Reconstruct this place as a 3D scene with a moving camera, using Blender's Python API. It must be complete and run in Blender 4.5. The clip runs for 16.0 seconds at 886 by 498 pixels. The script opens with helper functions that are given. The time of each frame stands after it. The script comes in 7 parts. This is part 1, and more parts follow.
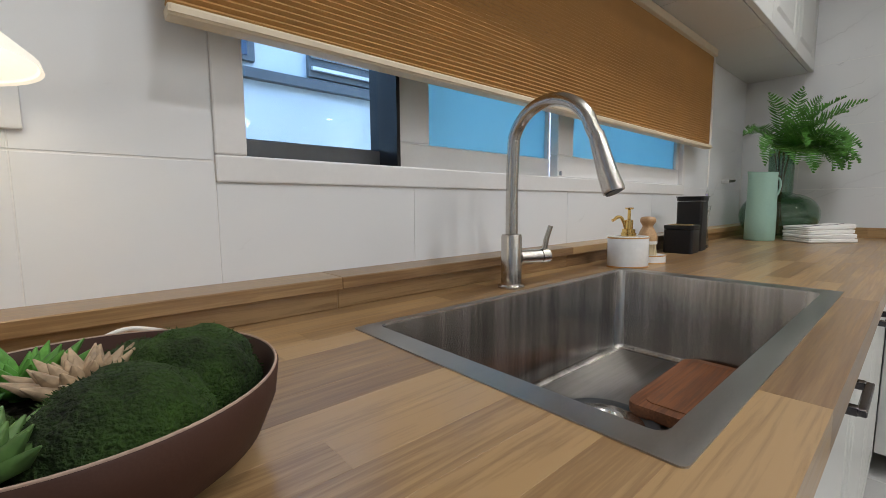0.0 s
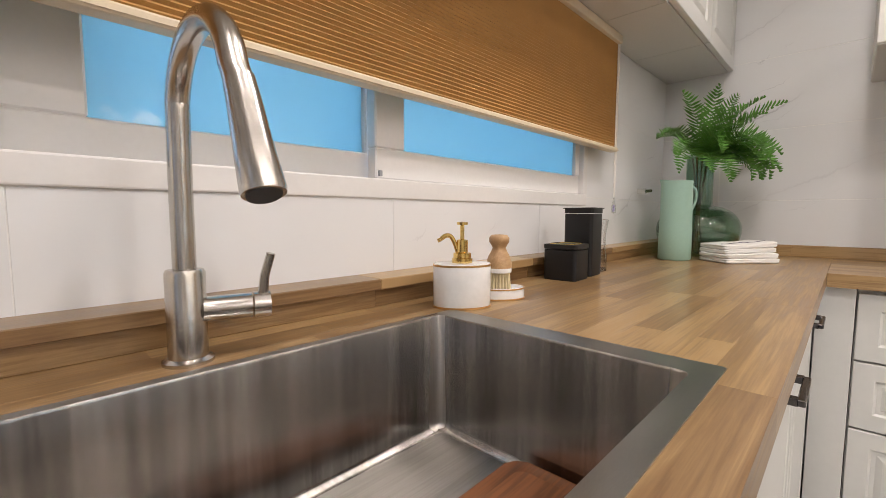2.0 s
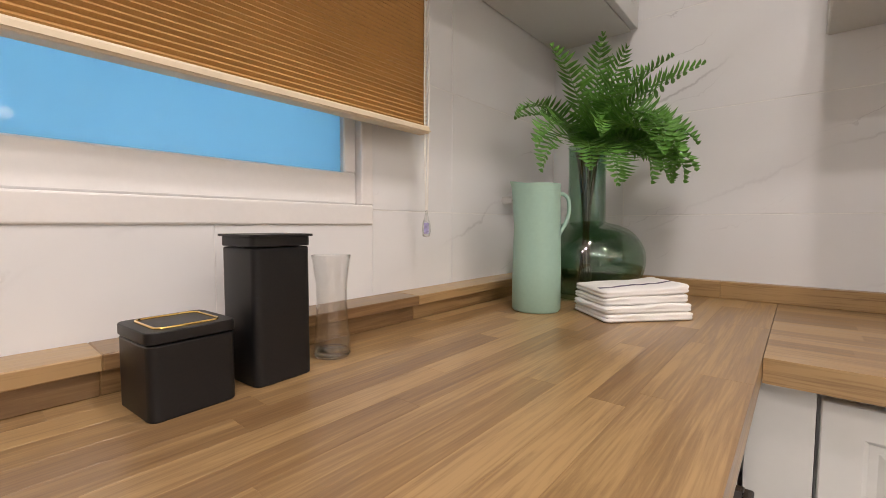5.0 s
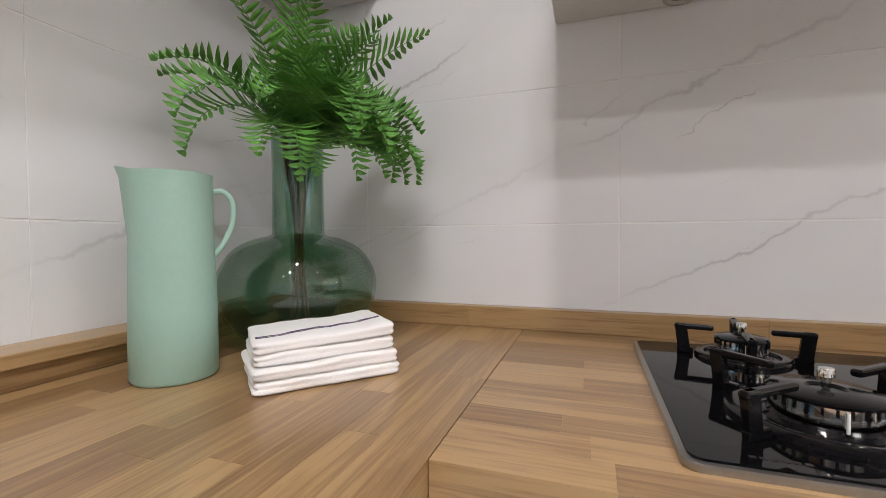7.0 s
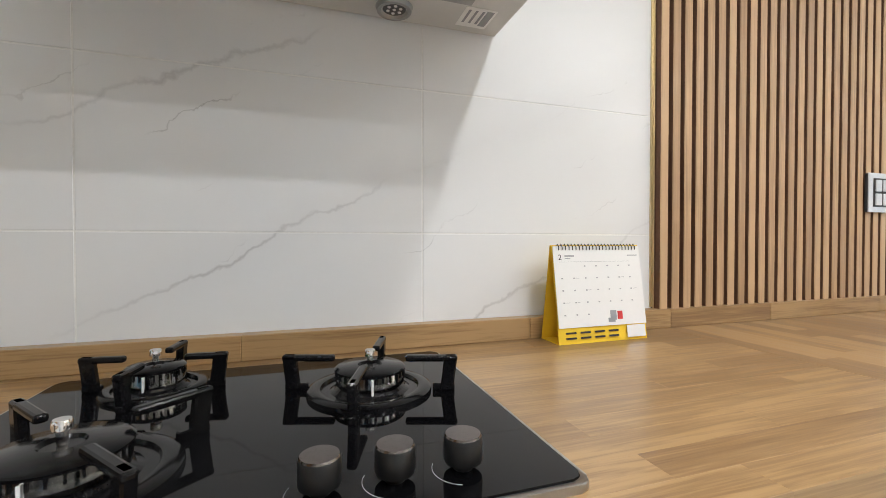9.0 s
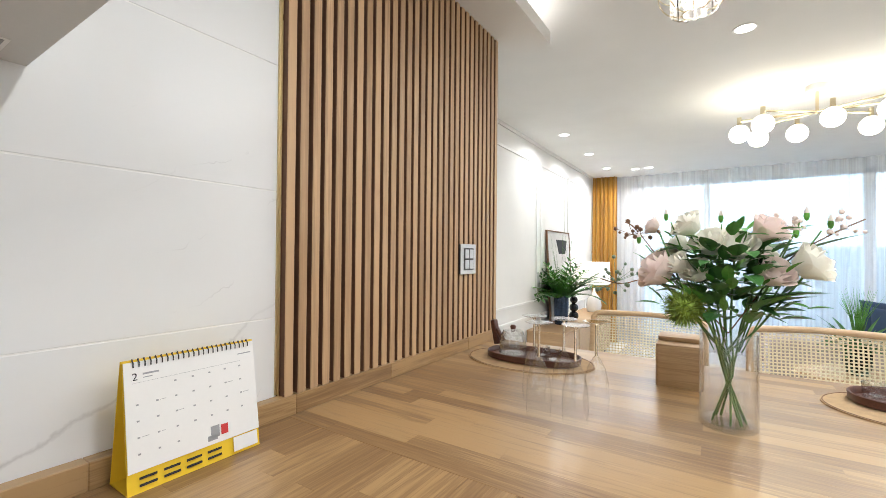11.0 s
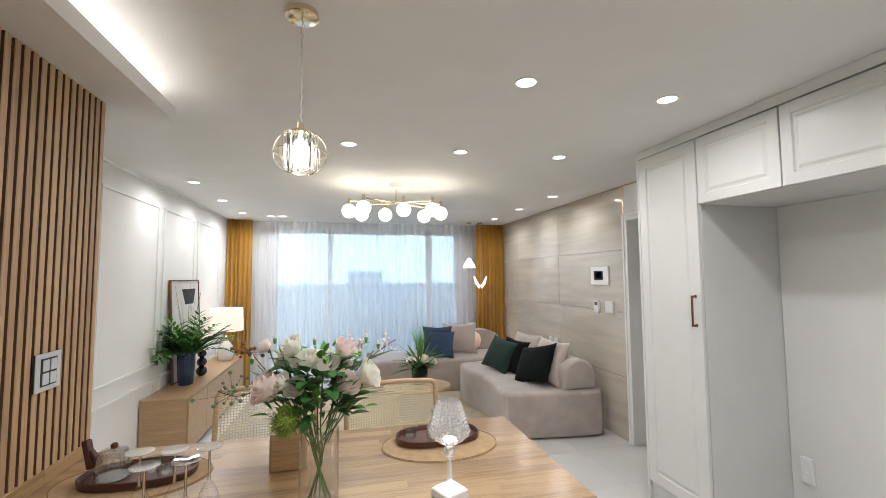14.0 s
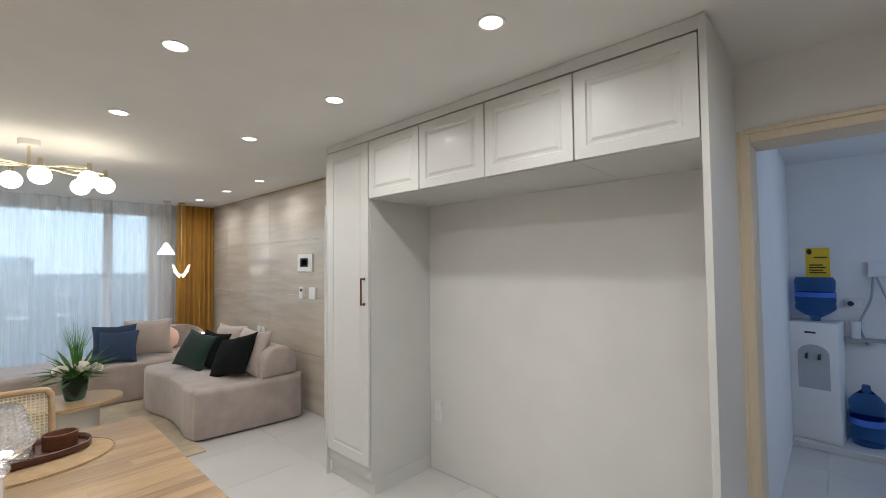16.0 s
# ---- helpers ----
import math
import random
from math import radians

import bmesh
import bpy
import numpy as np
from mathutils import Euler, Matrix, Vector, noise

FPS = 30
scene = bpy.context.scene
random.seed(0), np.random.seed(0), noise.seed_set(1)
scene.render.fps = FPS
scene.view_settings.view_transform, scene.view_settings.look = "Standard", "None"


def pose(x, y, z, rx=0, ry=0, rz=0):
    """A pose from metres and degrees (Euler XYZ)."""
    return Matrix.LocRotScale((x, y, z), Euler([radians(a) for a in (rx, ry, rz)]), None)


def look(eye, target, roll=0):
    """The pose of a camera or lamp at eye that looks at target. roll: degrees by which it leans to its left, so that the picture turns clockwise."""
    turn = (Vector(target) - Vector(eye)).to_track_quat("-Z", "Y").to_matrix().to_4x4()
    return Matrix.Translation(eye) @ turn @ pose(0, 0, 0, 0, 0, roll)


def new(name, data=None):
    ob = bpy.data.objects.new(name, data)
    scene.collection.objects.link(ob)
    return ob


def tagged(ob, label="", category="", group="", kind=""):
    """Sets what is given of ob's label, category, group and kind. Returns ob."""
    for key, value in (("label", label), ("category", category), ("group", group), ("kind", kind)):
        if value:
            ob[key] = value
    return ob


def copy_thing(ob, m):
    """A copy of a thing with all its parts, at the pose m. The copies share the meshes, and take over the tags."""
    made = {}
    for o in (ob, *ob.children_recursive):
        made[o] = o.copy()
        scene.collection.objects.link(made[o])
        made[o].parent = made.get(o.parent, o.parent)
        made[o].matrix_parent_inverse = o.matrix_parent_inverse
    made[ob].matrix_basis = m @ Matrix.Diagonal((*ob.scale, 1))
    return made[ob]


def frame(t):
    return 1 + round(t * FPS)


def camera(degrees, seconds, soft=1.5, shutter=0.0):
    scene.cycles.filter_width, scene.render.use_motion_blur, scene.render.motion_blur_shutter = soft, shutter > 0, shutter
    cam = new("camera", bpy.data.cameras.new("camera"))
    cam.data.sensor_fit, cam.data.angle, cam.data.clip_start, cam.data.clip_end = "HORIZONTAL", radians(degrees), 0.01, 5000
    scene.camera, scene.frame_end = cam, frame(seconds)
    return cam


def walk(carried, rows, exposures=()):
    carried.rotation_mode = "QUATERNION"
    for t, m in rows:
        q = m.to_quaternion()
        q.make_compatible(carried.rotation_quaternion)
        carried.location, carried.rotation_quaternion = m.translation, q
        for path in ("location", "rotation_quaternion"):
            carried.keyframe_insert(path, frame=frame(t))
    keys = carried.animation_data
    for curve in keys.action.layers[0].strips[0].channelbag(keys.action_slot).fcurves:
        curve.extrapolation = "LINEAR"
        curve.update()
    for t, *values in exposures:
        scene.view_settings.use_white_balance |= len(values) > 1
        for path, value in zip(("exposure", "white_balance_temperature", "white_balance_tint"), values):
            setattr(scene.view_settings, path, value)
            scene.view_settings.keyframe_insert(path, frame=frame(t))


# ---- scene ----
cam = camera(92.9, 16.0, 0.7)
PATH = [
    (0, (-2.812, -0.438, 1.048), (-1.498, 1.055, 0.839), -0.4),
    (0.5, (-2.705, -0.429, 1.042), (-1.365, 1.043, 0.849), -0.2),
    (1, (-2.589, -0.43, 1.044), (-1.21, 1.006, 0.855), -0.0),
    (1.5, (-2.44, -0.438, 1.046), (-1.031, 0.971, 0.874), -0.1),
    (2, (-2.29, -0.44, 1.051), (-0.853, 0.942, 0.888), 0.1),
    (2.5, (-2.123, -0.421, 1.053), (-0.672, 0.947, 0.9), 0.1),
    (3, (-1.987, -0.418, 1.066), (-0.522, 0.936, 0.923), 0.1),
    (3.5, (-1.846, -0.429, 1.067), (-0.363, 0.906, 0.933), 0.2),
    (6, (-1.162, -0.447, 1.099), (0.469, 0.708, 1.021), -0.3),
    (6.5, (-1.052, -0.482, 1.102), (0.724, 0.434, 1.022), -0.2),
    (7, (-0.964, -0.542, 1.081), (0.923, 0.119, 1.034), -0.3),
    (7.5, (-0.909, -0.62, 1.073), (1.064, -0.298, 1.033), -0.2),
    (8, (-0.897, -0.712, 1.075), (1.103, -0.715, 1.039), -0.2),
    (8.5, (-0.881, -0.826, 1.079), (1.094, -1.14, 1.052), -0.1),
    (9, (-0.857, -0.966, 1.093), (1.044, -1.586, 1.064), -0.0),
    (9.5, (-0.863, -1.094, 1.127), (0.911, -2.015, 1.069), 0.3),
    (10, (-0.888, -1.179, 1.146), (0.701, -2.392, 1.094), 0.7),
    (12.5, (-0.865, -1.156, 1.511), (-0.671, -3.143, 1.633), -0.7),
    (13, (-0.865, -1.113, 1.543), (-0.957, -3.106, 1.683), -0.6),
    (13.5, (-0.897, -1.083, 1.548), (-1.2, -3.055, 1.691), -0.5),
    (14, (-0.968, -1.012, 1.542), (-1.424, -2.955, 1.675), -0.4),
    (14.5, (-1.037, -0.934, 1.543), (-1.699, -2.818, 1.665), -0.4),
    (15, (-1.105, -0.891, 1.533), (-2.046, -2.653, 1.643), -0.4),
    (15.5, (-1.175, -0.842, 1.519), (-2.401, -2.42, 1.615), -0.4),
    (16, (-1.252, -0.774, 1.507), (-2.718, -2.132, 1.584), -0.5),
]
walk(cam, [(t, look(eye, target, roll)) for t, eye, target, roll in PATH],
     exposures=[(0, 3.12, 6250, 11), (0.5, 3.48, 6450, 12), (1, 3.56, 6700, 14), (2, 3.6, 6950, 18), (3.5, 3.57, 7300, 21), (6, 3.66, 6750, 20), (7, 3.76, 6400, 18), (8.5, 3.9, 6200, 11), (10, 3.93, 6200, 10), (12.5, 3.38, 6150, 11), (13, 3.28, 6200, 11), (14, 3.28, 6250, 12), (15, 2.98, 6400, 13), (16, 3.03, 6400, 12)])

# ---- world and light ----
world = bpy.data.worlds.new("sky")
scene.world = world
world.use_nodes = True
wn = world.node_tree.nodes
sky = wn.new("ShaderNodeTexSky")
sky.sky_type = "NISHITA"
sky.sun_disc = False
sky.sun_elevation = radians(38)
sky.dust_density = 4.0
sky.sun_rotation = radians(60)
world.node_tree.links.new(sky.outputs[0], wn["Background"].inputs[0])
wn["Background"].inputs[1].default_value = 0.15

WARM = (1.0, 0.985, 0.95)
DIM = 2 ** -3.8      # lamps, against the daylight that the exposure is set for
CEIL = 2.40
DOWNLIGHTS = [(-0.99, -3.73), (-1.74, -3.75), (-2.47, -3.73), (-1.745, -2.69), (-2.495, -2.71),
              (-2.49, -1.67), (-1.74, -1.67), (-0.99, -1.67), (-1.74, -0.62), (-2.49, -0.62), (-0.99, -0.475),
              (0.34, -5.12), (0.34, -6.03), (0.34, -6.94), (-3.15, -5.12), (-3.14, -5.99), (-3.13, -6.89),
              (0.03, -7.17), (-0.13, -7.17)]
for lx, ly in DOWNLIGHTS:
    ld = bpy.data.lights.new("downlight_beam", "AREA")
    ld.shape, ld.size, ld.energy, ld.color = "DISK", 0.075, DIM * (6.9 if -3 < lx < 0 else 6.8), WARM
    ld.spread = radians(163)
    lo = new("downlight_beam", ld)
    lo.matrix_world = look((lx, ly, CEIL - 0.012), (lx, ly, 0))
# daylight through the utility room's window
ld = bpy.data.lights.new("utility_daylight", "AREA")
ld.shape, ld.size, ld.size_y, ld.energy, ld.color = "RECTANGLE", 1.1, 1.0, 9 * DIM, (0.42, 0.62, 1.0)
lo = new("utility_daylight", ld)
lo.matrix_world = look((-4.9, 0.72, 1.5), (-5.0, -1.0, 1.1))


# ---- helpers of the scene ----
def mesh_ob(name, bm, material, smooth=False):
    me = bpy.data.meshes.new(name)
    bmesh.ops.recalc_face_normals(bm, faces=bm.faces)
    bm.to_mesh(me)
    bm.free()
    if smooth:
        for p in me.polygons:
            p.use_smooth = True
        me.set_sharp_from_angle(angle=radians(smooth if smooth > 1 else 40))
    if material:
        me.materials.append(material)
    return new(name, me)


def part(name, bm, material, parent, label="", smooth=False):
    ob = mesh_ob(name, bm, material, smooth)
    ob.parent = parent
    if label:
        ob["label"] = label
    return ob


def thing(name, label, category, at=(0, 0, 0), turn=0, group=""):
    ob = new(name)
    ob.empty_display_size = 0.05
    ob.matrix_world = pose(*at, 0, 0, turn)
    return tagged(ob, label, category, group)


def solid(name, bm, material, label, category, smooth=False, kind="", group="", at=None, turn=0):
    ob = mesh_ob(name, bm, material, smooth)
    if at:
        ob.matrix_world = pose(*at, 0, 0, turn)
    return tagged(ob, label, category, group, kind)


def B():
    return bmesh.new()


def box(bm, x0, y0, z0, x1, y1, z1, bevel=0.0, seg=2, m=None):
    vs = bmesh.ops.create_cube(bm, size=1.0)["verts"]
    for v in vs:
        v.co = Vector((x0 + (v.co.x + .5) * (x1 - x0), y0 + (v.co.y + .5) * (y1 - y0), z0 + (v.co.z + .5) * (z1 - z0)))
    if bevel:
        es = list({e for v in vs for e in v.link_edges})
        vs = bmesh.ops.bevel(bm, geom=es, offset=bevel, segments=seg, profile=.5, affect="EDGES")["verts"]
    if m is not None:
        bmesh.ops.transform(bm, matrix=m, verts=vs)
    return bm


def lathe(bm, profile, seg=32, at=(0, 0, 0), m=None, squash=(1, 1)):
    rings = []
    for r, z in profile:
        if r < 1e-5:
            rings.append([bm.verts.new((at[0], at[1], at[2] + z))])
        else:
            rings.append([bm.verts.new((at[0] + squash[0] * r * math.cos(2 * math.pi * i / seg),
                                        at[1] + squash[1] * r * math.sin(2 * math.pi * i / seg), at[2] + z)) for i in range(seg)])
    for a, b in zip(rings, rings[1:]):
        for i in range(seg):
            j = (i + 1) % seg
            if len(a) == 1 and len(b) == 1:
                continue
            if len(a) == 1:
                bm.faces.new((a[0], b[j], b[i]))
            elif len(b) == 1:
                bm.faces.new((a[i], a[j], b[0]))
            else:
                bm.faces.new((a[i], a[j], b[j], b[i]))
    if m is not None:
        bmesh.ops.transform(bm, matrix=m, verts=[v for ring in rings for v in ring])
    return bm


def tube(bm, pts, r, seg=10, closed=False, caps=True):
    pts = [Vector(p) for p in pts]
    n = len(pts)
    rs = r if isinstance(r, (list, tuple)) else [r] * n
    rings, up = [], None
    for i, p in enumerate(pts):
        a, b = (pts[i - 1], pts[(i + 1) % n]) if closed else (pts[max(i - 1, 0)], pts[min(i + 1, n - 1)])
        d = (b - a).normalized()
        if up is None:
            up = d.orthogonal().normalized()
        up = (up - d * up.dot(d)).normalized()
        side = d.cross(up)
        rings.append([bm.verts.new(p + rs[i] * (up * math.cos(2 * math.pi * k / seg) + side * math.sin(2 * math.pi * k / seg))) for k in range(seg)])
    for i in range(n if closed else n - 1):
        a, b = rings[i], rings[(i + 1) % n]
        for k in range(seg):
            bm.faces.new((a[k], a[(k + 1) % seg], b[(k + 1) % seg], b[k]))
    if caps and not closed:
        bm.faces.new(rings[0][::-1])
        bm.faces.new(rings[-1])
    return bm


def prism(bm, pts, z0, z1, bevel=0.0, seg=3):
    lo = [bm.verts.new((x, y, z0)) for x, y in pts]
    hi = [bm.verts.new((x, y, z1)) for x, y in pts]
    n = len(pts)
    faces = [bm.faces.new(lo[::-1]), bm.faces.new(hi)]
    for i in range(n):
        faces.append(bm.faces.new((lo[i], lo[(i + 1) % n], hi[(i + 1) % n], hi[i])))
    if bevel:
        es = [e for f in faces[:2] for e in f.edges]
        bmesh.ops.bevel(bm, geom=es, offset=bevel, segments=seg, profile=.5, affect="EDGES")
    return bm


def arc(cx, cy, r, a0, a1, n):
    return [(cx + r * math.cos(radians(a0 + (a1 - a0) * i / n)), cy + r * math.sin(radians(a0 + (a1 - a0) * i / n))) for i in range(n + 1)]


def round_rect(x0, y0, x1, y1, r, n=6):
    return arc(x1 - r, y1 - r, r, 0, 90, n) + arc(x0 + r, y1 - r, r, 90, 180, n) + arc(x0 + r, y0 + r, r, 180, 270, n) + arc(x1 - r, y0 + r, r, 270, 360, n)


def smooth_line(pts, n=8):
    """A Catmull-Rom line through the points."""
    pts = [Vector(p) for p in pts]
    out = []
    for i in range(len(pts) - 1):
        p0, p1, p2, p3 = pts[max(i - 1, 0)], pts[i], pts[i + 1], pts[min(i + 2, len(pts) - 1)]
        for k in range(n):
            t = k / n
            out.append(.5 * ((2 * p1) + (p2 - p0) * t + (2 * p0 - 5 * p1 + 4 * p2 - p3) * t * t + (3 * p1 - p0 - 3 * p2 + p3) * t ** 3))
    return out + [pts[-1]]


# ---- materials ----
def nodes_of(name):
    mt = bpy.data.materials.new(name)
    mt.use_nodes = True
    nt = mt.node_tree
    return mt, nt, nt.nodes["Principled BSDF"]


def node(nt, kind, **kw):
    n = nt.nodes.new(kind)
    for k, v in kw.items():
        n.inputs[k].default_value = v
    return n


def ramp(nt, fac, stops):
    r = nt.nodes.new("ShaderNodeValToRGB")
    while len(r.color_ramp.elements) < len(stops):
        r.color_ramp.elements.new(0.5)
    for e, (p, c) in zip(r.color_ramp.elements, stops):
        e.position, e.color = p, (*c, 1) if len(c) == 3 else c
    nt.links.new(fac, r.inputs[0])
    return r.outputs[0]


def surface(name, color, rough=.5, metal=0.0, var=.06, scale=4.0, bump=.05, fine=120.0, dist=.001, coat=0.0, sheen=0.0, trans=0.0, ior=1.45, emit=0.0, stretch=(1, 1, 1), spec=.5):
    """Two scales of noise in colour, roughness and relief."""
    mt, nt, p = nodes_of(name)
    tc = nt.nodes.new("ShaderNodeTexCoord")
    mp = nt.nodes.new("ShaderNodeMapping")
    mp.inputs["Scale"].default_value = stretch
    nt.links.new(tc.outputs["Object"], mp.inputs[0])
    big = node(nt, "ShaderNodeTexNoise", Scale=scale, Detail=4.0)
    small = node(nt, "ShaderNodeTexNoise", Scale=fine, Detail=3.0)
    for n in (big, small):
        nt.links.new(mp.outputs[0], n.inputs["Vector"])
    mix = nt.nodes.new("ShaderNodeMath")
    mix.operation = "MULTIPLY_ADD"
    nt.links.new(small.outputs[0], mix.inputs[0])
    mix.inputs[1].default_value = .5
    nt.links.new(big.outputs[0], mix.inputs[2])
    lo = tuple(max(0, c * (1 - 2 * var)) for c in color)
    hi = tuple(min(1, c * (1 + 2 * var)) for c in color)
    nt.links.new(ramp(nt, mix.outputs[0], [(.45, lo), (1.05, hi)]), p.inputs["Base Color"])
    rr = nt.nodes.new("ShaderNodeMapRange")
    rr.inputs[1].default_value, rr.inputs[2].default_value = .3, .7
    rr.inputs[3].default_value, rr.inputs[4].default_value = max(.02, rough * .85), min(1, rough * 1.15)
    nt.links.new(big.outputs[0], rr.inputs[0])
    nt.links.new(rr.outputs[0], p.inputs["Roughness"])
    p.inputs["Metallic"].default_value = metal
    p.inputs["Coat Weight"].default_value = coat
    p.inputs["Sheen Weight"].default_value = sheen
    p.inputs["Transmission Weight"].default_value = trans
    p.inputs["IOR"].default_value = ior
    p.inputs["Specular IOR Level"].default_value = spec
    if emit:
        p.inputs["Emission Color"].default_value = (*color, 1)
        p.inputs["Emission Strength"].default_value = emit * DIM
    if bump:
        b = node(nt, "ShaderNodeBump", Strength=bump, Distance=dist)
        nt.links.new(small.outputs[0], b.inputs["Height"])
        nt.links.new(b.outputs[0], p.inputs["Normal"])
    return mt


def wood(name, dark, light, rough=.42, grain=(2.0, 26.0, 26.0), spread=.55, coat=.15, amp=1.0, shift=0.0):
    """Grain along the local x axis; each piece takes its own tone and its own stretch of grain."""
    mt, nt, p = nodes_of(name)
    tc = nt.nodes.new("ShaderNodeTexCoord")
    oi = nt.nodes.new("ShaderNodeObjectInfo")
    off = nt.nodes.new("ShaderNodeVectorMath")
    off.operation = "MULTIPLY_ADD"
    nt.links.new(oi.outputs["Random"], off.inputs[0])
    off.inputs[1].default_value = (37.0, 91.0, 53.0)
    nt.links.new(tc.outputs["Object"], off.inputs[2])
    mp = nt.nodes.new("ShaderNodeMapping")
    mp.inputs["Scale"].default_value = grain
    nt.links.new(off.outputs[0], mp.inputs[0])
    warp = node(nt, "ShaderNodeTexNoise", Scale=.6, Detail=3.0)
    nt.links.new(mp.outputs[0], warp.inputs["Vector"])
    add = nt.nodes.new("ShaderNodeVectorMath")
    add.operation = "MULTIPLY_ADD"
    nt.links.new(warp.outputs["Color"], add.inputs[0])
    add.inputs[1].default_value = (2.4, 2.4, 2.4)
    nt.links.new(mp.outputs[0], add.inputs[2])
    g = node(nt, "ShaderNodeTexNoise", Scale=1.6, Detail=7.0, Roughness=.68)
    nt.links.new(add.outputs[0], g.inputs["Vector"])
    pore = nt.nodes.new("ShaderNodeMapping")
    pore.inputs["Scale"].default_value = (9, 280, 280)
    nt.links.new(off.outputs[0], pore.inputs[0])
    pn = node(nt, "ShaderNodeTexNoise", Scale=1.0, Detail=2.0)
    nt.links.new(pore.outputs[0], pn.inputs["Vector"])
    a = nt.nodes.new("ShaderNodeMath")
    a.operation = "MULTIPLY_ADD"
    nt.links.new(oi.outputs["Random"], a.inputs[0])
    a.inputs[1].default_value = spread
    soft = nt.nodes.new("ShaderNodeMapRange")
    soft.inputs[3].default_value, soft.inputs[4].default_value = .5 - amp / 2 - shift, .5 + amp / 2 - shift
    nt.links.new(g.outputs[0], soft.inputs[0])
    nt.links.new(soft.outputs[0], a.inputs[2])
    b = nt.nodes.new("ShaderNodeMath")
    b.operation = "MULTIPLY_ADD"
    nt.links.new(pn.outputs[0], b.inputs[0])
    b.inputs[1].default_value = .42
    nt.links.new(a.outputs[0], b.inputs[2])
    mid = tuple((x + y) / 2 for x, y in zip(dark, light))
    nt.links.new(ramp(nt, b.outputs[0], [(.48, dark), (.82, mid), (1.17, light)]), p.inputs["Base Color"])
    rr = nt.nodes.new("ShaderNodeMapRange")
    rr.inputs[1].default_value, rr.inputs[2].default_value, rr.inputs[3].default_value, rr.inputs[4].default_value = .3, .7, rough * .8, rough * 1.2
    nt.links.new(g.outputs[0], rr.inputs[0])
    nt.links.new(rr.outputs[0], p.inputs["Roughness"])
    p.inputs["Coat Weight"].default_value = coat
    p.inputs["Coat Roughness"].default_value = .2
    bp = node(nt, "ShaderNodeBump", Strength=.25, Distance=.0006)
    nt.links.new(b.outputs[0], bp.inputs["Height"])
    nt.links.new(bp.outputs[0], p.inputs["Normal"])
    return mt


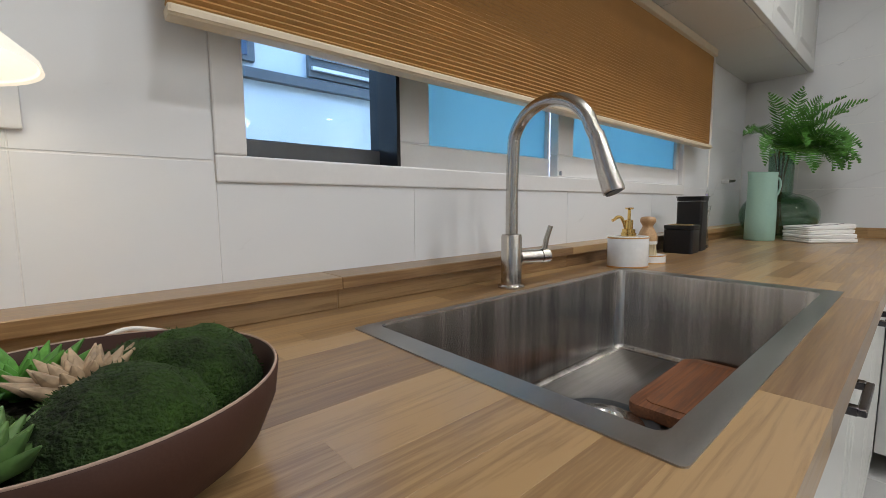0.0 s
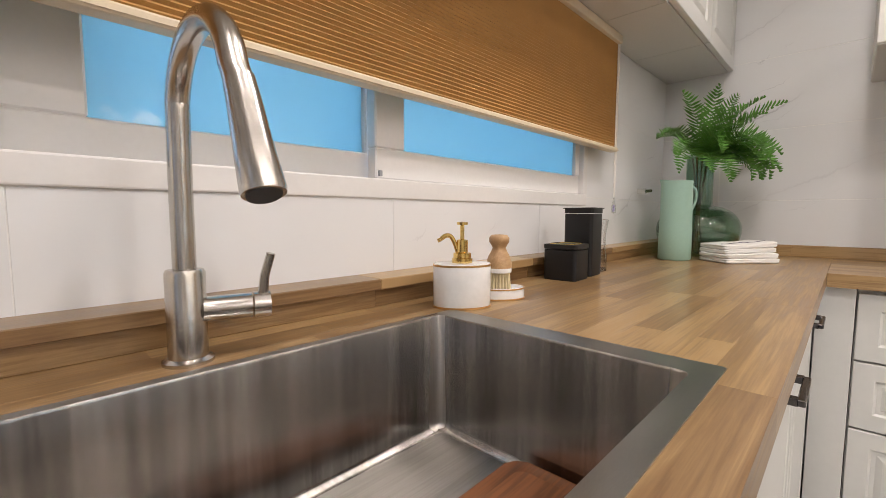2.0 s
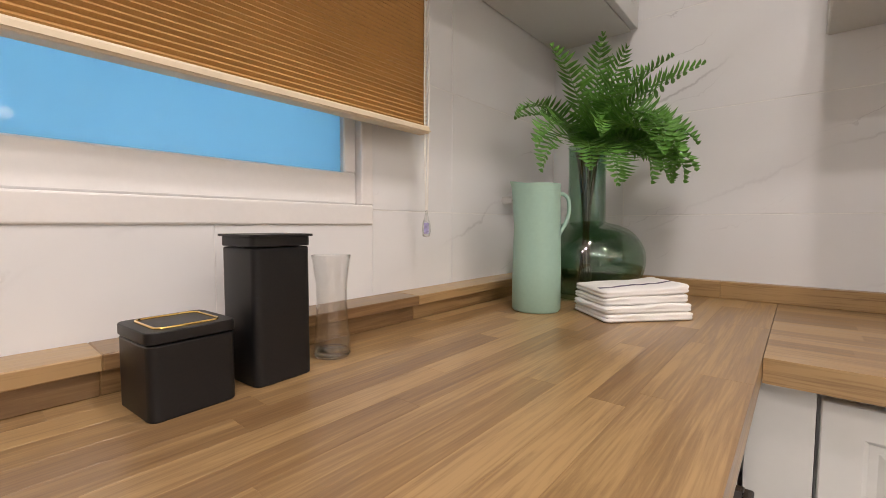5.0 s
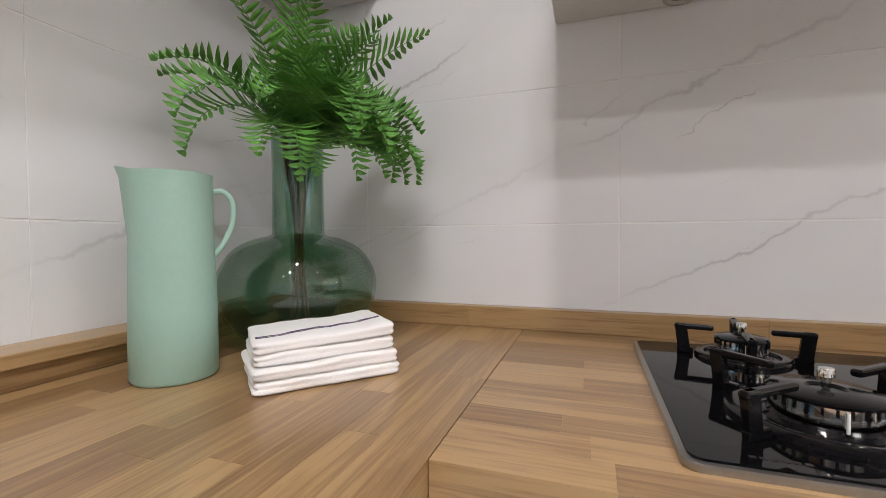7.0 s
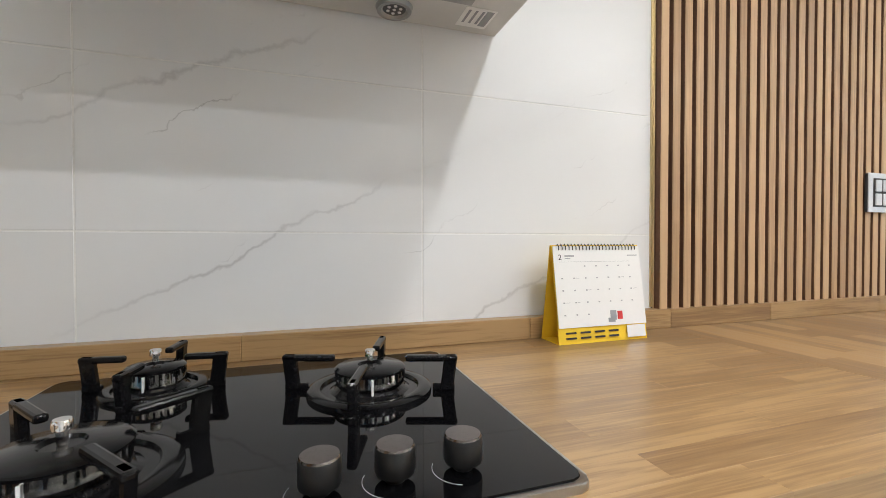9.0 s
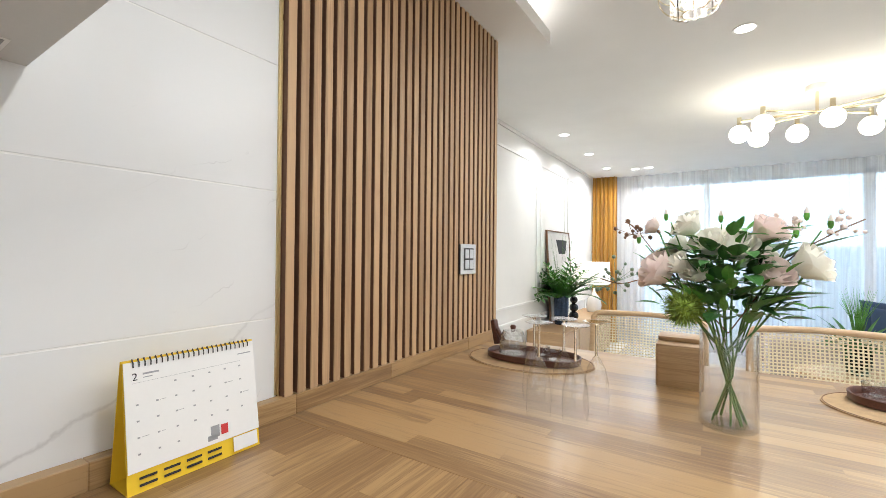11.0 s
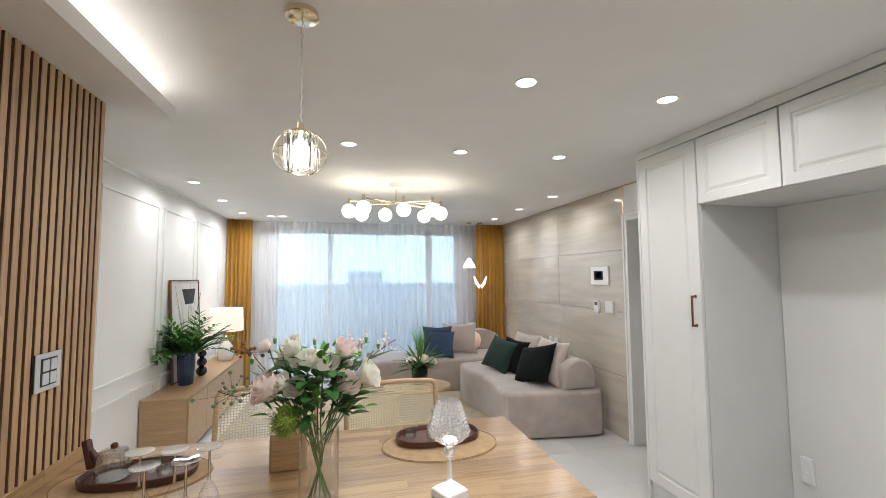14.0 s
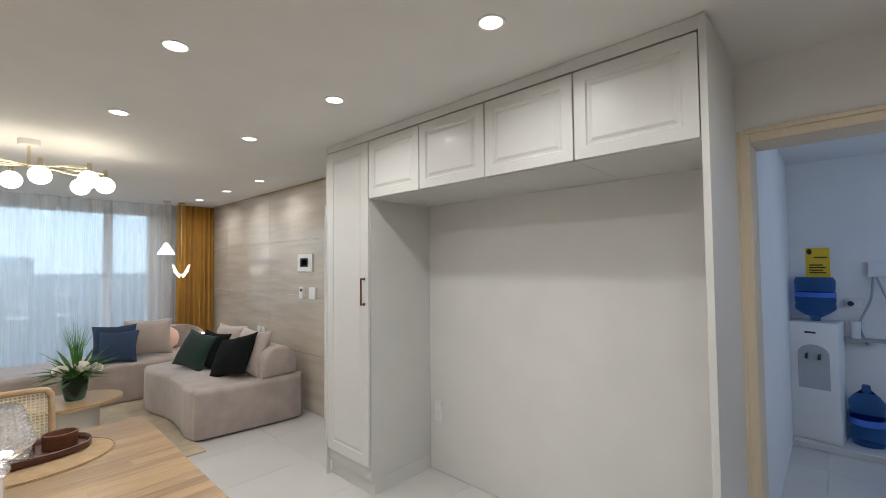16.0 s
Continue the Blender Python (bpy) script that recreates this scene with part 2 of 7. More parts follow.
def veined(name, base, vein, rough, spacing=.38, width=.02, slope=.48, stone=False):
    """Pale tile with soft grey veins that climb along the wall."""
    mt, nt, p = nodes_of(name)
    geo = nt.nodes.new("ShaderNodeNewGeometry")
    wv = node(nt, "ShaderNodeTexNoise", Scale=3.2, Detail=6.0, Roughness=.6)
    cl = node(nt, "ShaderNodeTexNoise", Scale=1.6, Detail=3.0)
    fine = node(nt, "ShaderNodeTexNoise", Scale=40.0, Detail=4.0)
    for n in (wv, cl, fine):
        nt.links.new(geo.outputs["Position"], n.inputs["Vector"])
    if stone:
        mp = nt.nodes.new("ShaderNodeMapping")
        mp.inputs["Scale"].default_value = (1, .9, 9)
        nt.links.new(geo.outputs["Position"], mp.inputs[0])
        band = node(nt, "ShaderNodeTexNoise", Scale=1.3, Detail=7.0, Roughness=.6)
        nt.links.new(mp.outputs[0], band.inputs["Vector"])
        nt.links.new(ramp(nt, band.outputs[0], [(.3, vein), (.5, tuple((a + b) / 2 for a, b in zip(base, vein))), (.68, base)]), p.inputs["Base Color"])
    else:
        dot = nt.nodes.new("ShaderNodeVectorMath")
        dot.operation = "DOT_PRODUCT"
        nt.links.new(geo.outputs["Position"], dot.inputs[0])
        dot.inputs[1].default_value = (-slope / spacing, slope / spacing, 1 / spacing)
        m1 = nt.nodes.new("ShaderNodeMath")
        m1.operation = "MULTIPLY_ADD"
        nt.links.new(wv.outputs[0], m1.inputs[0])
        m1.inputs[1].default_value = .5
        nt.links.new(dot.outputs["Value"], m1.inputs[2])
        pp = nt.nodes.new("ShaderNodeMath")
        pp.operation = "PINGPONG"
        nt.links.new(m1.outputs[0], pp.inputs[0])
        pp.inputs[1].default_value = .5
        line = nt.nodes.new("ShaderNodeMapRange")
        line.inputs[1].default_value, line.inputs[2].default_value, line.inputs[3].default_value, line.inputs[4].default_value = 0, width * 2.2, 1, 0
        nt.links.new(pp.outputs[0], line.inputs[0])
        soft = nt.nodes.new("ShaderNodeMapRange")
        soft.inputs[1].default_value, soft.inputs[2].default_value, soft.inputs[3].default_value, soft.inputs[4].default_value = 0, .2, .10, 0
        nt.links.new(pp.outputs[0], soft.inputs[0])
        gate = nt.nodes.new("ShaderNodeMapRange")
        gate.inputs[1].default_value, gate.inputs[2].default_value = .46, .63
        nt.links.new(cl.outputs[0], gate.inputs[0])
        mul = nt.nodes.new("ShaderNodeMath")
        mul.operation = "MULTIPLY"
        nt.links.new(line.outputs[0], mul.inputs[0])
        nt.links.new(gate.outputs[0], mul.inputs[1])
        # hair veins between the main ones
        m2 = nt.nodes.new("ShaderNodeMath")
        m2.operation = "MULTIPLY_ADD"
        nt.links.new(m1.outputs[0], m2.inputs[0])
        m2.inputs[1].default_value = 2.7
        wv2 = node(nt, "ShaderNodeTexNoise", Scale=5.5, Detail=5.0)
        nt.links.new(geo.outputs["Position"], wv2.inputs["Vector"])
        nt.links.new(wv2.outputs[0], m2.inputs[2])
        pp2 = nt.nodes.new("ShaderNodeMath")
        pp2.operation = "PINGPONG"
        nt.links.new(m2.outputs[0], pp2.inputs[0])
        pp2.inputs[1].default_value = .5
        hair = nt.nodes.new("ShaderNodeMapRange")
        hair.inputs[1].default_value, hair.inputs[2].default_value, hair.inputs[3].default_value, hair.inputs[4].default_value = 0, width * 2.2, .8, 0
        nt.links.new(pp2.outputs[0], hair.inputs[0])
        gate2 = nt.nodes.new("ShaderNodeMapRange")
        gate2.inputs[1].default_value, gate2.inputs[2].default_value = .54, .66
        nt.links.new(wv.outputs[0], gate2.inputs[0])
        mul2 = nt.nodes.new("ShaderNodeMath")
        mul2.operation = "MULTIPLY"
        nt.links.new(hair.outputs[0], mul2.inputs[0])
        nt.links.new(gate2.outputs[0], mul2.inputs[1])
        both = nt.nodes.new("ShaderNodeMath")
        both.operation = "MULTIPLY_ADD"
        nt.links.new(mul.outputs[0], both.inputs[0])
        both.inputs[1].default_value = .85
        nt.links.new(mul2.outputs[0], both.inputs[2])
        tot = nt.nodes.new("ShaderNodeMath")
        tot.operation = "ADD"
        tot.use_clamp = True
        nt.links.new(both.outputs[0], tot.inputs[0])
        nt.links.new(soft.outputs[0], tot.inputs[1])
        mx = nt.nodes.new("ShaderNodeMix")
        mx.data_type = "RGBA"
        nt.links.new(tot.outputs[0], mx.inputs[0])
        mx.inputs[6].default_value, mx.inputs[7].default_value = (*base, 1), (*vein, 1)
        nt.links.new(mx.outputs[2], p.inputs["Base Color"])
    p.inputs["Roughness"].default_value = rough
    b = node(nt, "ShaderNodeBump", Strength=.03, Distance=.001)
    nt.links.new(fine.outputs[0], b.inputs["Height"])
    nt.links.new(b.outputs[0], p.inputs["Normal"])
    return mt


def glass(name, color=(1, 1, 1), rough=0.0, ior=1.45, thin=False, edge=4.0, frost=0.0):
    mt, nt, p = nodes_of(name)
    if thin:
        nt.nodes.remove(p)
        tr = node(nt, "ShaderNodeBsdfTransparent", Color=(*color, 1))
        gl = node(nt, "ShaderNodeBsdfGlossy", Roughness=rough)
        lw = node(nt, "ShaderNodeLayerWeight", Blend=.5)
        pw = nt.nodes.new("ShaderNodeMath")
        pw.operation = "POWER"
        nt.links.new(lw.outputs["Facing"], pw.inputs[0])
        pw.inputs[1].default_value = edge
        fr = nt.nodes.new("ShaderNodeMath")
        fr.operation = "MULTIPLY_ADD"
        nt.links.new(pw.outputs[0], fr.inputs[0])
        fr.inputs[1].default_value, fr.inputs[2].default_value = .75, .035 * ior
        mx = nt.nodes.new("ShaderNodeMixShader")
        nt.links.new(fr.outputs[0], mx.inputs[0])
        through_ = tr
        if frost:
            tl = node(nt, "ShaderNodeBsdfTranslucent", Color=(*color, 1))
            through_ = nt.nodes.new("ShaderNodeMixShader")
            through_.inputs[0].default_value = frost
            nt.links.new(tr.outputs[0], through_.inputs[1])
            nt.links.new(tl.outputs[0], through_.inputs[2])
        nt.links.new(through_.outputs[0], mx.inputs[1])
        nt.links.new(gl.outputs[0], mx.inputs[2])
        nt.links.new(mx.outputs[0], nt.nodes["Material Output"].inputs[0])
        return mt
    p.inputs["Base Color"].default_value = (*color, 1)
    p.inputs["Roughness"].default_value = rough
    p.inputs["Transmission Weight"].default_value = 1
    p.inputs["IOR"].default_value = ior
    return mt


def glow(name, color, strength):
    mt, nt, p = nodes_of(name)
    p.inputs["Base Color"].default_value = (.9, .9, .9, 1)
    p.inputs["Emission Color"].default_value = (*color, 1)
    p.inputs["Emission Strength"].default_value = strength * DIM
    return mt


def sheer_cloth(name, color, veil, back=.5):
    mt, nt, p = nodes_of(name)
    nt.nodes.remove(p)
    tc = nt.nodes.new("ShaderNodeTexCoord")
    mp = nt.nodes.new("ShaderNodeMapping")
    mp.inputs["Scale"].default_value = (260, 260, .7)
    nt.links.new(tc.outputs["Object"], mp.inputs[0])
    n = node(nt, "ShaderNodeTexNoise", Scale=1.0, Detail=2.0)
    nt.links.new(mp.outputs[0], n.inputs["Vector"])
    mr = nt.nodes.new("ShaderNodeMapRange")
    mr.inputs[3].default_value, mr.inputs[4].default_value = veil * .75, veil * 1.25
    nt.links.new(n.outputs[0], mr.inputs[0])
    tr = node(nt, "ShaderNodeBsdfTransparent")
    df = node(nt, "ShaderNodeBsdfDiffuse", Color=(*color, 1))
    tl = node(nt, "ShaderNodeBsdfTranslucent", Color=(*color, 1))
    m1, m2 = nt.nodes.new("ShaderNodeMixShader"), nt.nodes.new("ShaderNodeMixShader")
    m1.inputs[0].default_value = back
    nt.links.new(df.outputs[0], m1.inputs[1])
    nt.links.new(tl.outputs[0], m1.inputs[2])
    nt.links.new(mr.outputs[0], m2.inputs[0])
    nt.links.new(tr.outputs[0], m2.inputs[1])
    nt.links.new(m1.outputs[0], m2.inputs[2])
    nt.links.new(m2.outputs[0], nt.nodes["Material Output"].inputs[0])
    return mt


OAK = wood("oiled oak staves", (.165, .085, .034), (.41, .26, .118), spread=.40, coat=.35, grain=(2.3, 36.0, 36.0), amp=1.1, shift=.05, rough=.38)
OAK_LIGHT = wood("pale oak", (.36, .22, .11), (.58, .40, .22), spread=.2, coat=.05)
SLAT_OAK = wood("oak slat veneer", (.31, .19, .10), (.56, .375, .21), rough=.5, spread=.35, coat=0, grain=(1.2, 30, 30))
WALNUT = wood("walnut", (.065, .022, .009), (.24, .09, .034), spread=.2, coat=0, rough=.5, grain=(4, 60, 60))
TRAY_WOOD = wood("dark stained tray wood", (.045, .014, .009), (.11, .035, .02), spread=.15)
BRUSH_WOOD = wood("turned beech", (.36, .20, .09), (.55, .35, .18), spread=.1)
FELT = surface("dark brown felt backing", (.034, .017, .010), .95, bump=.2)
TILE = veined("white marble-look tile", (.80, .81, .82), (.51, .51, .52), .30, width=.0075)
GROUT = surface("pale grout", (.84, .84, .83), .9, bump=.3)
STONE = veined("beige stone slab", (.62, .57, .49), (.48, .42, .35), .08, stone=True)
PAPER = surface("white wallpaper", (.80, .79, .77), .75, var=.015, bump=.12, fine=220)
CEILING = surface("white ceiling paper", (.78, .77, .75), .8, var=.015, bump=.1, fine=180)
CAB = surface("white lacquered cabinet", (.66, .66, .635), .38, var=.015, bump=.02, fine=60, coat=.1)
CAB_IN = surface("white melamine", (.62, .62, .60), .5, var=.015, bump=.02)
TRIM = surface("white painted trim", (.82, .81, .79), .45, var=.02, bump=.03)
DOOR_FRAME = surface("cream vinyl door frame", (.70, .60, .45), .45, var=.04, bump=.05, stretch=(1, 1, .1))
FLOOR = surface("polished pale floor tile", (.60, .59, .57), .12, var=.03, scale=1.6, bump=.01)
# strong upright colour streaks imitate the reflections on the bowl walls
STEEL = surface("brushed steel with reflection streaks", (.43, .41, .39), .25, 1.0, var=.28, scale=1, bump=.07, fine=9, dist=.0005, stretch=(14, 14, .5))
# same steel for the bowl floor, its dimmer reflection put into a darker colour
STEEL_FLOOR = surface("brushed steel darkened for floor", (.25, .24, .23), .36, 1.0, var=.1, scale=3, bump=.05, fine=30, dist=.0003, stretch=(.5, 14, 14))
STEEL_RIM = surface("satin steel rim", (.38, .38, .37), .32, 1.0, var=.06, bump=.08, fine=240, dist=.0003, stretch=(1, 8, 1))
for mt in (STEEL,):
    pb = mt.node_tree.nodes["Principled BSDF"]
    pb.inputs["Anisotropic"].default_value = .75
    tg = mt.node_tree.nodes.new("ShaderNodeTangent")
    tg.direction_type, tg.axis = "RADIAL", "Z"
    mt.node_tree.links.new(tg.outputs[0], pb.inputs["Tangent"])
NICKEL = surface("brushed nickel", (.55, .52, .48), .24, 1.0, var=.05, bump=.08, fine=200, dist=.0003, stretch=(1, 1, 14))
CHROME = surface("polished chrome", (.75, .74, .72), .08, 1.0, var=.03, bump=0)
GUNMETAL = surface("dark chrome handle", (.11, .10, .10), .22, 1.0, var=.1, bump=.03)
GOLD = surface("polished brass", (.80, .56, .20), .14, 1.0, var=.06, bump=.03)
GILT = surface("gold rim paint", (.62, .36, .14), .3, .8, var=.08)
BRASS_TRIM = surface("satin brass strip", (.74, .62, .40), .32, 1.0, var=.05, bump=.03)
SLAT_SIDE = surface("dark brown slat sides", (.15, .075, .042), .7, var=.12, scale=8, bump=.1)
BLACK_GLASS = surface("black glass", (.003, .003, .0035), .04, var=.1, bump=0, spec=.22)
BLACK_METAL = surface("black powder-coated metal", (.008, .008, .009), .42, 0, var=.2, bump=.12, fine=320, dist=.0004)
CAST_IRON = surface("black enamelled iron", (.005, .005, .0055), .16, 0, spec=.25, var=.25, bump=.05, fine=260, dist=.0005)
KNOB_TOP = surface("smoked metal knob", (.17, .15, .14), .2, 1.0, var=.08, bump=.05)
KNOB_SIDE = surface("dark grey knob side", (.009, .009, .009), .32, 0, var=.1, bump=.05)
BLIND = surface("honeycomb blind cloth", (.47, .265, .095), .85, var=.05, scale=5, bump=.25, fine=300)
RAIL = surface("beige blind rail", (.70, .60, .44), .45, var=.03)
PVC = surface("white window profile", (.80, .79, .78), .35, var=.015, bump=.02)
DARK_PVC = surface("grey aluminium sash", (.14, .145, .15), .45, .3, var=.05)
PANE = glass("window glass", (.80, .92, .98), thin=True)
PANE_BLUE = glass("frosted blue window glass", (.37, .61, .69), thin=True, ior=.6, edge=7.0, frost=.93)
PANE_LIVING = glass("pale blue window glass", (.78, .91, .97), thin=True)
CLEAR = glass("clear glass", (.96, .98, .97))
THIN = glass("thin clear glass", (.994, .997, .996), thin=True, ior=2.6, edge=3.0)
THIN_TEA = glass("blown glass", (.985, .99, .99), thin=True, ior=3.4, edge=1.8)
CRYSTAL = glass("cut crystal", (1, 1, 1), ior=1.52)
GREEN_GLASS = glass("bottle-green glass", (.64, .775, .68), thin=True, ior=2.6, edge=5.0)
DARK_GREEN_GLASS = glass("smoky green glass", (.10, .17, .12), ior=1.3)
BLUE_GLASS = surface("deep blue glazed glass", (.02, .05, .12), .06, trans=.35, coat=.5)
MINT = surface("matt mint ceramic", (.33, .52, .435), .5, var=.025, bump=.03)
CERAMIC = surface("white glazed ceramic", (.80, .80, .79), .15, var=.03, scale=14, coat=.3)
TERRACOTTA = surface("matt terracotta", (.055, .022, .014), .6, var=.06, bump=.12, fine=300)
TOWEL = surface("white cotton cloth", (.86, .85, .83), .95, var=.03, bump=.6, fine=420, dist=.0015, sheen=.2)
STRIPE = surface("woven navy stripe", (.12, .10, .15), .95, bump=.4, fine=400)
BRISTLE = surface("pale bristle", (.72, .62, .40), .8, var=.1)
MOSS = surface("moss", (.020, .046, .005), .95, var=.5, scale=16, bump=1.0, fine=260, dist=.004)
LEAF = surface("green leaf", (.09, .25, .04), .5, var=.22, scale=20, bump=.1, spec=.4)
LEAF_DARK = surface("dark green leaf", (.048, .145, .034), .45, var=.25, scale=14, bump=.1)
LEAF_PALE = surface("pale succulent leaf", (.13, .24, .07), .55, var=.2, scale=18)
SUCC_PINK = surface("rose-tipped succulent", (.46, .34, .22), .55, var=.25, scale=20)
STEM = surface("green stem", (.10, .20, .05), .55, var=.2, scale=20)
TWIG = surface("brown twig", (.17, .09, .05), .8, var=.2)
PETAL = sheer_cloth("cream petal", (.96, .94, .86), 1.4, .3)
PETAL_PINK = sheer_cloth("blush petal", (.95, .83, .78), 1.4, .3)
BERRY = surface("grey-green berry", (.16, .22, .14), .5, var=.15)
CORD = surface("white cord", (.78, .76, .72), .6)
SOFA_CLOTH = surface("taupe velvet-touch fabric", (.40, .34, .31), .95, var=.10, scale=6, bump=.5, fine=380, dist=.0015, sheen=.5)
CUSHION_CLOTH = surface("taupe cushion fabric", (.45, .38, .34), .95, var=.08, bump=.5, fine=420, sheen=.4)
VELVET_GREEN = surface("dark green velvet", (.010, .028, .023), .85, var=.3, sheen=.05, bump=.3, fine=300)
VELVET_BLACK = surface("near-black velvet", (.0025, .004, .004), .85, spec=.2, var=.3, sheen=.01, bump=.3, fine=300)
NAVY = surface("navy linen", (.03, .055, .11), .9, var=.2, bump=.5, fine=380)
RUG = surface("beige woven rug", (.50, .42, .31), .98, var=.1, scale=8, bump=.9, fine=260, dist=.003)
RATTAN = surface("woven cane", (.74, .64, .44), .6, var=.12, bump=.2, fine=200)
CHAIR_WOOD = wood("pale chair beech", (.42, .27, .14), (.62, .44, .26), spread=.2)
SEAT_CLOTH = surface("cream seat fabric", (.62, .57, .48), .95, var=.06, bump=.5, fine=400)
DRAPE = surface("mustard linen drape", (.46, .235, .03), .9, var=.08, bump=.4, fine=320, sheen=.2)
SHEER = sheer_cloth("sheer voile", (.95, .955, .96), .46)
SHADE = surface("white linen shade", (.9, .84, .72), .9, var=.02, bump=.3, fine=300, emit=.8)
BALL = surface("glossy dark sphere", (.015, .016, .022), .12, coat=.4)
PICTURE = surface("grey print paper", (.60, .58, .55), .8, var=.1, scale=3)
INK = surface("dark print", (.03, .03, .035), .8)
YELLOW = surface("yellow card", (.86, .58, .03), .55, var=.02, bump=.04)
WHITE_CARD = surface("white paper", (.84, .84, .83), .7, var=.01, bump=.03)
RED = surface("red print", (.60, .05, .05), .7)
GREY_PRINT = surface("grey print", (.35, .36, .38), .7)
BLUE_PRINT = surface("blue label", (.05, .16, .60), .5)
PLASTIC = surface("white plastic", (.78, .78, .77), .35, var=.015)
PLASTIC_DARK = surface("dark grey plastic", (.04, .042, .045), .35)
SCREEN = surface("grey display", (.10, .11, .12), .15)
COPPER = surface("dark rose copper", (.26, .12, .085), .2, 1.0)
WATER = glass("blue water bottle", (.09, .23, .50), rough=.05, ior=1.2)
PLATE = surface("woven straw placemat", (.40, .275, .15), .9, var=.12, scale=30, bump=.6, fine=260)
EXT_WALL = surface("pale render outdoors", (.37, .385, .40), .9, var=.06, scale=1.5)
EXT_NEAR = surface("white render outdoors", (.78, .80, .80), .9, var=.05, scale=1.5)
EXT_DARK = surface("grey fence outdoors", (.22, .235, .25), .8, var=.1, scale=2)
LAMP_ON = glow("lit diffuser", (1, .95, .86), 9.0)
GLOBE_ON = glow("lit opal globe", (1, .91, .72), 15.0)
BULB_ON = glow("lit bulb", (1, .93, .8), 16.0)
COVE_ON = glow("lit led strip", (1, .95, .86), 30.0)
CRYSTAL_ON = glow("lit crystal core", (1, .97, .92), 4.5)
CRYSTAL_SHADE = glass("lit cut acrylic", (.96, .97, .98), thin=True, ior=5.5, edge=1.3, rough=.03, frost=.36)
CHAMPAGNE = surface("pale champagne brass", (.78, .68, .48), .16, 1.0, var=.05, bump=.03)
BANNER = surface("pale banner print", (.50, .51, .50), .8)
BIRD_ON = glow("lit white acrylic", (1, .93, .82), 3.0)

# ---- structure ----
WY = 0.245          # inner face of the kitchen's window wall
FAR = -7.85         # inner face of the living-room window wall
RX = -3.55          # inner face of the right-hand walls
LX = 0.68           # inner face of the living room's left wall
ZC = 0.88           # worktop height


def wall(name, boxes, material, label):
    bm = B()
    for b in boxes:
        box(bm, *b)
    return solid(name, bm, material, label, "wall", kind="structure")


bm = B()
box(bm, -7.0, -8.1, -.06, 1.0, 1.0, -.004)
floor = solid("floor", bm, GROUT, "pale polished porcelain tile floor", "floor", kind="structure")
bm = B()
box(bm, -7.0, -8.1, CEIL, 1.0, 1.0, CEIL + .1)
solid("ceiling", bm, CEILING, "plain white papered ceiling with downlights", "ceiling", kind="structure")

# kitchen window wall with its opening
WX0, WX1, WZ0, WZ1 = -2.65, -0.84, 1.083, 1.66
wall_window = wall("wall_window", [(-3.75, WY + .0012, 0, WX0, WY + .2, CEIL), (WX1, WY + .0012, 0, .2, WY + .2, CEIL),
                                   (WX0, WY + .0012, 0, WX1, WY + .2, WZ0), (WX0, WY + .0012, WZ1, WX1, WY + .2, CEIL)], GROUT, "grouted kitchen wall behind marble-look tiles")
wall_hob = wall("wall_hob", [(.0012, -2.94, 0, .2, WY + .2, CEIL)], GROUT, "grouted cooktop wall behind marble-look tiles")
wall("wall_return", [(.2, -2.94, 0, LX + .2, -2.80, CEIL), (-.012, -2.965, 0, LX + .2, -2.94, CEIL)], PAPER, "white papered wall return beside the slats")
wall("wall_living_left", [(LX, FAR - .2, 0, LX + .15, -2.966, CEIL)], PAPER, "white wall with moulded picture panels")
wall("wall_far", [(-3.8, FAR - .2, 0, -3.25, FAR, CEIL), (.28, FAR - .2, 0, LX, FAR, CEIL), (-3.25, FAR - .2, 2.30, .28, FAR, CEIL), (-3.25, FAR - .2, 0, .28, FAR, .06)], PAPER, "white wall around the balcony window")
stone_wall = wall("wall_stone", [(RX - .2, FAR, 0, RX - .012, -4.49, CEIL)], GROUT, "wall behind large beige stone slabs")
wall("wall_hall", [(RX - .2, -4.42, 2.10, RX, -3.56, CEIL), (-4.9, -4.60, 0, RX - .2, -4.49, CEIL), (-4.9, -3.56, 0, RX - .2, -3.44, CEIL), (-5.0, -4.60, 0, -4.9, -3.44, CEIL),
                   (RX - .2, -4.49, 2.10, RX, -4.42, CEIL)], PAPER, "white papered walls of the side passage")
DY0, DY1 = -1.03, -.20
wall("wall_right", [(RX - .2, -3.56, 0, RX, DY0 - .04, CEIL), (RX - .2, DY1 + .04, 0, RX, WY + .2, CEIL), (RX - .2, DY0 - .04, 2.08, RX, DY1 + .04, CEIL)], PAPER, "white papered wall beside the utility room door")
wall("wall_utility", [(-6.35, -1.15, 0, RX - .2, -1.07, 2.40), (-6.35, -1.07, 0, -6.22, 1.0, 2.40), (-6.22, .78, 0, -5.5, .9, 2.40), (-4.3, .78, 0, RX - .2, .9, 2.40), (-5.5, .78, 0, -4.3, .9, 1.0), (-5.5, .78, 2.0, -4.3, .9, 2.40), (RX - .2, WY + .2, 0, RX - .15, .9, 2.4)], PAPER, "plain painted utility room walls")
bm = B()
box(bm, -6.22, -1.07, 0, -5.80, .78, .05, .004)
solid("utility_step", bm, FLOOR, "low tiled step in the utility room", "step", kind="structure")

# floor tiles, 600 x 600
tile_cache = {}


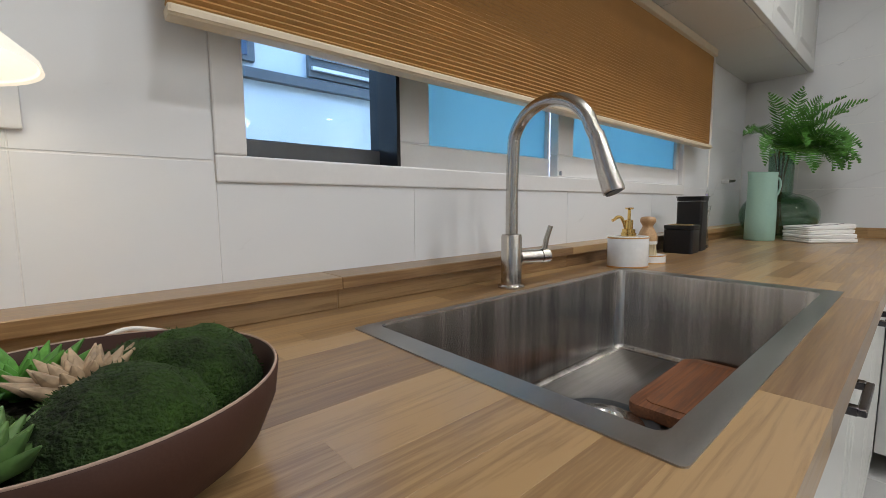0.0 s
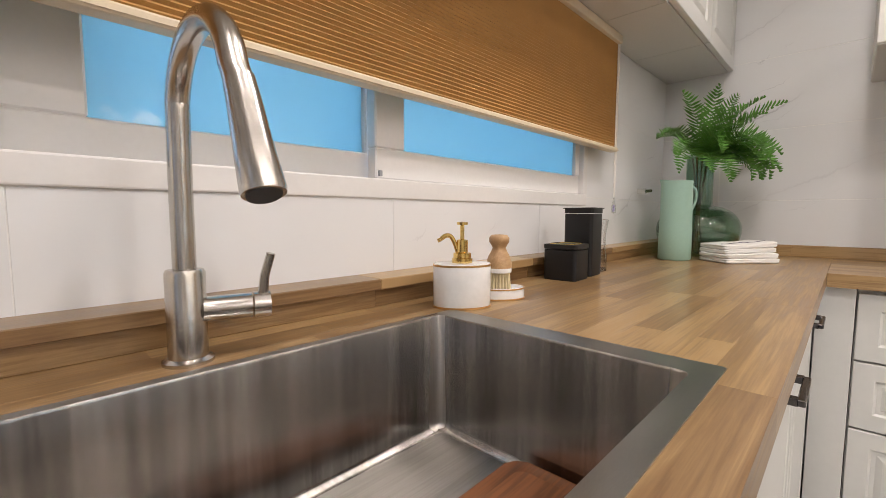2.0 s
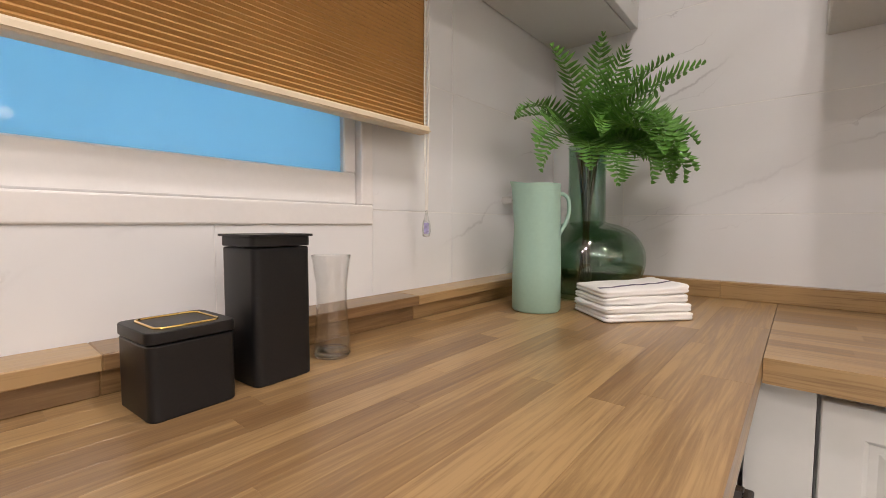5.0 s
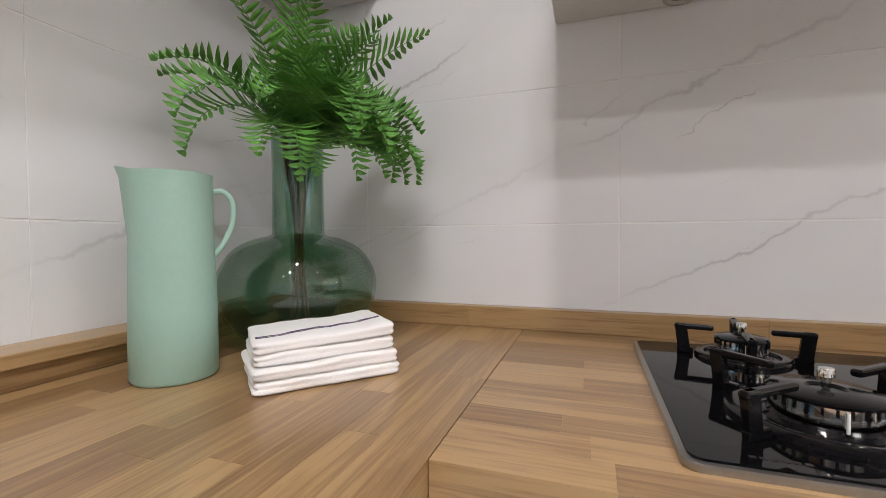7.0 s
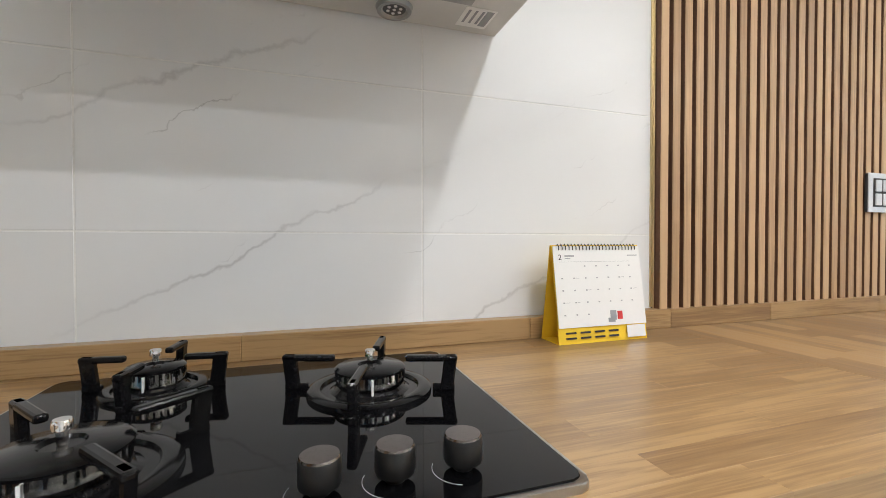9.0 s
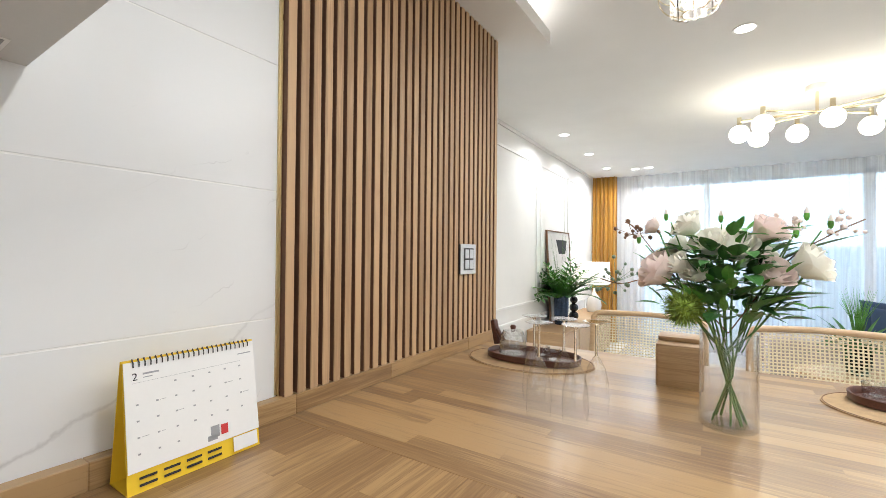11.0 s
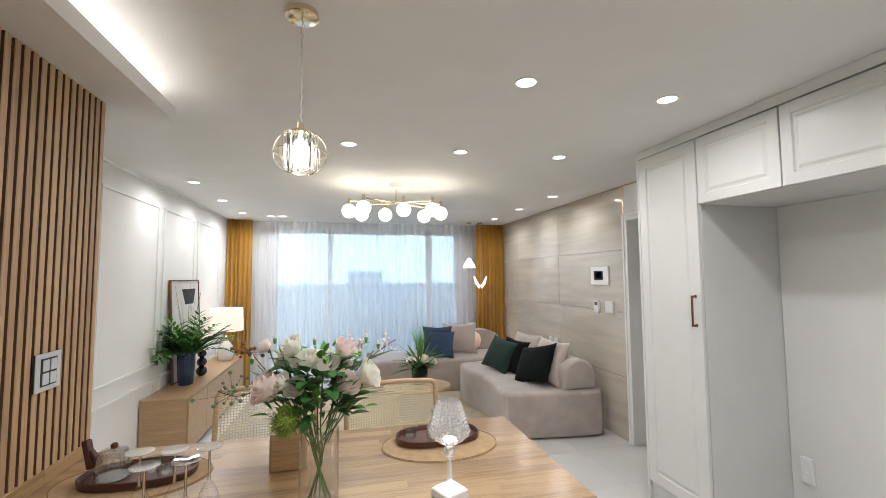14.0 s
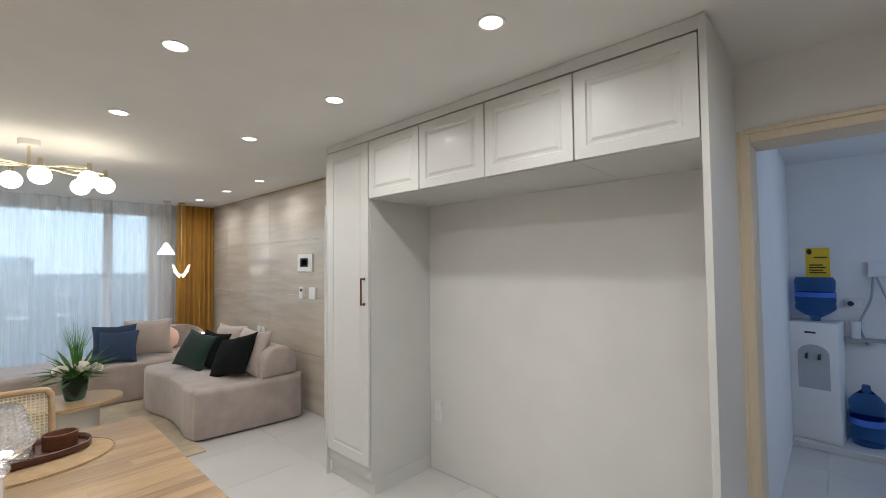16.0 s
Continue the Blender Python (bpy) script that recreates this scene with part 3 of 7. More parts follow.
def slab_mesh(key, lx, ly, lz, chamfer, material):
    if key not in tile_cache:
        bm = B()
        box(bm, -lx / 2, -ly / 2, -lz, lx / 2, ly / 2, 0)
        if chamfer:
            es = [e for e in bm.edges if all(v.co.z > -1e-6 for v in e.verts)]
            bmesh.ops.bevel(bm, geom=es, offset=chamfer, segments=1, affect="EDGES")
        me = bpy.data.meshes.new(key[0])
        bm.to_mesh(me)
        bm.free()
        me.materials.append(material)
        tile_cache[key] = me
    return tile_cache[key]


def piece(name, me, m, parent):
    ob = new(name, me)
    ob.parent = parent
    ob.matrix_local = m
    return ob


for i in range(9):
    for j in range(15):
        x, y = -6.9 + .3 + i * .8, 0.95 - .3 - j * .6
        if x < -3.9 and (y < -4.8 or -3.3 < y < -1.3):
            continue
        piece("floor_tile", slab_mesh(("floor_tile", .797), .797, .597, .004, .0012, FLOOR), pose(x, y, 0), floor)

# wall tiles, 600 x 300, behind the worktops
G = .0028
ZROWS = [.813 + .3 * k for k in range(-1, 6)]
HOB_COLS = [WY, 0, -.6, -1.2, -1.80]
for a, b in zip(HOB_COLS, HOB_COLS[1:]):
    for z in ZROWS:
        if z < CEIL - .3 and z + .3 > .6:
            w = a - b
            piece("wall_tile", slab_mesh(("wall_tile", round(w, 3)), w - G, .3 - G, .006, .0006, TILE),
                  Matrix.Translation((0, (a + b) / 2, z + .15)) @ Matrix(((0, 0, -1, 0), (-1, 0, 0, 0), (0, 1, 0, 0), (0, 0, 0, 1))), wall_hob)
WIN_COLS = [0, -.576, -1.152, -1.728, -2.288, -2.86, -3.43, RX]


def win_tile(x0, x1, z0, z1):
    w, h = x1 - x0, z1 - z0
    if w > .01 and h > .01:
        piece("wall_tile", slab_mesh(("wall_tile", round(w, 3), round(h, 3)), w - .0012, h - G, .006, .0004, TILE),
              Matrix.Translation(((x0 + x1) / 2, WY, (z0 + z1) / 2)) @ Matrix(((1, 0, 0, 0), (0, 0, -1, 0), (0, 1, 0, 0), (0, 0, 0, 1))), wall_window)


for a, b in zip(WIN_COLS, WIN_COLS[1:]):
    for z in ZROWS[1:]:
        z1 = min(z + .3, CEIL)
        if z1 - z < .02:
            continue
        if a <= WX0 or b >= WX1:
            win_tile(b, a, z, z1)
        else:
            if b < WX0:
                win_tile(b, WX0, z, z1)
            if a > WX1:
                win_tile(WX1, a, z, z1)
            lo, hi = max(b, WX0), min(a, WX1)
            win_tile(lo, hi, z, min(z1, WZ0))
            win_tile(lo, hi, max(z, WZ1), z1)

# stone slabs, 1.2 m x 0.59 m
for y0, y1 in ((-5.76, -4.50), (-7.03, -5.76), (FAR, -7.03)):
    for z0, z1 in ((.005, .59), (.59, 1.195), (1.195, 1.79), (1.79, CEIL - .012)):
        w, h = y1 - y0, z1 - z0
        piece("stone_slab", slab_mesh(("stone_slab", round(w, 3), round(h, 3)), w - .004, h - .004, .012, .002, STONE),
              Matrix.Translation((RX, (y0 + y1) / 2, (z0 + z1) / 2)) @ Matrix(((0, 0, 1, 0), (1, 0, 0, 0), (0, 1, 0, 0), (0, 0, 0, 1))), stone_wall)
bm = B()
box(bm, RX - .012, -4.497, 0, RX + .006, -4.487, CEIL - .01)
solid("trim_brass", bm, BRASS_TRIM, "thin brass edge strip on the stone wall", "trim", kind="structure")
bm = B()
box(bm, RX, FAR, CEIL - .012, RX + .015, -3.56, CEIL)
solid("trim_cornice", bm, OAK_LIGHT, "slim wood-tone ceiling edge strip", "trim", kind="structure")
bm = B()
box(bm, -.004, -1.806, .93, .002, -1.7985, CEIL)
solid("trim_tile_edge", bm, BRASS_TRIM, "thin brass strip between tiles and slats", "trim", kind="structure")

# slatted oak panel
slat_panel = thing("slat_panel", "vertical oak slat wall panel on dark felt backing", "wall panel", (0, -2.37, .92))
bm = B()
box(bm, -.004, -.57, 0, .004, .565, CEIL - .93)
part("backing", bm, FELT, slat_panel)
slat = B()
box(slat, 0, -.0122, -.0235, CEIL - .15 - .925, .0122, 0, .002, 1)
bm = B()
box(bm, -.010, .5655, 0, -.0042, .5668, CEIL - .93)
part("edge_trim", bm, BRASS_TRIM, slat_panel, "thin brass edge trim")
sme = bpy.data.meshes.new("slat")
# the two side faces take a darker brown than the front
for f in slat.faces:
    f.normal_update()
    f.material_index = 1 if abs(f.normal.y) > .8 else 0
slat.to_mesh(sme)
slat.free()
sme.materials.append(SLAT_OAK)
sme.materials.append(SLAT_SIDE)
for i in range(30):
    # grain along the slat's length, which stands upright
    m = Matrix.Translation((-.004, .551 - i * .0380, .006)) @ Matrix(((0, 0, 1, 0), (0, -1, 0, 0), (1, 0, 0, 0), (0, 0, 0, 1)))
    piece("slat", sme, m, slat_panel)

# lowered ceiling edge with a light cove
cove = thing("cove_soffit", "white lowered ceiling edge with hidden light strip", "soffit", (0, -2.2, 2.25))
bm = B()
box(bm, -.22, -.89, 0, .0, .80, .022)
box(bm, -.22, -.89, .022, -.205, .80, .062)
part("board", bm, CEILING, cove)
bm = B()
box(bm, -.10, -.87, .0225, -.085, .79, .034)
part("light_strip", bm, COVE_ON, cove, "glowing light strip")

# moulded picture panels on the living room's left wall
def moulding(y0, y1, z0, z1):
    bm = B()
    x = LX
    for a, b, c, d in ((y0, z0, y1, z0 + .025), (y0, z1 - .025, y1, z1), (y0, z0 + .025, y0 + .025, z1 - .025), (y1 - .025, z0 + .025, y1, z1 - .025)):
        box(bm, x - .014, a, b, x, c, d, .004, 2)
    solid("trim_panel", bm, TRIM, "white moulded panel frame on the wall", "moulding", kind="structure")


for y0, y1 in ((-5.32, -4.36), (-6.26, -5.42), (-7.20, -6.36), (-4.26, -3.10)):
    moulding(y0, y1, .78, 2.21)
    moulding(y0, y1, .12, .66)
bm = B()
box(bm, LX - .012, FAR, CEIL - .03, LX, -2.966, CEIL)
box(bm, LX - .012, FAR, 0, LX, -2.966, .07)
solid("baseboard", bm, TRIM, "white baseboard and cornice strip", "baseboard", kind="structure")

# doorways
def door_frame(name, y0, y1, top, material, x=RX, d=.012):
    bm = B()
    w = .045
    for a, b, c, e in ((y0 - w, 0, y0, top + w), (y1, 0, y1 + w, top + w), (y0, top, y1, top + w)):
        box(bm, x - .21, a, b, x + d, c, e, .004, 2)
        box(bm, x + d - .002, a - .012, b, x + d + .01, a + .01 if c - a < .1 else c, e + .01 if c - a < .1 else e, .003, 1) if c - a < .1 else box(bm, x + d - .002, a - .02, e - .008, x + d + .01, c + .02, e + .014, .003, 1)
    return solid(name, bm, material, "moulded door frame around an open doorway", "door frame", kind="structure")


door_frame("door_frame_utility", DY0, DY1, 2.04, DOOR_FRAME)
door_frame("door_frame_hall", -4.44, -3.58, 2.06, TRIM)

# ---- kitchen worktops ----
stave_cache = {}


def staves(parent, x0, x1, y0, y1, turn, rows=None, lengths=(.28, .62), seed=1, thick=.04, z=0):
    """Rows of oak staves along local x in the rectangle, in the parent's frame."""
    rnd = random.Random(seed)
    rows = rows or max(1, round((y1 - y0) / .046))
    w = (y1 - y0) / rows
    for r in range(rows):
        x = x0
        first = True
        while x < x1 - 1e-4:
            ln = round(rnd.uniform(*lengths) * (rnd.uniform(.3, 1) if first else 1), 2)
            first = False
            if x1 - (x + ln) < .12:
                ln = x1 - x
            key = (round(ln, 3), round(w, 4), thick)
            if key not in stave_cache:
                bm = B()
                box(bm, -ln / 2, -w / 2, -thick, ln / 2, w / 2, 0)
                es = [e for e in bm.edges if all(v.co.z > -1e-6 for v in e.verts)]
                bmesh.ops.bevel(bm, geom=es, offset=.0002, segments=1, affect="EDGES")
                me = bpy.data.meshes.new("stave")
                bm.to_mesh(me)
                bm.free()
                me.materials.append(OAK)
                stave_cache[key] = me
            piece("stave", stave_cache[key], pose(0, 0, 0, 0, 0, turn) @ pose(x + ln / 2, y0 + (r + .5) * w, z), parent)
            x += ln


SX0, SX1, SY0, SY1 = -2.533, -1.740, -.352, .066     # sink rim
EDGE = -.402                                          # front edge of the sink worktop
sink_top = thing("worktop_sink", "oiled oak stave worktop with raised back ledge", "worktop", (0, 0, ZC))
staves(sink_top, RX + .002, -.001, EDGE, SY0 + .012, 0, 1, seed=2)
staves(sink_top, RX + .002, SX0 + .012, SY0 + .012, SY1 - .012, 0, 9, seed=3)
staves(sink_top, SX1 - .012, -.001, SY0 + .012, SY1 - .012, 0, 9, seed=4)
staves(sink_top, RX + .002, -.001, SY1 - .012, WY - .001, 0, 4, seed=5)


def ledge(parent, x0, x1, turn, seed, cap=True):
    """Raised back ledge: a set-back board and, on the window side, a cap that stands proud of it. Local y runs into the wall."""
    rnd = random.Random(seed)
    x = x0
    while x < x1 - 1e-4:
        ln = rnd.uniform(.35, .7)
        if x1 - x - ln < .15:
            ln = x1 - x
        for y0, z0, z1 in (((.018, .0, .034), (.0, .034, .054)) if cap else ((0, 0, .047),)):
            bm = B()
            depth = .077 if cap else .03
            box(bm, -ln / 2, y0, z0, ln / 2, depth, z1, .0015, 1)
            ob = part("ledge_board" if not cap or z0 == 0 else "ledge_cap", bm, OAK, parent)
            ob.matrix_local = pose(0, 0, 0, 0, 0, turn) @ pose(x + ln / 2, 0, 0)
        x += ln


win_ledge = thing("back_ledge", "oak back ledge along the tiled window wall", "ledge", (0, WY - .078, ZC))
ledge(win_ledge, RX + .002, -.034, 0, 11)
hob_ledge = thing("back_ledge", "low oak upstand along the cooktop wall", "ledge", (-.031, 0, ZC))
ledge(hob_ledge, -WY + .004, 2.94, -90, 12, cap=False)

PEN = -1.818
hob_top = thing("worktop_hob", "oiled oak stave worktop under the gas hob", "worktop", (0, 0, ZC))
staves(hob_top, -EDGE + .001, -PEN - .001, -.610, -.001, -90, 13, seed=7)
pen_top = thing("dining_peninsula", "oak stave dining peninsula on white panels", "dining counter", (0, 0, 0))
staves(pen_top, -1.712, -.001, -2.942, PEN, 0, 24, seed=9, lengths=(.35, .8), z=ZC)


# ---- cabinets ----
def door_mesh(w, h, t=.02, rim=.055):
    """A slab with a moulded, raised middle field; faces local -y."""
    bm = B()
    box(bm, 0, 0, 0, w, t, h, .002, 1)
    f = min(bm.faces, key=lambda f: f.calc_center_median().y if f.calc_area() > .3 * w * h else 9)
    for th, dp in ((rim, 0), (.006, -.006), (.010, 0), (.014, .006)):
        if min(w, h) > 2 * (rim + .035):
            bmesh.ops.inset_region(bm, faces=[f], thickness=th, depth=dp, use_even_offset=True)
    return bm


def bar_handle(parent, x, z, length, upright=True, material=None):
    """A squared bow handle with stepped feet, in front of local y = 0."""
    material = material or GUNMETAL
    bm = B()
    a, b = ((x - .005, z - length / 2), (x + .005, z + length / 2)) if upright else ((x - length / 2, z - .005), (x + length / 2, z + .005))
    box(bm, a[0], -.032, a[1], b[0], -.022, b[1], .0015, 1)
    for s in (0, 1):
        cx, cz = (x, (z - length / 2 + .006) if s == 0 else (z + length / 2 - .006)) if upright else ((x - length / 2 + .006) if s == 0 else (x + length / 2 - .006), z)
        box(bm, cx - .006, -.024, cz - .006, cx + .006, 0, cz + .006, .0012, 1)
        box(bm, cx - .009, -.004, cz - .009, cx + .009, 0, cz + .009, .0012, 1)
    return part("handle", bm, material, parent, "dark chrome bow handle")


def base_unit(at, turn, w, depth, doors=1, drawers=0, label="white raised-panel base cabinet under the worktop", handles=True, body=None):
    u = thing("base_cabinet", label, "cabinet", at, turn, "kitchen base cabinets")
    top = .838
    bm = B()
    box(bm, 0, .022, .10, w, depth, top if body is None else body, .001, 1)
    if body is not None:
        box(bm, 0, .022, body, .016, .04, top)
        box(bm, w - .016, .022, body, w, .04, top)
        box(bm, .016, .022, top - .04, w - .016, .04, top)
    part("body", bm, CAB_IN, u)
    bm = B()
    box(bm, 0, .07, 0, w, depth, .099)
    part("plinth", bm, CAB, u)
    if drawers:
        z, hs = top - .012, [.196, .196, .305]
        for k in range(drawers):
            h = hs[k] if k < 3 else hs[-1]
            d = part("drawer_front", door_mesh(w - .006, h, rim=.045), CAB, u)
            d.location = (.003, 0, z - h)
            bar_handle(d, (w - .006) / 2, h * .5, .11, False)
            z -= h + .006
    else:
        dw = w / doors
        for k in range(doors):
            d = part("door", door_mesh(dw - .006, top - .012 - .11), CAB, u)
            d.location = (k * dw + .003, 0, .11)
            if handles:
                bar_handle(d, dw / 2, top - .012 - .11 - .035, .12, False)
    return u


# under the sink, facing the kitchen
x = -3.54
for w, n in ((.60, 1), (.60, 1), (.58, 1), (.55, 1), (.57, 1)):
    base_unit((x, EDGE + .022, 0), 0, w, .60, doors=n, body=.64)
    x += w
# under the hob: a filler stile, a drawer stack, a wide door unit
bm = B()
box(bm, -.588, -.468, .10, -.568, EDGE + .020, .838, .001, 1)
solid("filler_panel", bm, CAB, "narrow white filler panel in the cabinet corner", "panel")
base_unit((-.588, -.470, 0), -90, .62, .56, drawers=3, label="white drawer unit with moulded fronts under the hob")
base_unit((-.588, -1.092, 0), -90, .70, .56, doors=2)
for a in ((-.588, -1.840, .10, -.568, -1.793, .838), (-.639, PEN - .044, .10, -.589, PEN - .024, .838)):
    bm = B()
    box(bm, *a, .001, 1)
    solid("filler_panel", bm, CAB, "narrow white filler panel in the cabinet corner", "panel")
# peninsula, kitchen side (faces +y)
px = -.64
for w in (.50, .52):
    base_unit((px, PEN - .024, 0), 180, w, .52)
    px -= w
bm = B()
box(bm, -1.69, -2.44, 0, -1.662, PEN - .022, .838, .002, 1)
part("end_panel", bm, CAB, pen_top)
bm = B()
box(bm, -1.661, -2.44, 0, -.002, -2.415, .838)
part("back_panel", bm, CAB, pen_top)


# wall cabinets over the window
def wall_unit(at, turn, w, depth, h, label, group):
    u = thing("wall_cabinet", label, "cabinet", at, turn, group)
    bm = B()
    box(bm, 0, .0215, 0, w, depth, h, .001, 1)
    part("body", bm, CAB_IN, u)
    d = part("door", door_mesh(w - .005, h - .004, rim=.05), CAB, u)
    d.location = (.0025, 0, .002)
    return u


UB = 1.686
for k in range(8):
    wall_unit((-.438 * (k + 1) - .003, -.032, UB), 0, .436, .274, .66, "white raised-panel wall cabinet above the window", "kitchen wall cabinets")
bm = B()
box(bm, RX, -.028, UB + .662, -.001, WY - .003, CEIL - .002)
box(bm, -.33, -1.79, UB + .662, -.001, -.03, CEIL - .002)
solid("cabinet_fascia", bm, CAB, "white fascia between wall cabinets and ceiling", "fascia", kind="structure")

# range hood with cabinet above
HY0, HY1, HZ = -1.366, -.468, 1.546
hood = thing("range_hood", "slim white range hood with two round lamps", "range hood", (0, (HY0 + HY1) / 2, HZ))
hw = (HY1 - HY0) / 2
bm = B()
box(bm, -.50, -hw, .004, -.002, hw, .15, .003, 2)
part("body", bm, CAB, hood)
bm = B()
box(bm, -.495, -hw + .004, 0, -.006, hw - .004, .004)
part("underside", bm, CAB_IN, hood)
for s in (-1, 1):
    bm = B()
    box(bm, -.44, s * .19 - .16, -.006, -.11, s * .19 + .16, -.0005, .002, 1)
    part("grease_filter", bm, STEEL_RIM, hood, "brushed metal grease filter")
    bm = B()
    lathe(bm, [(.0, -.004), (.022, -.004), (.026, -.009), (.033, -.009), (.036, -.0005)], 28, (-.052, s * .213, 0))
    lp = part("lamp_ring", bm, STEEL_RIM, hood, "satin steel lamp ring", 40)
    bm = B()
    lathe(bm, [(0, -.0048), (.0215, -.0048), (.0225, -.0042)], 24, (-.052, s * .213, 0))
    part("lamp_well", bm, PLASTIC_DARK, lp, "dark unlit lamp face")
    bm = B()
    for k in range(7):
        a = k * 2 * math.pi / 6
        rr = 0 if k == 6 else .013
        lathe(bm, [(0, -.0068), (.0032, -.0062), (.0036, -.0049)], 10, (-.052 + rr * math.cos(a), s * .213 + rr * math.sin(a), 0))
    part("lamp_lens", bm, CERAMIC, lp)
bm = B()
box(bm, -.10, -.41, -.0012, -.03, -.345, -.0004)
st = part("sticker", bm, WHITE_CARD, hood, "white printed notice")
bm = B()
for k in range(4):
    box(bm, -.095, -.405, -.0018, -.04 - .012 * (k % 2), -.345 - .045, -.0013) if k == 0 else box(bm, -.092, -.40 + .014 * k, -.0018, -.045, -.395 + .014 * k, -.0013)
part("print", bm, GREY_PRINT, st)
for k in range(2):
    wall_unit((-.33, HY1 - .449 * k, HZ + .152), -90, .447, .325, UB + .66 - HZ - .152, "white raised-panel wall cabinet above the range hood", "kitchen wall cabinets")

# ---- kitchen window ----
win = thing("window_1", "white sliding kitchen window with one sash open", "window", ((WX0 + WX1) / 2, WY, WZ0))
win["kind"] = "structure"
ox = (WX0 + WX1) / 2
hx = (WX1 - WX0) / 2
zt = WZ1 - WZ0
bm = B()
for a in ((-hx, -.004, 0, hx, .16, .040), (-hx, -.004, zt - .04, hx, .16, zt), (-hx, -.004, .04, -hx + .045, .16, zt - .04), (hx - .03, -.004, .04, hx, .16, zt - .04)):
    box(bm, *a, .003, 2)
part("window_frame", bm, PVC, win, smooth=0)


def sash(x0, x1, y, rim, lo, material, glass_mat, name="sash", set_back=.012):
    bm = B()
    z0, z1 = .041, zt - .041
    for a in ((x0, y, z0, x1, y + .03, z0 + lo), (x0, y, z1 - lo, x1, y + .03, z1), (x0, y, z0 + lo, x0 + rim[0], y + .03, z1 - lo), (x1 - rim[1], y, z0 + lo, x1, y + .03, z1 - lo)):
        box(bm, *a, .003, 1)
    s = part(name, bm, material, win)
    bm = B()
    box(bm, x0 + rim[0] - .004, y + set_back, z0 + lo - .004, x1 - rim[1] + .004, y + set_back + .006, z1 - lo + .004)
    g = part("pane", bm, glass_mat, s)
    g.visible_shadow = False
    return s


sash(-1.762 - ox, WX1 - .031 - ox, .012, (.078, .03), .063, PVC, PANE_BLUE)
sash(-2.30 - ox, -1.752 - ox, .048, (.095, .01), .055, PVC, PANE_BLUE)
sash(-2.604 - ox, -2.195 - ox, .095, (.022, .012), .04, DARK_PVC, PANE, set_back=.002)
bm = B()
box(bm, -2.306 - ox, .03, .041, -2.298 - ox, .13, zt - .041)
part("weather_strip", bm, BLACK_METAL, win)
bm = B()
box(bm, -1.757 - ox, .006, .046, -1.749 - ox, .012, .058, .001, 1)
part("latch", bm, GREY_PRINT, win)

# honeycomb blind
blind = thing("honeycomb_blind", "tan honeycomb pleated blind, partly lowered", "blind", (-1.72, .19, 1.278))
bm = B()
zs, n = (1.672 - 1.278), 42
prev = None
for k in range(2 * n + 1):
    z = .016 + (zs - .03) * k / (2 * n)
    y = -.0035 if k % 2 else .0015
    row = [bm.verts.new((x, y, z)) for x in (-.985, .985)] + [bm.verts.new((x, .012 - y, z)) for x in (.985, -.985)]
    if prev:
        for i in range(4):
            bm.faces.new((prev[i], prev[(i + 1) % 4], row[(i + 1) % 4], row[i]))
    prev = row
part("pleated_cloth", bm, BLIND, blind)
bm = B()
box(bm, -.987, -.012, 0, .987, .018, .016, .004, 2)
box(bm, -.987, -.014, .004, .987, -.012, .0065)
part("bottom_rail", bm, RAIL, blind, "beige bottom rail")
bm = B()
box(bm, -.987, -.016, zs - .016, .987, .024, zs + .012, .003, 2)
part("head_rail", bm, RAIL, blind)
cord = thing("blind_cord", "white looped blind cord with clear weight", "cord", (-.738, .185, 1.055))
bm = B()
tube(bm, [(-.004, 0, .635), (-.006, 0, .3), (-.002, 0, .06)], .0021, 6)
tube(bm, [(.006, 0, .635), (.008, 0, .3), (.003, 0, .06)], .0021, 6)
part("cord_line", bm, CORD, cord)
bm = B()
lathe(bm, [(0, 0), (.010, .003), (.013, .014), (.011, .03), (.005, .048), (.003, .06), (0, .062)], 16, squash=(1, .55))
cw = part("cord_weight", bm, THIN_TEA, cord, "clear acrylic weight", 60)
bm = B()
box(bm, -.0075, -.0010, .008, .0075, .0010, .032, .0008, 1)
part("sticker", bm, surface("violet safety sticker", (.42, .38, .72), .35, var=.25, scale=60), cw, "small violet sticker")

# ---- sink and tap ----
sink = thing("kitchen_sink", "square stainless steel undermount-style sink bowl", "sink", ((SX0 + SX1) / 2, (SY0 + SY1) / 2, ZC))
sx, sy = (SX1 - SX0) / 2, (SY1 - SY0) / 2
ix0, ix1, iy0, iy1, deep = -sx + .032, sx - .044, -sy + .026, sy - .014, -.197
bm = B()
out = round_rect(-sx, -sy, sx, sy, .006, 4)
inn = round_rect(ix0, iy0, ix1, iy1, .012, 4)
rings = []
for pts, z in ((out, .0), (out, .0015), (inn, .0015)):
    rings.append([bm.verts.new((x, y, z)) for x, y in pts])
for a, b in zip(rings, rings[1:]):
    for i in range(len(a)):
        bm.faces.new((a[i], a[(i + 1) % len(a)], b[(i + 1) % len(a)], b[i]))
part("rim", bm, STEEL_RIM, sink, "satin steel rim")
bm = B()
rings = []
for z, s in ((.0015, 0), (-.002, .001), (deep + .012, .001), (deep + .004, .004), (deep, .012)):
    rings.append([bm.verts.new((x, y, z)) for x, y in round_rect(ix0 + s, iy0 + s, ix1 - s, iy1 - s, .012, 5)])
for a, b in zip(rings, rings[1:]):
    for i in range(len(a)):
        bm.faces.new((a[i], a[(i + 1) % len(a)], b[(i + 1) % len(a)], b[i]))
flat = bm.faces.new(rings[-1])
# the floor face takes the darkened steel
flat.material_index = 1
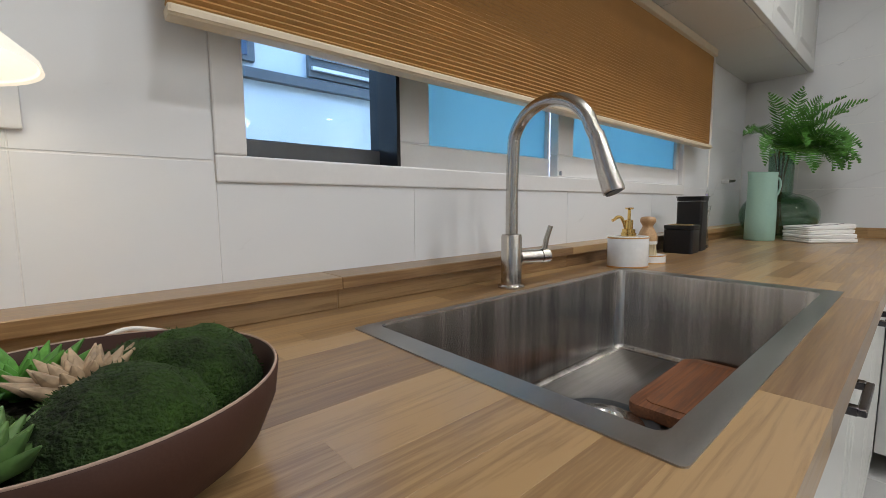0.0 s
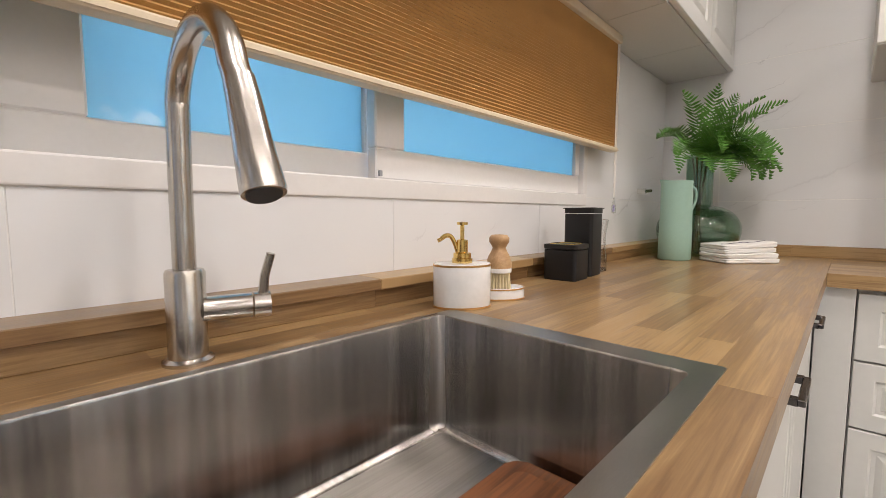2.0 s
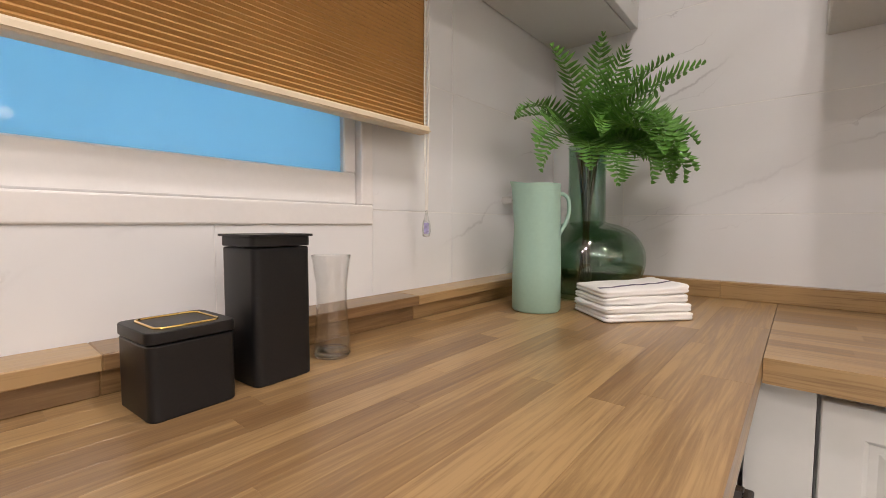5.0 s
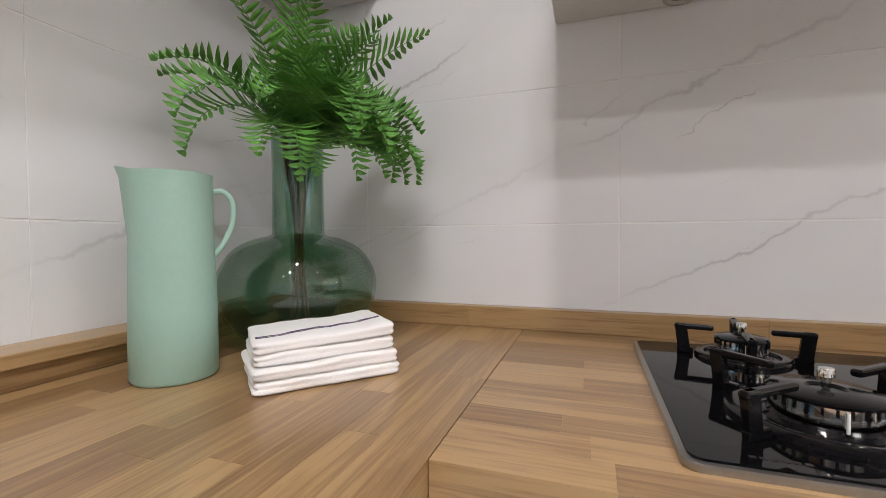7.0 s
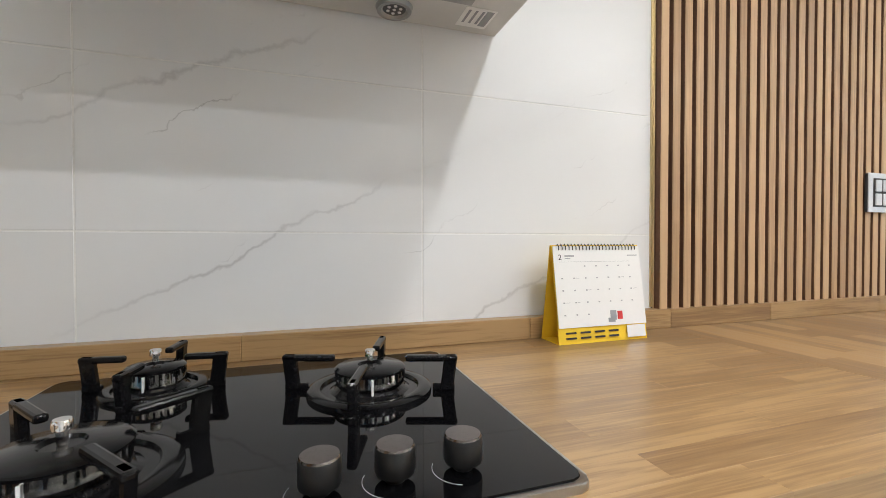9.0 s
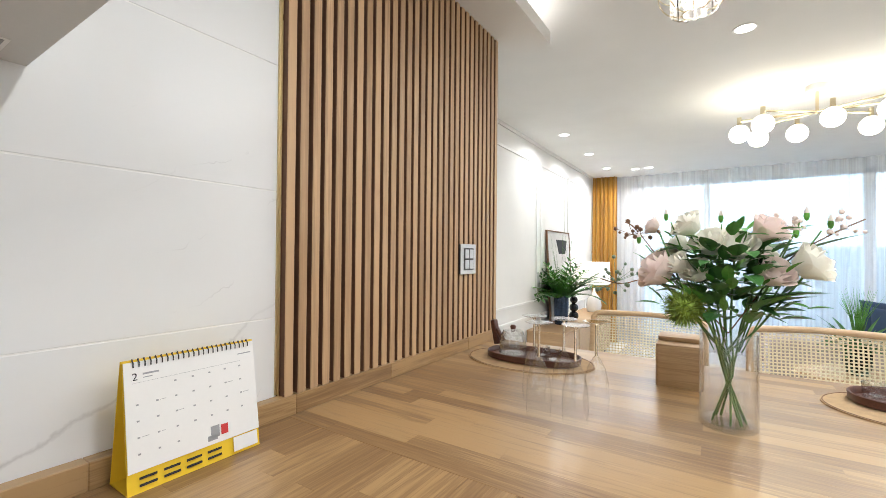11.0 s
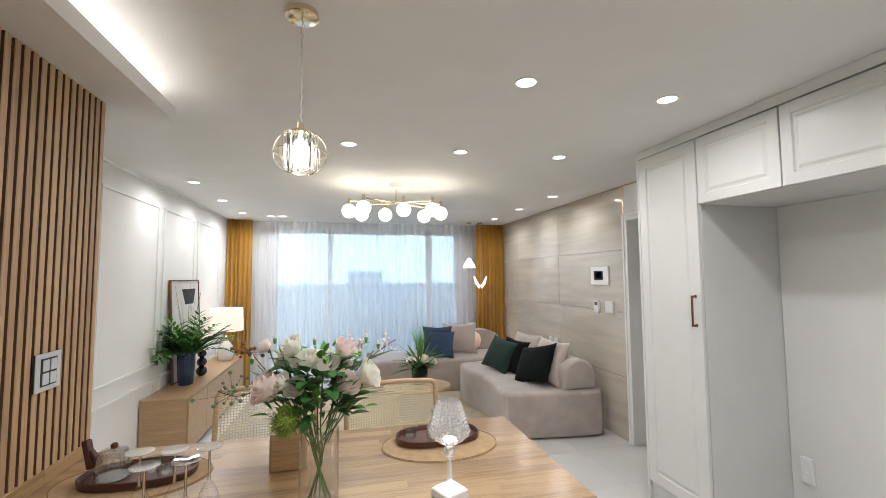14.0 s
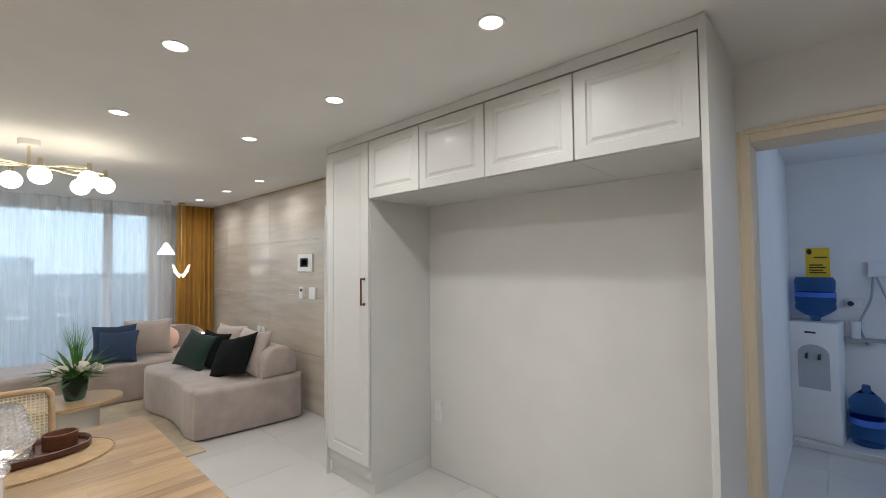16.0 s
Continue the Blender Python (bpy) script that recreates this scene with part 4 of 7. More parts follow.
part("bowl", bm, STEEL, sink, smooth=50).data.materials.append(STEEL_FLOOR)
drx, dry = -2.168 - (SX0 + SX1) / 2, -.112 - (SY0 + SY1) / 2
bm = B()
lathe(bm, [(.085, .0), (.085, .004), (.078, .006), (.068, .003), (.06, -.004)], 40, (drx, dry, deep))
dr = part("drain_ring", bm, PLASTIC_DARK, sink, "dark drain ring", 40)
bm = B()
lathe(bm, [(0, .010), (.05, .009), (.062, .005), (.064, .001)], 40, (drx, dry, deep))
lathe(bm, [(.018, .0105), (.022, .014), (.03, .014), (.034, .0105)], 32, (drx, dry, deep))
part("strainer", bm, NICKEL, dr, "polished strainer cap", 40)

board = thing("cutting_board", "walnut cutting board with rounded corners lying in the sink", "cutting board", (-1.957, -.212, ZC + deep + .004), 1)
bm = B()
prism(bm, round_rect(-.155, -.095, .155, .095, .022, 6), 0, .020, .004, 2)
part("plank", bm, WALNUT, board, smooth=35)
bm = B()
prism(bm, round_rect(-.132, -.072, .132, .072, .014, 6), .0202, .0217, .0007, 1)
part("raised_field", bm, WALNUT, board)
bm = B()
lathe(bm, [(0, .012), (.017, .011), (.02, .006), (.02, 0)], 24)
solid("sink_stopper", bm, PLASTIC, "small round white plastic stopper", "stopper", 40, at=(-1.840, -.240, ZC + deep + .0257))

TX, TY = -2.150, .105
tap = thing("kitchen_tap", "brushed nickel pull-down kitchen tap with arched neck", "tap", (TX, TY, ZC))
bm = B()
lathe(bm, [(0, 0), (.027, 0), (.027, .004), (.0208, .007), (.0208, .104), (.019, .108), (.0125, .109), (0, .109)], 36)
part("base", bm, NICKEL, tap, smooth=40)
neck = [(0, 0, .105), (0, 0, .21), (0, -.003, .284)] + [(0, -.086 + .086 * math.cos(a), .272 + .082 * math.sin(a)) for a in [radians(d) for d in range(15, 166, 15)]] + [(.001, -.176, .280)]
bm = B()
tube(bm, smooth_line(neck, 5), .0122, 20)
part("neck", bm, NICKEL, tap, smooth=60)
bm = B()
tube(bm, [(.001, -.1755, .284), (.001, -.178, .276), (.002, -.181, .266), (.004, -.196, .218), (.005, -.2065, .191), (.005, -.208, .187)], [.0126, .0132, .0138, .0164, .0182, .0175], 24)
sp = part("spray_head", bm, NICKEL, tap, smooth=40)
bm = B()
tube(bm, [(.005, -.2077, .1875), (.005, -.2087, .1855)], .0142, 20)
part("nozzle", bm, PLASTIC_DARK, sp, "dark rubber nozzle plate")
bm = B()
tube(bm, [(.016, -.006, .060), (.066, -.02, .060)], .0150, 22)
tube(bm, [(.068, -.0206, .060), (.086, -.026, .060)], .0158, 22)
part("cartridge", bm, NICKEL, tap, smooth=40)
bm = B()
tube(bm, [(.078, -.024, .070), (.080, -.027, .096), (.086, -.033, .123)], [.0062, .0055, .0052], 10)
part("lever", bm, NICKEL, tap, smooth=50)

# ---- worktop things ----
def oval(cx, cy, rx, ry, n=48):
    return [(cx + rx * math.cos(2 * math.pi * i / n), cy + ry * math.sin(2 * math.pi * i / n)) for i in range(n)]


soap = thing("soap_dispenser", "white ceramic soap dispenser with brass pump and gilt rims", "soap dispenser", (-1.703, .075, ZC), -38)
bm = B()
lathe(bm, [(0, .001), (.052, .001), (.054, .004), (.054, .078), (.052, .082), (0, .082)], 48, squash=(1, .72))
part("bottle", bm, CERAMIC, soap, smooth=35)
for z in (.0005, .0765):
    bm = B()
    lathe(bm, [(.0532, z), (.0546, z), (.0546, z + .0035), (.0532, z + .0035)], 48, squash=(1, .72))
    part("gilt_rim", bm, GILT, soap, "gold painted rim", 40)
bm = B()
lathe(bm, [(0, .082), (.019, .082), (.019, .090), (.0165, .0915), (.0165, .1), (.0105, .102), (.0105, .124), (.004, .126), (.004, .150), (.0035, .152), (.010, .1525), (.0105, .157), (0, .158)], 28)
pump = part("pump", bm, GOLD, soap, "polished brass pump", 40)
bm = B()
tube(bm, smooth_line([(-.006, .0, .093), (-.014, .0, .118), (-.022, 0, .131), (-.032, 0, .132), (-.040, 0, .126), (-.046, 0, .123)], 5), [.0042] * 20 + [.0036] * 6, 10)
part("spout", bm, GOLD, pump, smooth=60)

dish = thing("brush_holder", "oval white ceramic brush dish with gilt rims", "dish", (-1.590, .072, ZC), -38)
bm = B()
lathe(bm, [(0, .001), (.05, .001), (.052, .003), (.052, .022), (.049, .024), (.046, .018), (0, .017)], 48, squash=(1, .72))
part("dish", bm, CERAMIC, dish, smooth=35)
for z in (.0005, .0205):
    bm = B()
    lathe(bm, [(.0512, z), (.0526, z), (.0526, z + .003), (.0512, z + .003)], 48, squash=(1, .72))
    part("gilt_rim", bm, GILT, dish, "gold painted rim", 40)
brush = thing("dish_brush", "wooden pot brush with pale bristles standing in its dish", "brush", (-1.592, .072, ZC + .018))
bm = B()
rnd = random.Random(4)
for ring, cnt in ((.006, 6), (.013, 11), (.019, 16), (.024, 22)):
    for k in range(cnt):
        a = 2 * math.pi * k / cnt + ring * 90
        j = rnd.uniform(.94, 1.12)
        tube(bm, [(ring * .86 * math.cos(a), ring * .86 * math.sin(a), .040), (ring * j * math.cos(a), ring * j * math.sin(a), .0)], [.0013, .0017], 5)
part("bristles", bm, BRISTLE, brush)
bm = B()
lathe(bm, [(0, .036), (.0255, .036), (.0265, .041), (.0255, .046)], 32)
part("collar", bm, CERAMIC, brush, smooth=40)
bm = B()
lathe(bm, [(.0, .045), (.0258, .045), (.0262, .055), (.022, .068), (.0155, .080), (.0135, .086), (.0165, .092), (.0205, .098), (.0205, .106), (.016, .112), (0, .1135)], 36)
part("knob", bm, BRUSH_WOOD, brush, smooth=50)


def tin(at, turn, w, h, label, lid=True):
    t = thing("storage_tin", label, "canister", at, turn, "black canisters")
    bm = B()
    prism(bm, round_rect(-w / 2, -w / 2, w / 2, w / 2, .010, 4), 0, h - .016, .0015, 1)
    part("body", bm, BLACK_METAL, t, smooth=35)
    bm = B()
    prism(bm, round_rect(-w / 2 - .0012, -w / 2 - .0012, w / 2 + .0012, w / 2 + .0012, .011, 4), h - .0145, h - .002, .001, 1)
    l = part("lid", bm, BLACK_METAL, t, smooth=35)
    bm = B()
    if lid:
        pts = round_rect(-w / 2 + .012, -w / 2 + .012, w / 2 - .012, w / 2 - .012, .010, 4)
        tube(bm, [(x, y, h - .0015) for x, y in pts], .0017, 6, True)
        part("gold_ring", bm, GOLD, l, "gold inlay line", 60)
    else:
        prism(bm, round_rect(-w / 2 - .004, -w / 2 - .004, w / 2 + .004, w / 2 + .004, .008, 4), h - .002, h + .001)
        part("flange", bm, BLACK_METAL, l)


tin((-1.251, .101, ZC), 4, .090, .096, "small square black metal canister with gold line")
tin((-1.140, .108, ZC), 4, .082, .190, "tall square black metal canister", False)
bm = B()
prof = [(.0, .003), (.026, .003), (.030, .006), (.027, .04), (.024, .075), (.025, .10), (.030, .128), (.032, .138)]
lathe(bm, [(0, 0), (.030, 0), (.0325, .004)] + [(r + .0018, z) for r, z in prof[3:]] + [(r, z) for r, z in prof[::-1]], 40)
tumbler = thing("glass_tumbler", "clear waisted glass tumbler", "glass", (-1.036, .110, ZC))
tumbler.scale = (.88, .88, 1.13)
part("body", bm, THIN, tumbler, smooth=50)
bm = B()
lathe(bm, [(0, .0005), (.029, .0005), (.031, .004), (.028, .009), (0, .008)], 40)
part("base", bm, CLEAR, tumbler, "thick clear base", 50)
bm = B()
tube(bm, [(.0329 * math.cos(t), .0329 * math.sin(t), .138) for t in [2 * math.pi * i / 40 for i in range(40)]], .0009, 6, True)
part("lip", bm, CLEAR, tumbler, smooth=60)

jug = thing("mint_jug", "tall matt mint-green jug with thin loop handle", "jug", (-.510, .038, ZC), -40)
bm = B()
prof = [(0, .001), (.053, .001), (.057, .006), (.0565, .10), (.054, .20), (.0525, .285), (.0535, .298)]
lathe(bm, prof + [(.050, .298), (.049, .285), (.049, .2), (.0, .19)], 48)
for v in bm.verts:                                   # pouring lip
    if v.co.z > .25:
        a = math.atan2(v.co.y, v.co.x)
        k = max(0, math.cos(a - math.pi)) ** 10 * (v.co.z - .25) / .048
        v.co.x -= .014 * k
        v.co.z += .006 * k
part("body", bm, MINT, jug, smooth=45)
bm = B()
tube(bm, smooth_line([(.050, 0, .274), (.066, 0, .276), (.079, 0, .260), (.079, 0, .228), (.068, 0, .200), (.058, 0, .184), (.053, 0, .178)], 6), .0045, 10)
part("handle", bm, MINT, jug, smooth=60)

vase = thing("glass_vase", "large bottle-green glass vase with round belly and tall neck", "vase", (-.243, .025, ZC))
bm = B()
outer = [(0, .0), (.07, .0), (.095, .008), (.128, .045), (.142, .092), (.136, .135), (.110, .172), (.075, .190), (.054, .197), (.051, .215), (.050, .30), (.0515, .385), (.053, .392)]
inner = [(.049, .390), (.047, .30), (.047, .215), (.052, .192), (.106, .167), (.131, .133), (.137, .092), (.123, .048), (.09, .014), (.0, .012)]
wide_ = [(r * (1.10 if r > .056 or z < .1 else 1.0), 0, z * 1.07) for r, z in outer + inner]
lathe(bm, [(max(0, v.x), v.z) for v in smooth_line(wide_[:13], 3) + smooth_line(wide_[13:], 3)], 64)
part("body", bm, GREEN_GLASS, vase, smooth=60)
bm = B()
for a in (0, .7, 1.4, 2.1, 2.9, 3.6, 4.4, 5.2):
    tube(bm, smooth_line([(.02 * math.cos(a), .02 * math.sin(a), .02), (.006 * math.cos(a), .006 * math.sin(a), .2), (.03 * math.cos(a), .03 * math.sin(a), .41)], 6), .003, 6)
part("stems", bm, TWIG, vase, "brown stems inside the glass")


def frond(bm, base, az, lift, length, droop, width, n=22):
    """A fern frond: an arching rib with paired, toothed leaflets that shrink to the tip."""
    d = Vector((math.cos(az), math.sin(az), 0))
    side = Vector((-math.sin(az), math.cos(az), 0))
    wob = random.Random(int(az * 1000 + lift * 7000))
    tw = wob.uniform(-.7, .7)
    side = (side * math.cos(tw) + Vector((0, 0, math.sin(tw)))).normalized()
    veer = side * wob.uniform(-.30, .30)
    pts = []
    for i in range(n + 1):
        t = i / n
        ang = lift - droop * t * (.6 + .5 * t)
        d = (d + veer / n * 2).normalized()
        pts.append(pts[-1] + (d * math.cos(ang) + Vector((0, 0, math.sin(ang)))) * (length / n) if pts else Vector(base))
    tube(bm, pts, [.0016 * (1 - .75 * i / n) for i in range(n + 1)], 5)
    for i in range(2, n + 1):
        t = i / n
        w = width * math.sin(math.pi * min(1, .16 + .84 * t)) ** .8 * (1 - .25 * t) + .006
        w *= wob.uniform(.8, 1.12)
        tan = (pts[i] - pts[i - 1]).normalized()
        up = side.cross(tan).normalized()
        for s in (-1, 1):
            o = (side * s * .90 + tan * wob.uniform(.35, .62) - up * wob.uniform(-.05, .3)).normalized()
            k = tan
            b0 = pts[i]
            hw = length / n * .40
            q = [b0 - k * hw * .5, b0 + o * w * .35 - k * hw, b0 + o * w * .7 - k * hw * .7 - up * .004, b0 + o * w - up * .010, b0 + o * w * .7 + k * hw * .7 - up * .004, b0 + o * w * .35 + k * hw, b0 + k * hw * .5]
            vs = [bm.verts.new(v) for v in q]
            mid = [bm.verts.new(b0 + o * w * f + up * .0025 - up * .010 * f * f) for f in (.0, .35, .7)]
            for a, b, c, e in ((vs[0], vs[1], mid[1], mid[0]), (vs[1], vs[2], mid[2], mid[1]), (mid[0], mid[1], vs[5], vs[6]), (mid[1], mid[2], vs[4], vs[5])):
                bm.faces.new((a, b, c, e))
            bm.faces.new((vs[2], vs[3], mid[2]))
            bm.faces.new((mid[2], vs[3], vs[4]))
    return bm


fern = thing("fern", "bright green fern fronds standing in the glass vase", "plant", (-.243, .020, ZC + .40))
rnd = random.Random(8)
FR = [(-165, 62, .30, 1.5), (-140, 40, .30, 1.7), (-118, 55, .33, 1.6), (-100, 30, .29, 1.5), (-85, 48, .33, 1.7), (-72, 24, .27, 1.5), (-62, 66, .32, 1.2), (-130, 75, .33, .9),
      (170, 40, .30, 1.9), (150, 60, .28, 1.4), (195, 25, .26, 1.6), (-155, 20, .28, 1.7), (-110, 82, .30, .8), (100, 70, .22, .8), (-92, 70, .32, 1.3), (180, 80, .35, .7), (-40, 55, .22, 1.2), (-125, 12, .24, 1.5),
      (-80, 60, .30, 1.9), (-105, 45, .31, 2.0), (-50, 35, .24, 1.6), (-145, 58, .31, 1.3), (165, 62, .32, 1.5), (210, 45, .28, 1.7), (-66, 45, .30, 1.8), (-95, 15, .24, 1.4), (-150, 84, .34, .6), (-75, 78, .32, .9),
      (-88, 35, .30, 2.2), (-70, 38, .31, 2.1), (-112, 28, .28, 2.0), (-58, 30, .27, 1.9), (-135, 52, .32, 2.0), (175, 52, .31, 2.0), (-98, 58, .34, 1.9), (-78, 12, .22, 1.2)]
for az, li, ln, dr_ in FR:
    bm = B()
    frond(bm, (.028 * math.cos(radians(az)), .028 * math.sin(radians(az)), .0), radians(az), radians(li), ln * rnd.uniform(.80, .98), dr_, .066)
    part("frond", bm, LEAF, fern)

towels = thing("folded_towels", "stack of folded white kitchen cloths with thin stripe", "towel", (-.421, -.152, ZC), -42)
rnd = random.Random(3)


def rumple(x, y, k):
    """Soft creases of the k-th cloth."""
    return .0042 * noise.noise(Vector((x * 13, y * 17, k * 3.1))) + .0014 * noise.noise(Vector((x * 48, y * 60, k * 5.7)))


z, h = 0, .0172
for k in range(4):
    bm = B()
    lx, ly = .103 - .002 * k + rnd.uniform(-.002, .002), .074 - .001 * k
    ox_, oy_, yaw = rnd.uniform(-.003, .003), rnd.uniform(-.003, .003) + .002 * k, rnd.uniform(-.045, .045)
    outline = round_rect(-lx, -ly, lx, ly, .010, 3)
    pts = []
    for (x0, y0), (x1, y1) in zip(outline, outline[1:] + outline[:1]):
        m_ = max(1, round(math.hypot(x1 - x0, y1 - y0) / .009))
        pts += [(x0 + (x1 - x0) * i / m_, y0 + (y1 - y0) * i / m_) for i in range(m_)]

    def put(x, y, zz, share):
        wob = .0028 * noise.noise(Vector((x * 22, y * 22, k * 2.3 + zz * 90)))
        px_, py_ = x + wob, y + wob * .7
        lift_ = rumple(x, y, k) * share + (.0022 * k * (x / lx) if share > .4 else .0022 * max(0, k - 1) * (x / lx))
        return bm.verts.new((px_ * math.cos(yaw) - py_ * math.sin(yaw) + ox_, px_ * math.sin(yaw) + py_ * math.cos(yaw) + oy_, z + zz + max(lift_, -.004 if k else 0)))

    rings = []
    for zz, inset, share in ((0, .007, 0), (h * .16, .001, .1), (h * .34, .0, .2), (h * .47, .0012, .3), (h * .52, .0042, .35), (h * .57, .0012, .4), (h * .74, .0, .6), (h * .9, .0015, .9), (h, .007, 1)):
        # the front long edge is a closed fold, the others show two layers
        pull = [inset if zz in (0, h) or y > -ly + .004 else min(inset, .0008) for x, y in pts]
        rings.append([put(x * (1 - g / lx), y * (1 - g / ly), zz, share) for (x, y), g in zip(pts, pull)])
    for f_ in (.8, .6, .4, .2):
        rings.append([put(x * f_, y * f_, h + .0005, 1) for x, y in pts])
    for a, b in zip(rings, rings[1:]):
        for i in range(len(a)):
            bm.faces.new((a[i], a[(i + 1) % len(a)], b[(i + 1) % len(a)], b[i]))
    bm.faces.new(rings[0][::-1])
    bm.faces.new(rings[-1])
    t = part("cloth", bm, TOWEL, towels, smooth=70)
    if k == 3:
        bm = B()
        for q in (-.030, -.023):
            line = [(x, q + .012 * (x / lx)) for x in [-lx + .006 + i * .0048 for i in range(40)] if x < lx - .006]
            tube(bm, [(x * math.cos(yaw) - y * math.sin(yaw) + ox_, x * math.sin(yaw) + y * math.cos(yaw) + oy_, z + h + .0010 + max(rumple(x, y, k) + .0022 * k * (x / lx), -.004)) for x, y in line], .0008, 4)
        part("stripe", bm, STRIPE, t, "thin dark stripe")
    z += h + .0004

# wall socket with tap behind the jug
bm = B()
tube(bm, [(0, 0, 0), (0, -.035, 0)], .012, 14)
tube(bm, [(0, -.03, .0), (.03, -.045, .004)], .009, 10)
solid("wall_valve", bm, CHROME, "small chrome gas valve on the tiled wall", "valve", 40, at=(-.33, WY, 1.155))

# planter bowl with moss and succulents
bowl = thing("planter_bowl", "terracotta bowl planted with moss balls and succulents", "planter", (-2.816, -.110, ZC))
bowl.scale = (.59, .59, .50)
bm = B()
lathe(bm, [(0, 0), (.10, 0), (.135, .006), (.170, .04), (.186, .085), (.19, .123), (.1885, .1255), (.1855, .1255), (.184, .122), (.178, .09), (.155, .05), (0, .035)], 72)
part("bowl", bm, TERRACOTTA, bowl, smooth=45)
bm = B()
tube(bm, [(.187 * math.cos(t), .187 * math.sin(t), .1255) for t in [2 * math.pi * i / 72 for i in range(72)]], .0018, 6, True)
part("rim", bm, surface("worn pale clay rim", (.42, .30, .24), .7, var=.12), bowl, "worn pale rim", 60)
bm = B()
lathe(bm, [(0, .085), (.172, .08)], 48)
part("soil", bm, surface("dark soil", (.02, .014, .008), .95, var=.4, bump=1, fine=120, dist=.004), bowl)


def moss_ball(at, r, seed):
    rnd = random.Random(seed)
    bm = B()
    bmesh.ops.create_icosphere(bm, subdivisions=4, radius=r)
    for v in bm.verts:
        n = v.co.normalized()
        v.co = n * r * (1 + .10 * noise.noise(n * 3 + Vector((seed, 0, 0))) + .04 * noise.noise(n * 14)) + Vector(at)
    for _ in range(900):
        n = Vector((rnd.gauss(0, 1), rnd.gauss(0, 1), rnd.gauss(0, 1))).normalized()
        p = n * r * (1 + .10 * noise.noise(n * 3 + Vector((seed, 0, 0)))) + Vector(at)
        t = n.orthogonal().normalized() * .0012
        tip = p + (n + Vector((rnd.gauss(0, .4), rnd.gauss(0, .4), rnd.gauss(0, .4)))) * .0035
        a, b, c = bm.verts.new(p + t), bm.verts.new(p - t), bm.verts.new(tip)
        bm.faces.new((a, b, c))
    part("moss_ball", bm, MOSS, bowl)


moss_ball((.100, -.005, .098), .072, 1)
moss_ball((.030, -.095, .093), .074, 2)
moss_ball((-.09, -.06, .085), .06, 3)
moss_ball((.06, .085, .088), .05, 5)


def rosette(at, r, rows, material, tilt=.5, seed=0, label=""):
    rnd = random.Random(seed)
    bm = B()
    lathe(bm, [(0, -.012), (.012, -.010), (.010, .006), (0, .012)], 12, at)
    plant = part("succulent", bm, material, bowl, label, 60)
    for k in range(rows):
        n = 6 + 2 * k
        for i in range(n):
            a = 2 * math.pi * (i + .5 * (k % 2)) / n + rnd.uniform(-.1, .1)
            rise = radians(80 - 58 * (k + .5) / rows)
            ln = r * (.45 + .55 * (k + 1) / rows) * rnd.uniform(.9, 1.1)
            d = Vector((math.cos(a) * math.cos(rise), math.sin(a) * math.cos(rise), math.sin(rise)))
            p = Vector(at)
            bm = B()
            tube(bm, [p, p + d * ln * .35, p + d * ln * .7, p + d * ln + Vector((0, 0, .006))], [.004, .009, .0085, .001], 6)
            part("leaf", bm, material, plant, smooth=60)


rosette((.005, .035, .095), .075, 4, SUCC_PINK, seed=1, label="rose-tipped succulent rosette")
rosette((-.065, -.115, .098), .068, 4, LEAF_PALE, seed=2)
rosette((-.05, .105, .085), .08, 3, LEAF, seed=3)
rosette((-.11, .02, .085), .07, 3, LEAF_DARK, seed=4)
bm = B()
tube(bm, smooth_line([(-.03, .02, .03), (.0, .03, .035), (.045, .03, .018), (.062, .0, .004), (.075, -.03, .0), (.09, -.045, .0), (.104, -.01, .0), (.105, .03, .006)], 6), .0026, 8)
solid("charging_cable", bm, CORD, "thin white cable trailing from the planter", "cable", 60, at=(-2.772, .085, ZC + .003))

# lamp and socket left of the window
wl = thing("table_lamp", "cream cone-shaded table lamp glowing on the worktop", "lamp", (-2.935, .105, ZC))
bm = B()
lathe(bm, [(.112, .292), (.115, .290), (.113, .297), (.025, .375), (.022, .373), (.110, .294)], 48)
part("shade", bm, SHADE, wl, smooth=40)
bm = B()
lathe(bm, [(0, .29), (.02, .295), (.026, .315), (.018, .34), (0, .35)], 20)
part("bulb", bm, BULB_ON, wl, "glowing bulb", 60)
bm = B()
lathe(bm, [(0, 0), (.055, 0), (.058, .004), (.055, .012), (.008, .016), (.006, .02), (.006, .37), (0, .378)], 28)
part("stand", bm, GOLD, wl, smooth=40)
bm = B()
box(bm, -.06, -.010, 0, .06, 0, .07, .003, 2)
sp_ = solid("wall_socket", bm, PLASTIC, "white double socket plate on the tiles", "socket", 40, at=(-2.905, WY, 1.135))
bm = B()
box(bm, -.045, -.0115, .012, .045, -.0095, .058, .001, 1)
part("insert", bm, TRIM, sp_)

# ---- gas hob ----
hob = thing("gas_hob", "black glass three-burner gas hob with steel frame", "gas hob", (-.32, -.91, ZC))
HX0, HX1, HYA, HYB = -.237, .222, -.292, .292
bm = B()
prism(bm, round_rect(HX0, HYA, HX1, HYB, .014, 5), 0, .008, .002, 2)
part("steel_frame", bm, STEEL_RIM, hob, smooth=35)
bm = B()
prism(bm, round_rect(HX0 + .006, HYA + .006, HX1 - .006, HYB - .006, .012, 5), .0081, .0105, .001, 1)
part("glass_plate", bm, BLACK_GLASS, hob, smooth=35)
bm = B()
box(bm, HX1 - .062, HYA + .022, .0106, HX1 - .028, HYA + .068, .0112)
part("label", bm, BLUE_PRINT, hob, "small blue printed label")
bm = B()
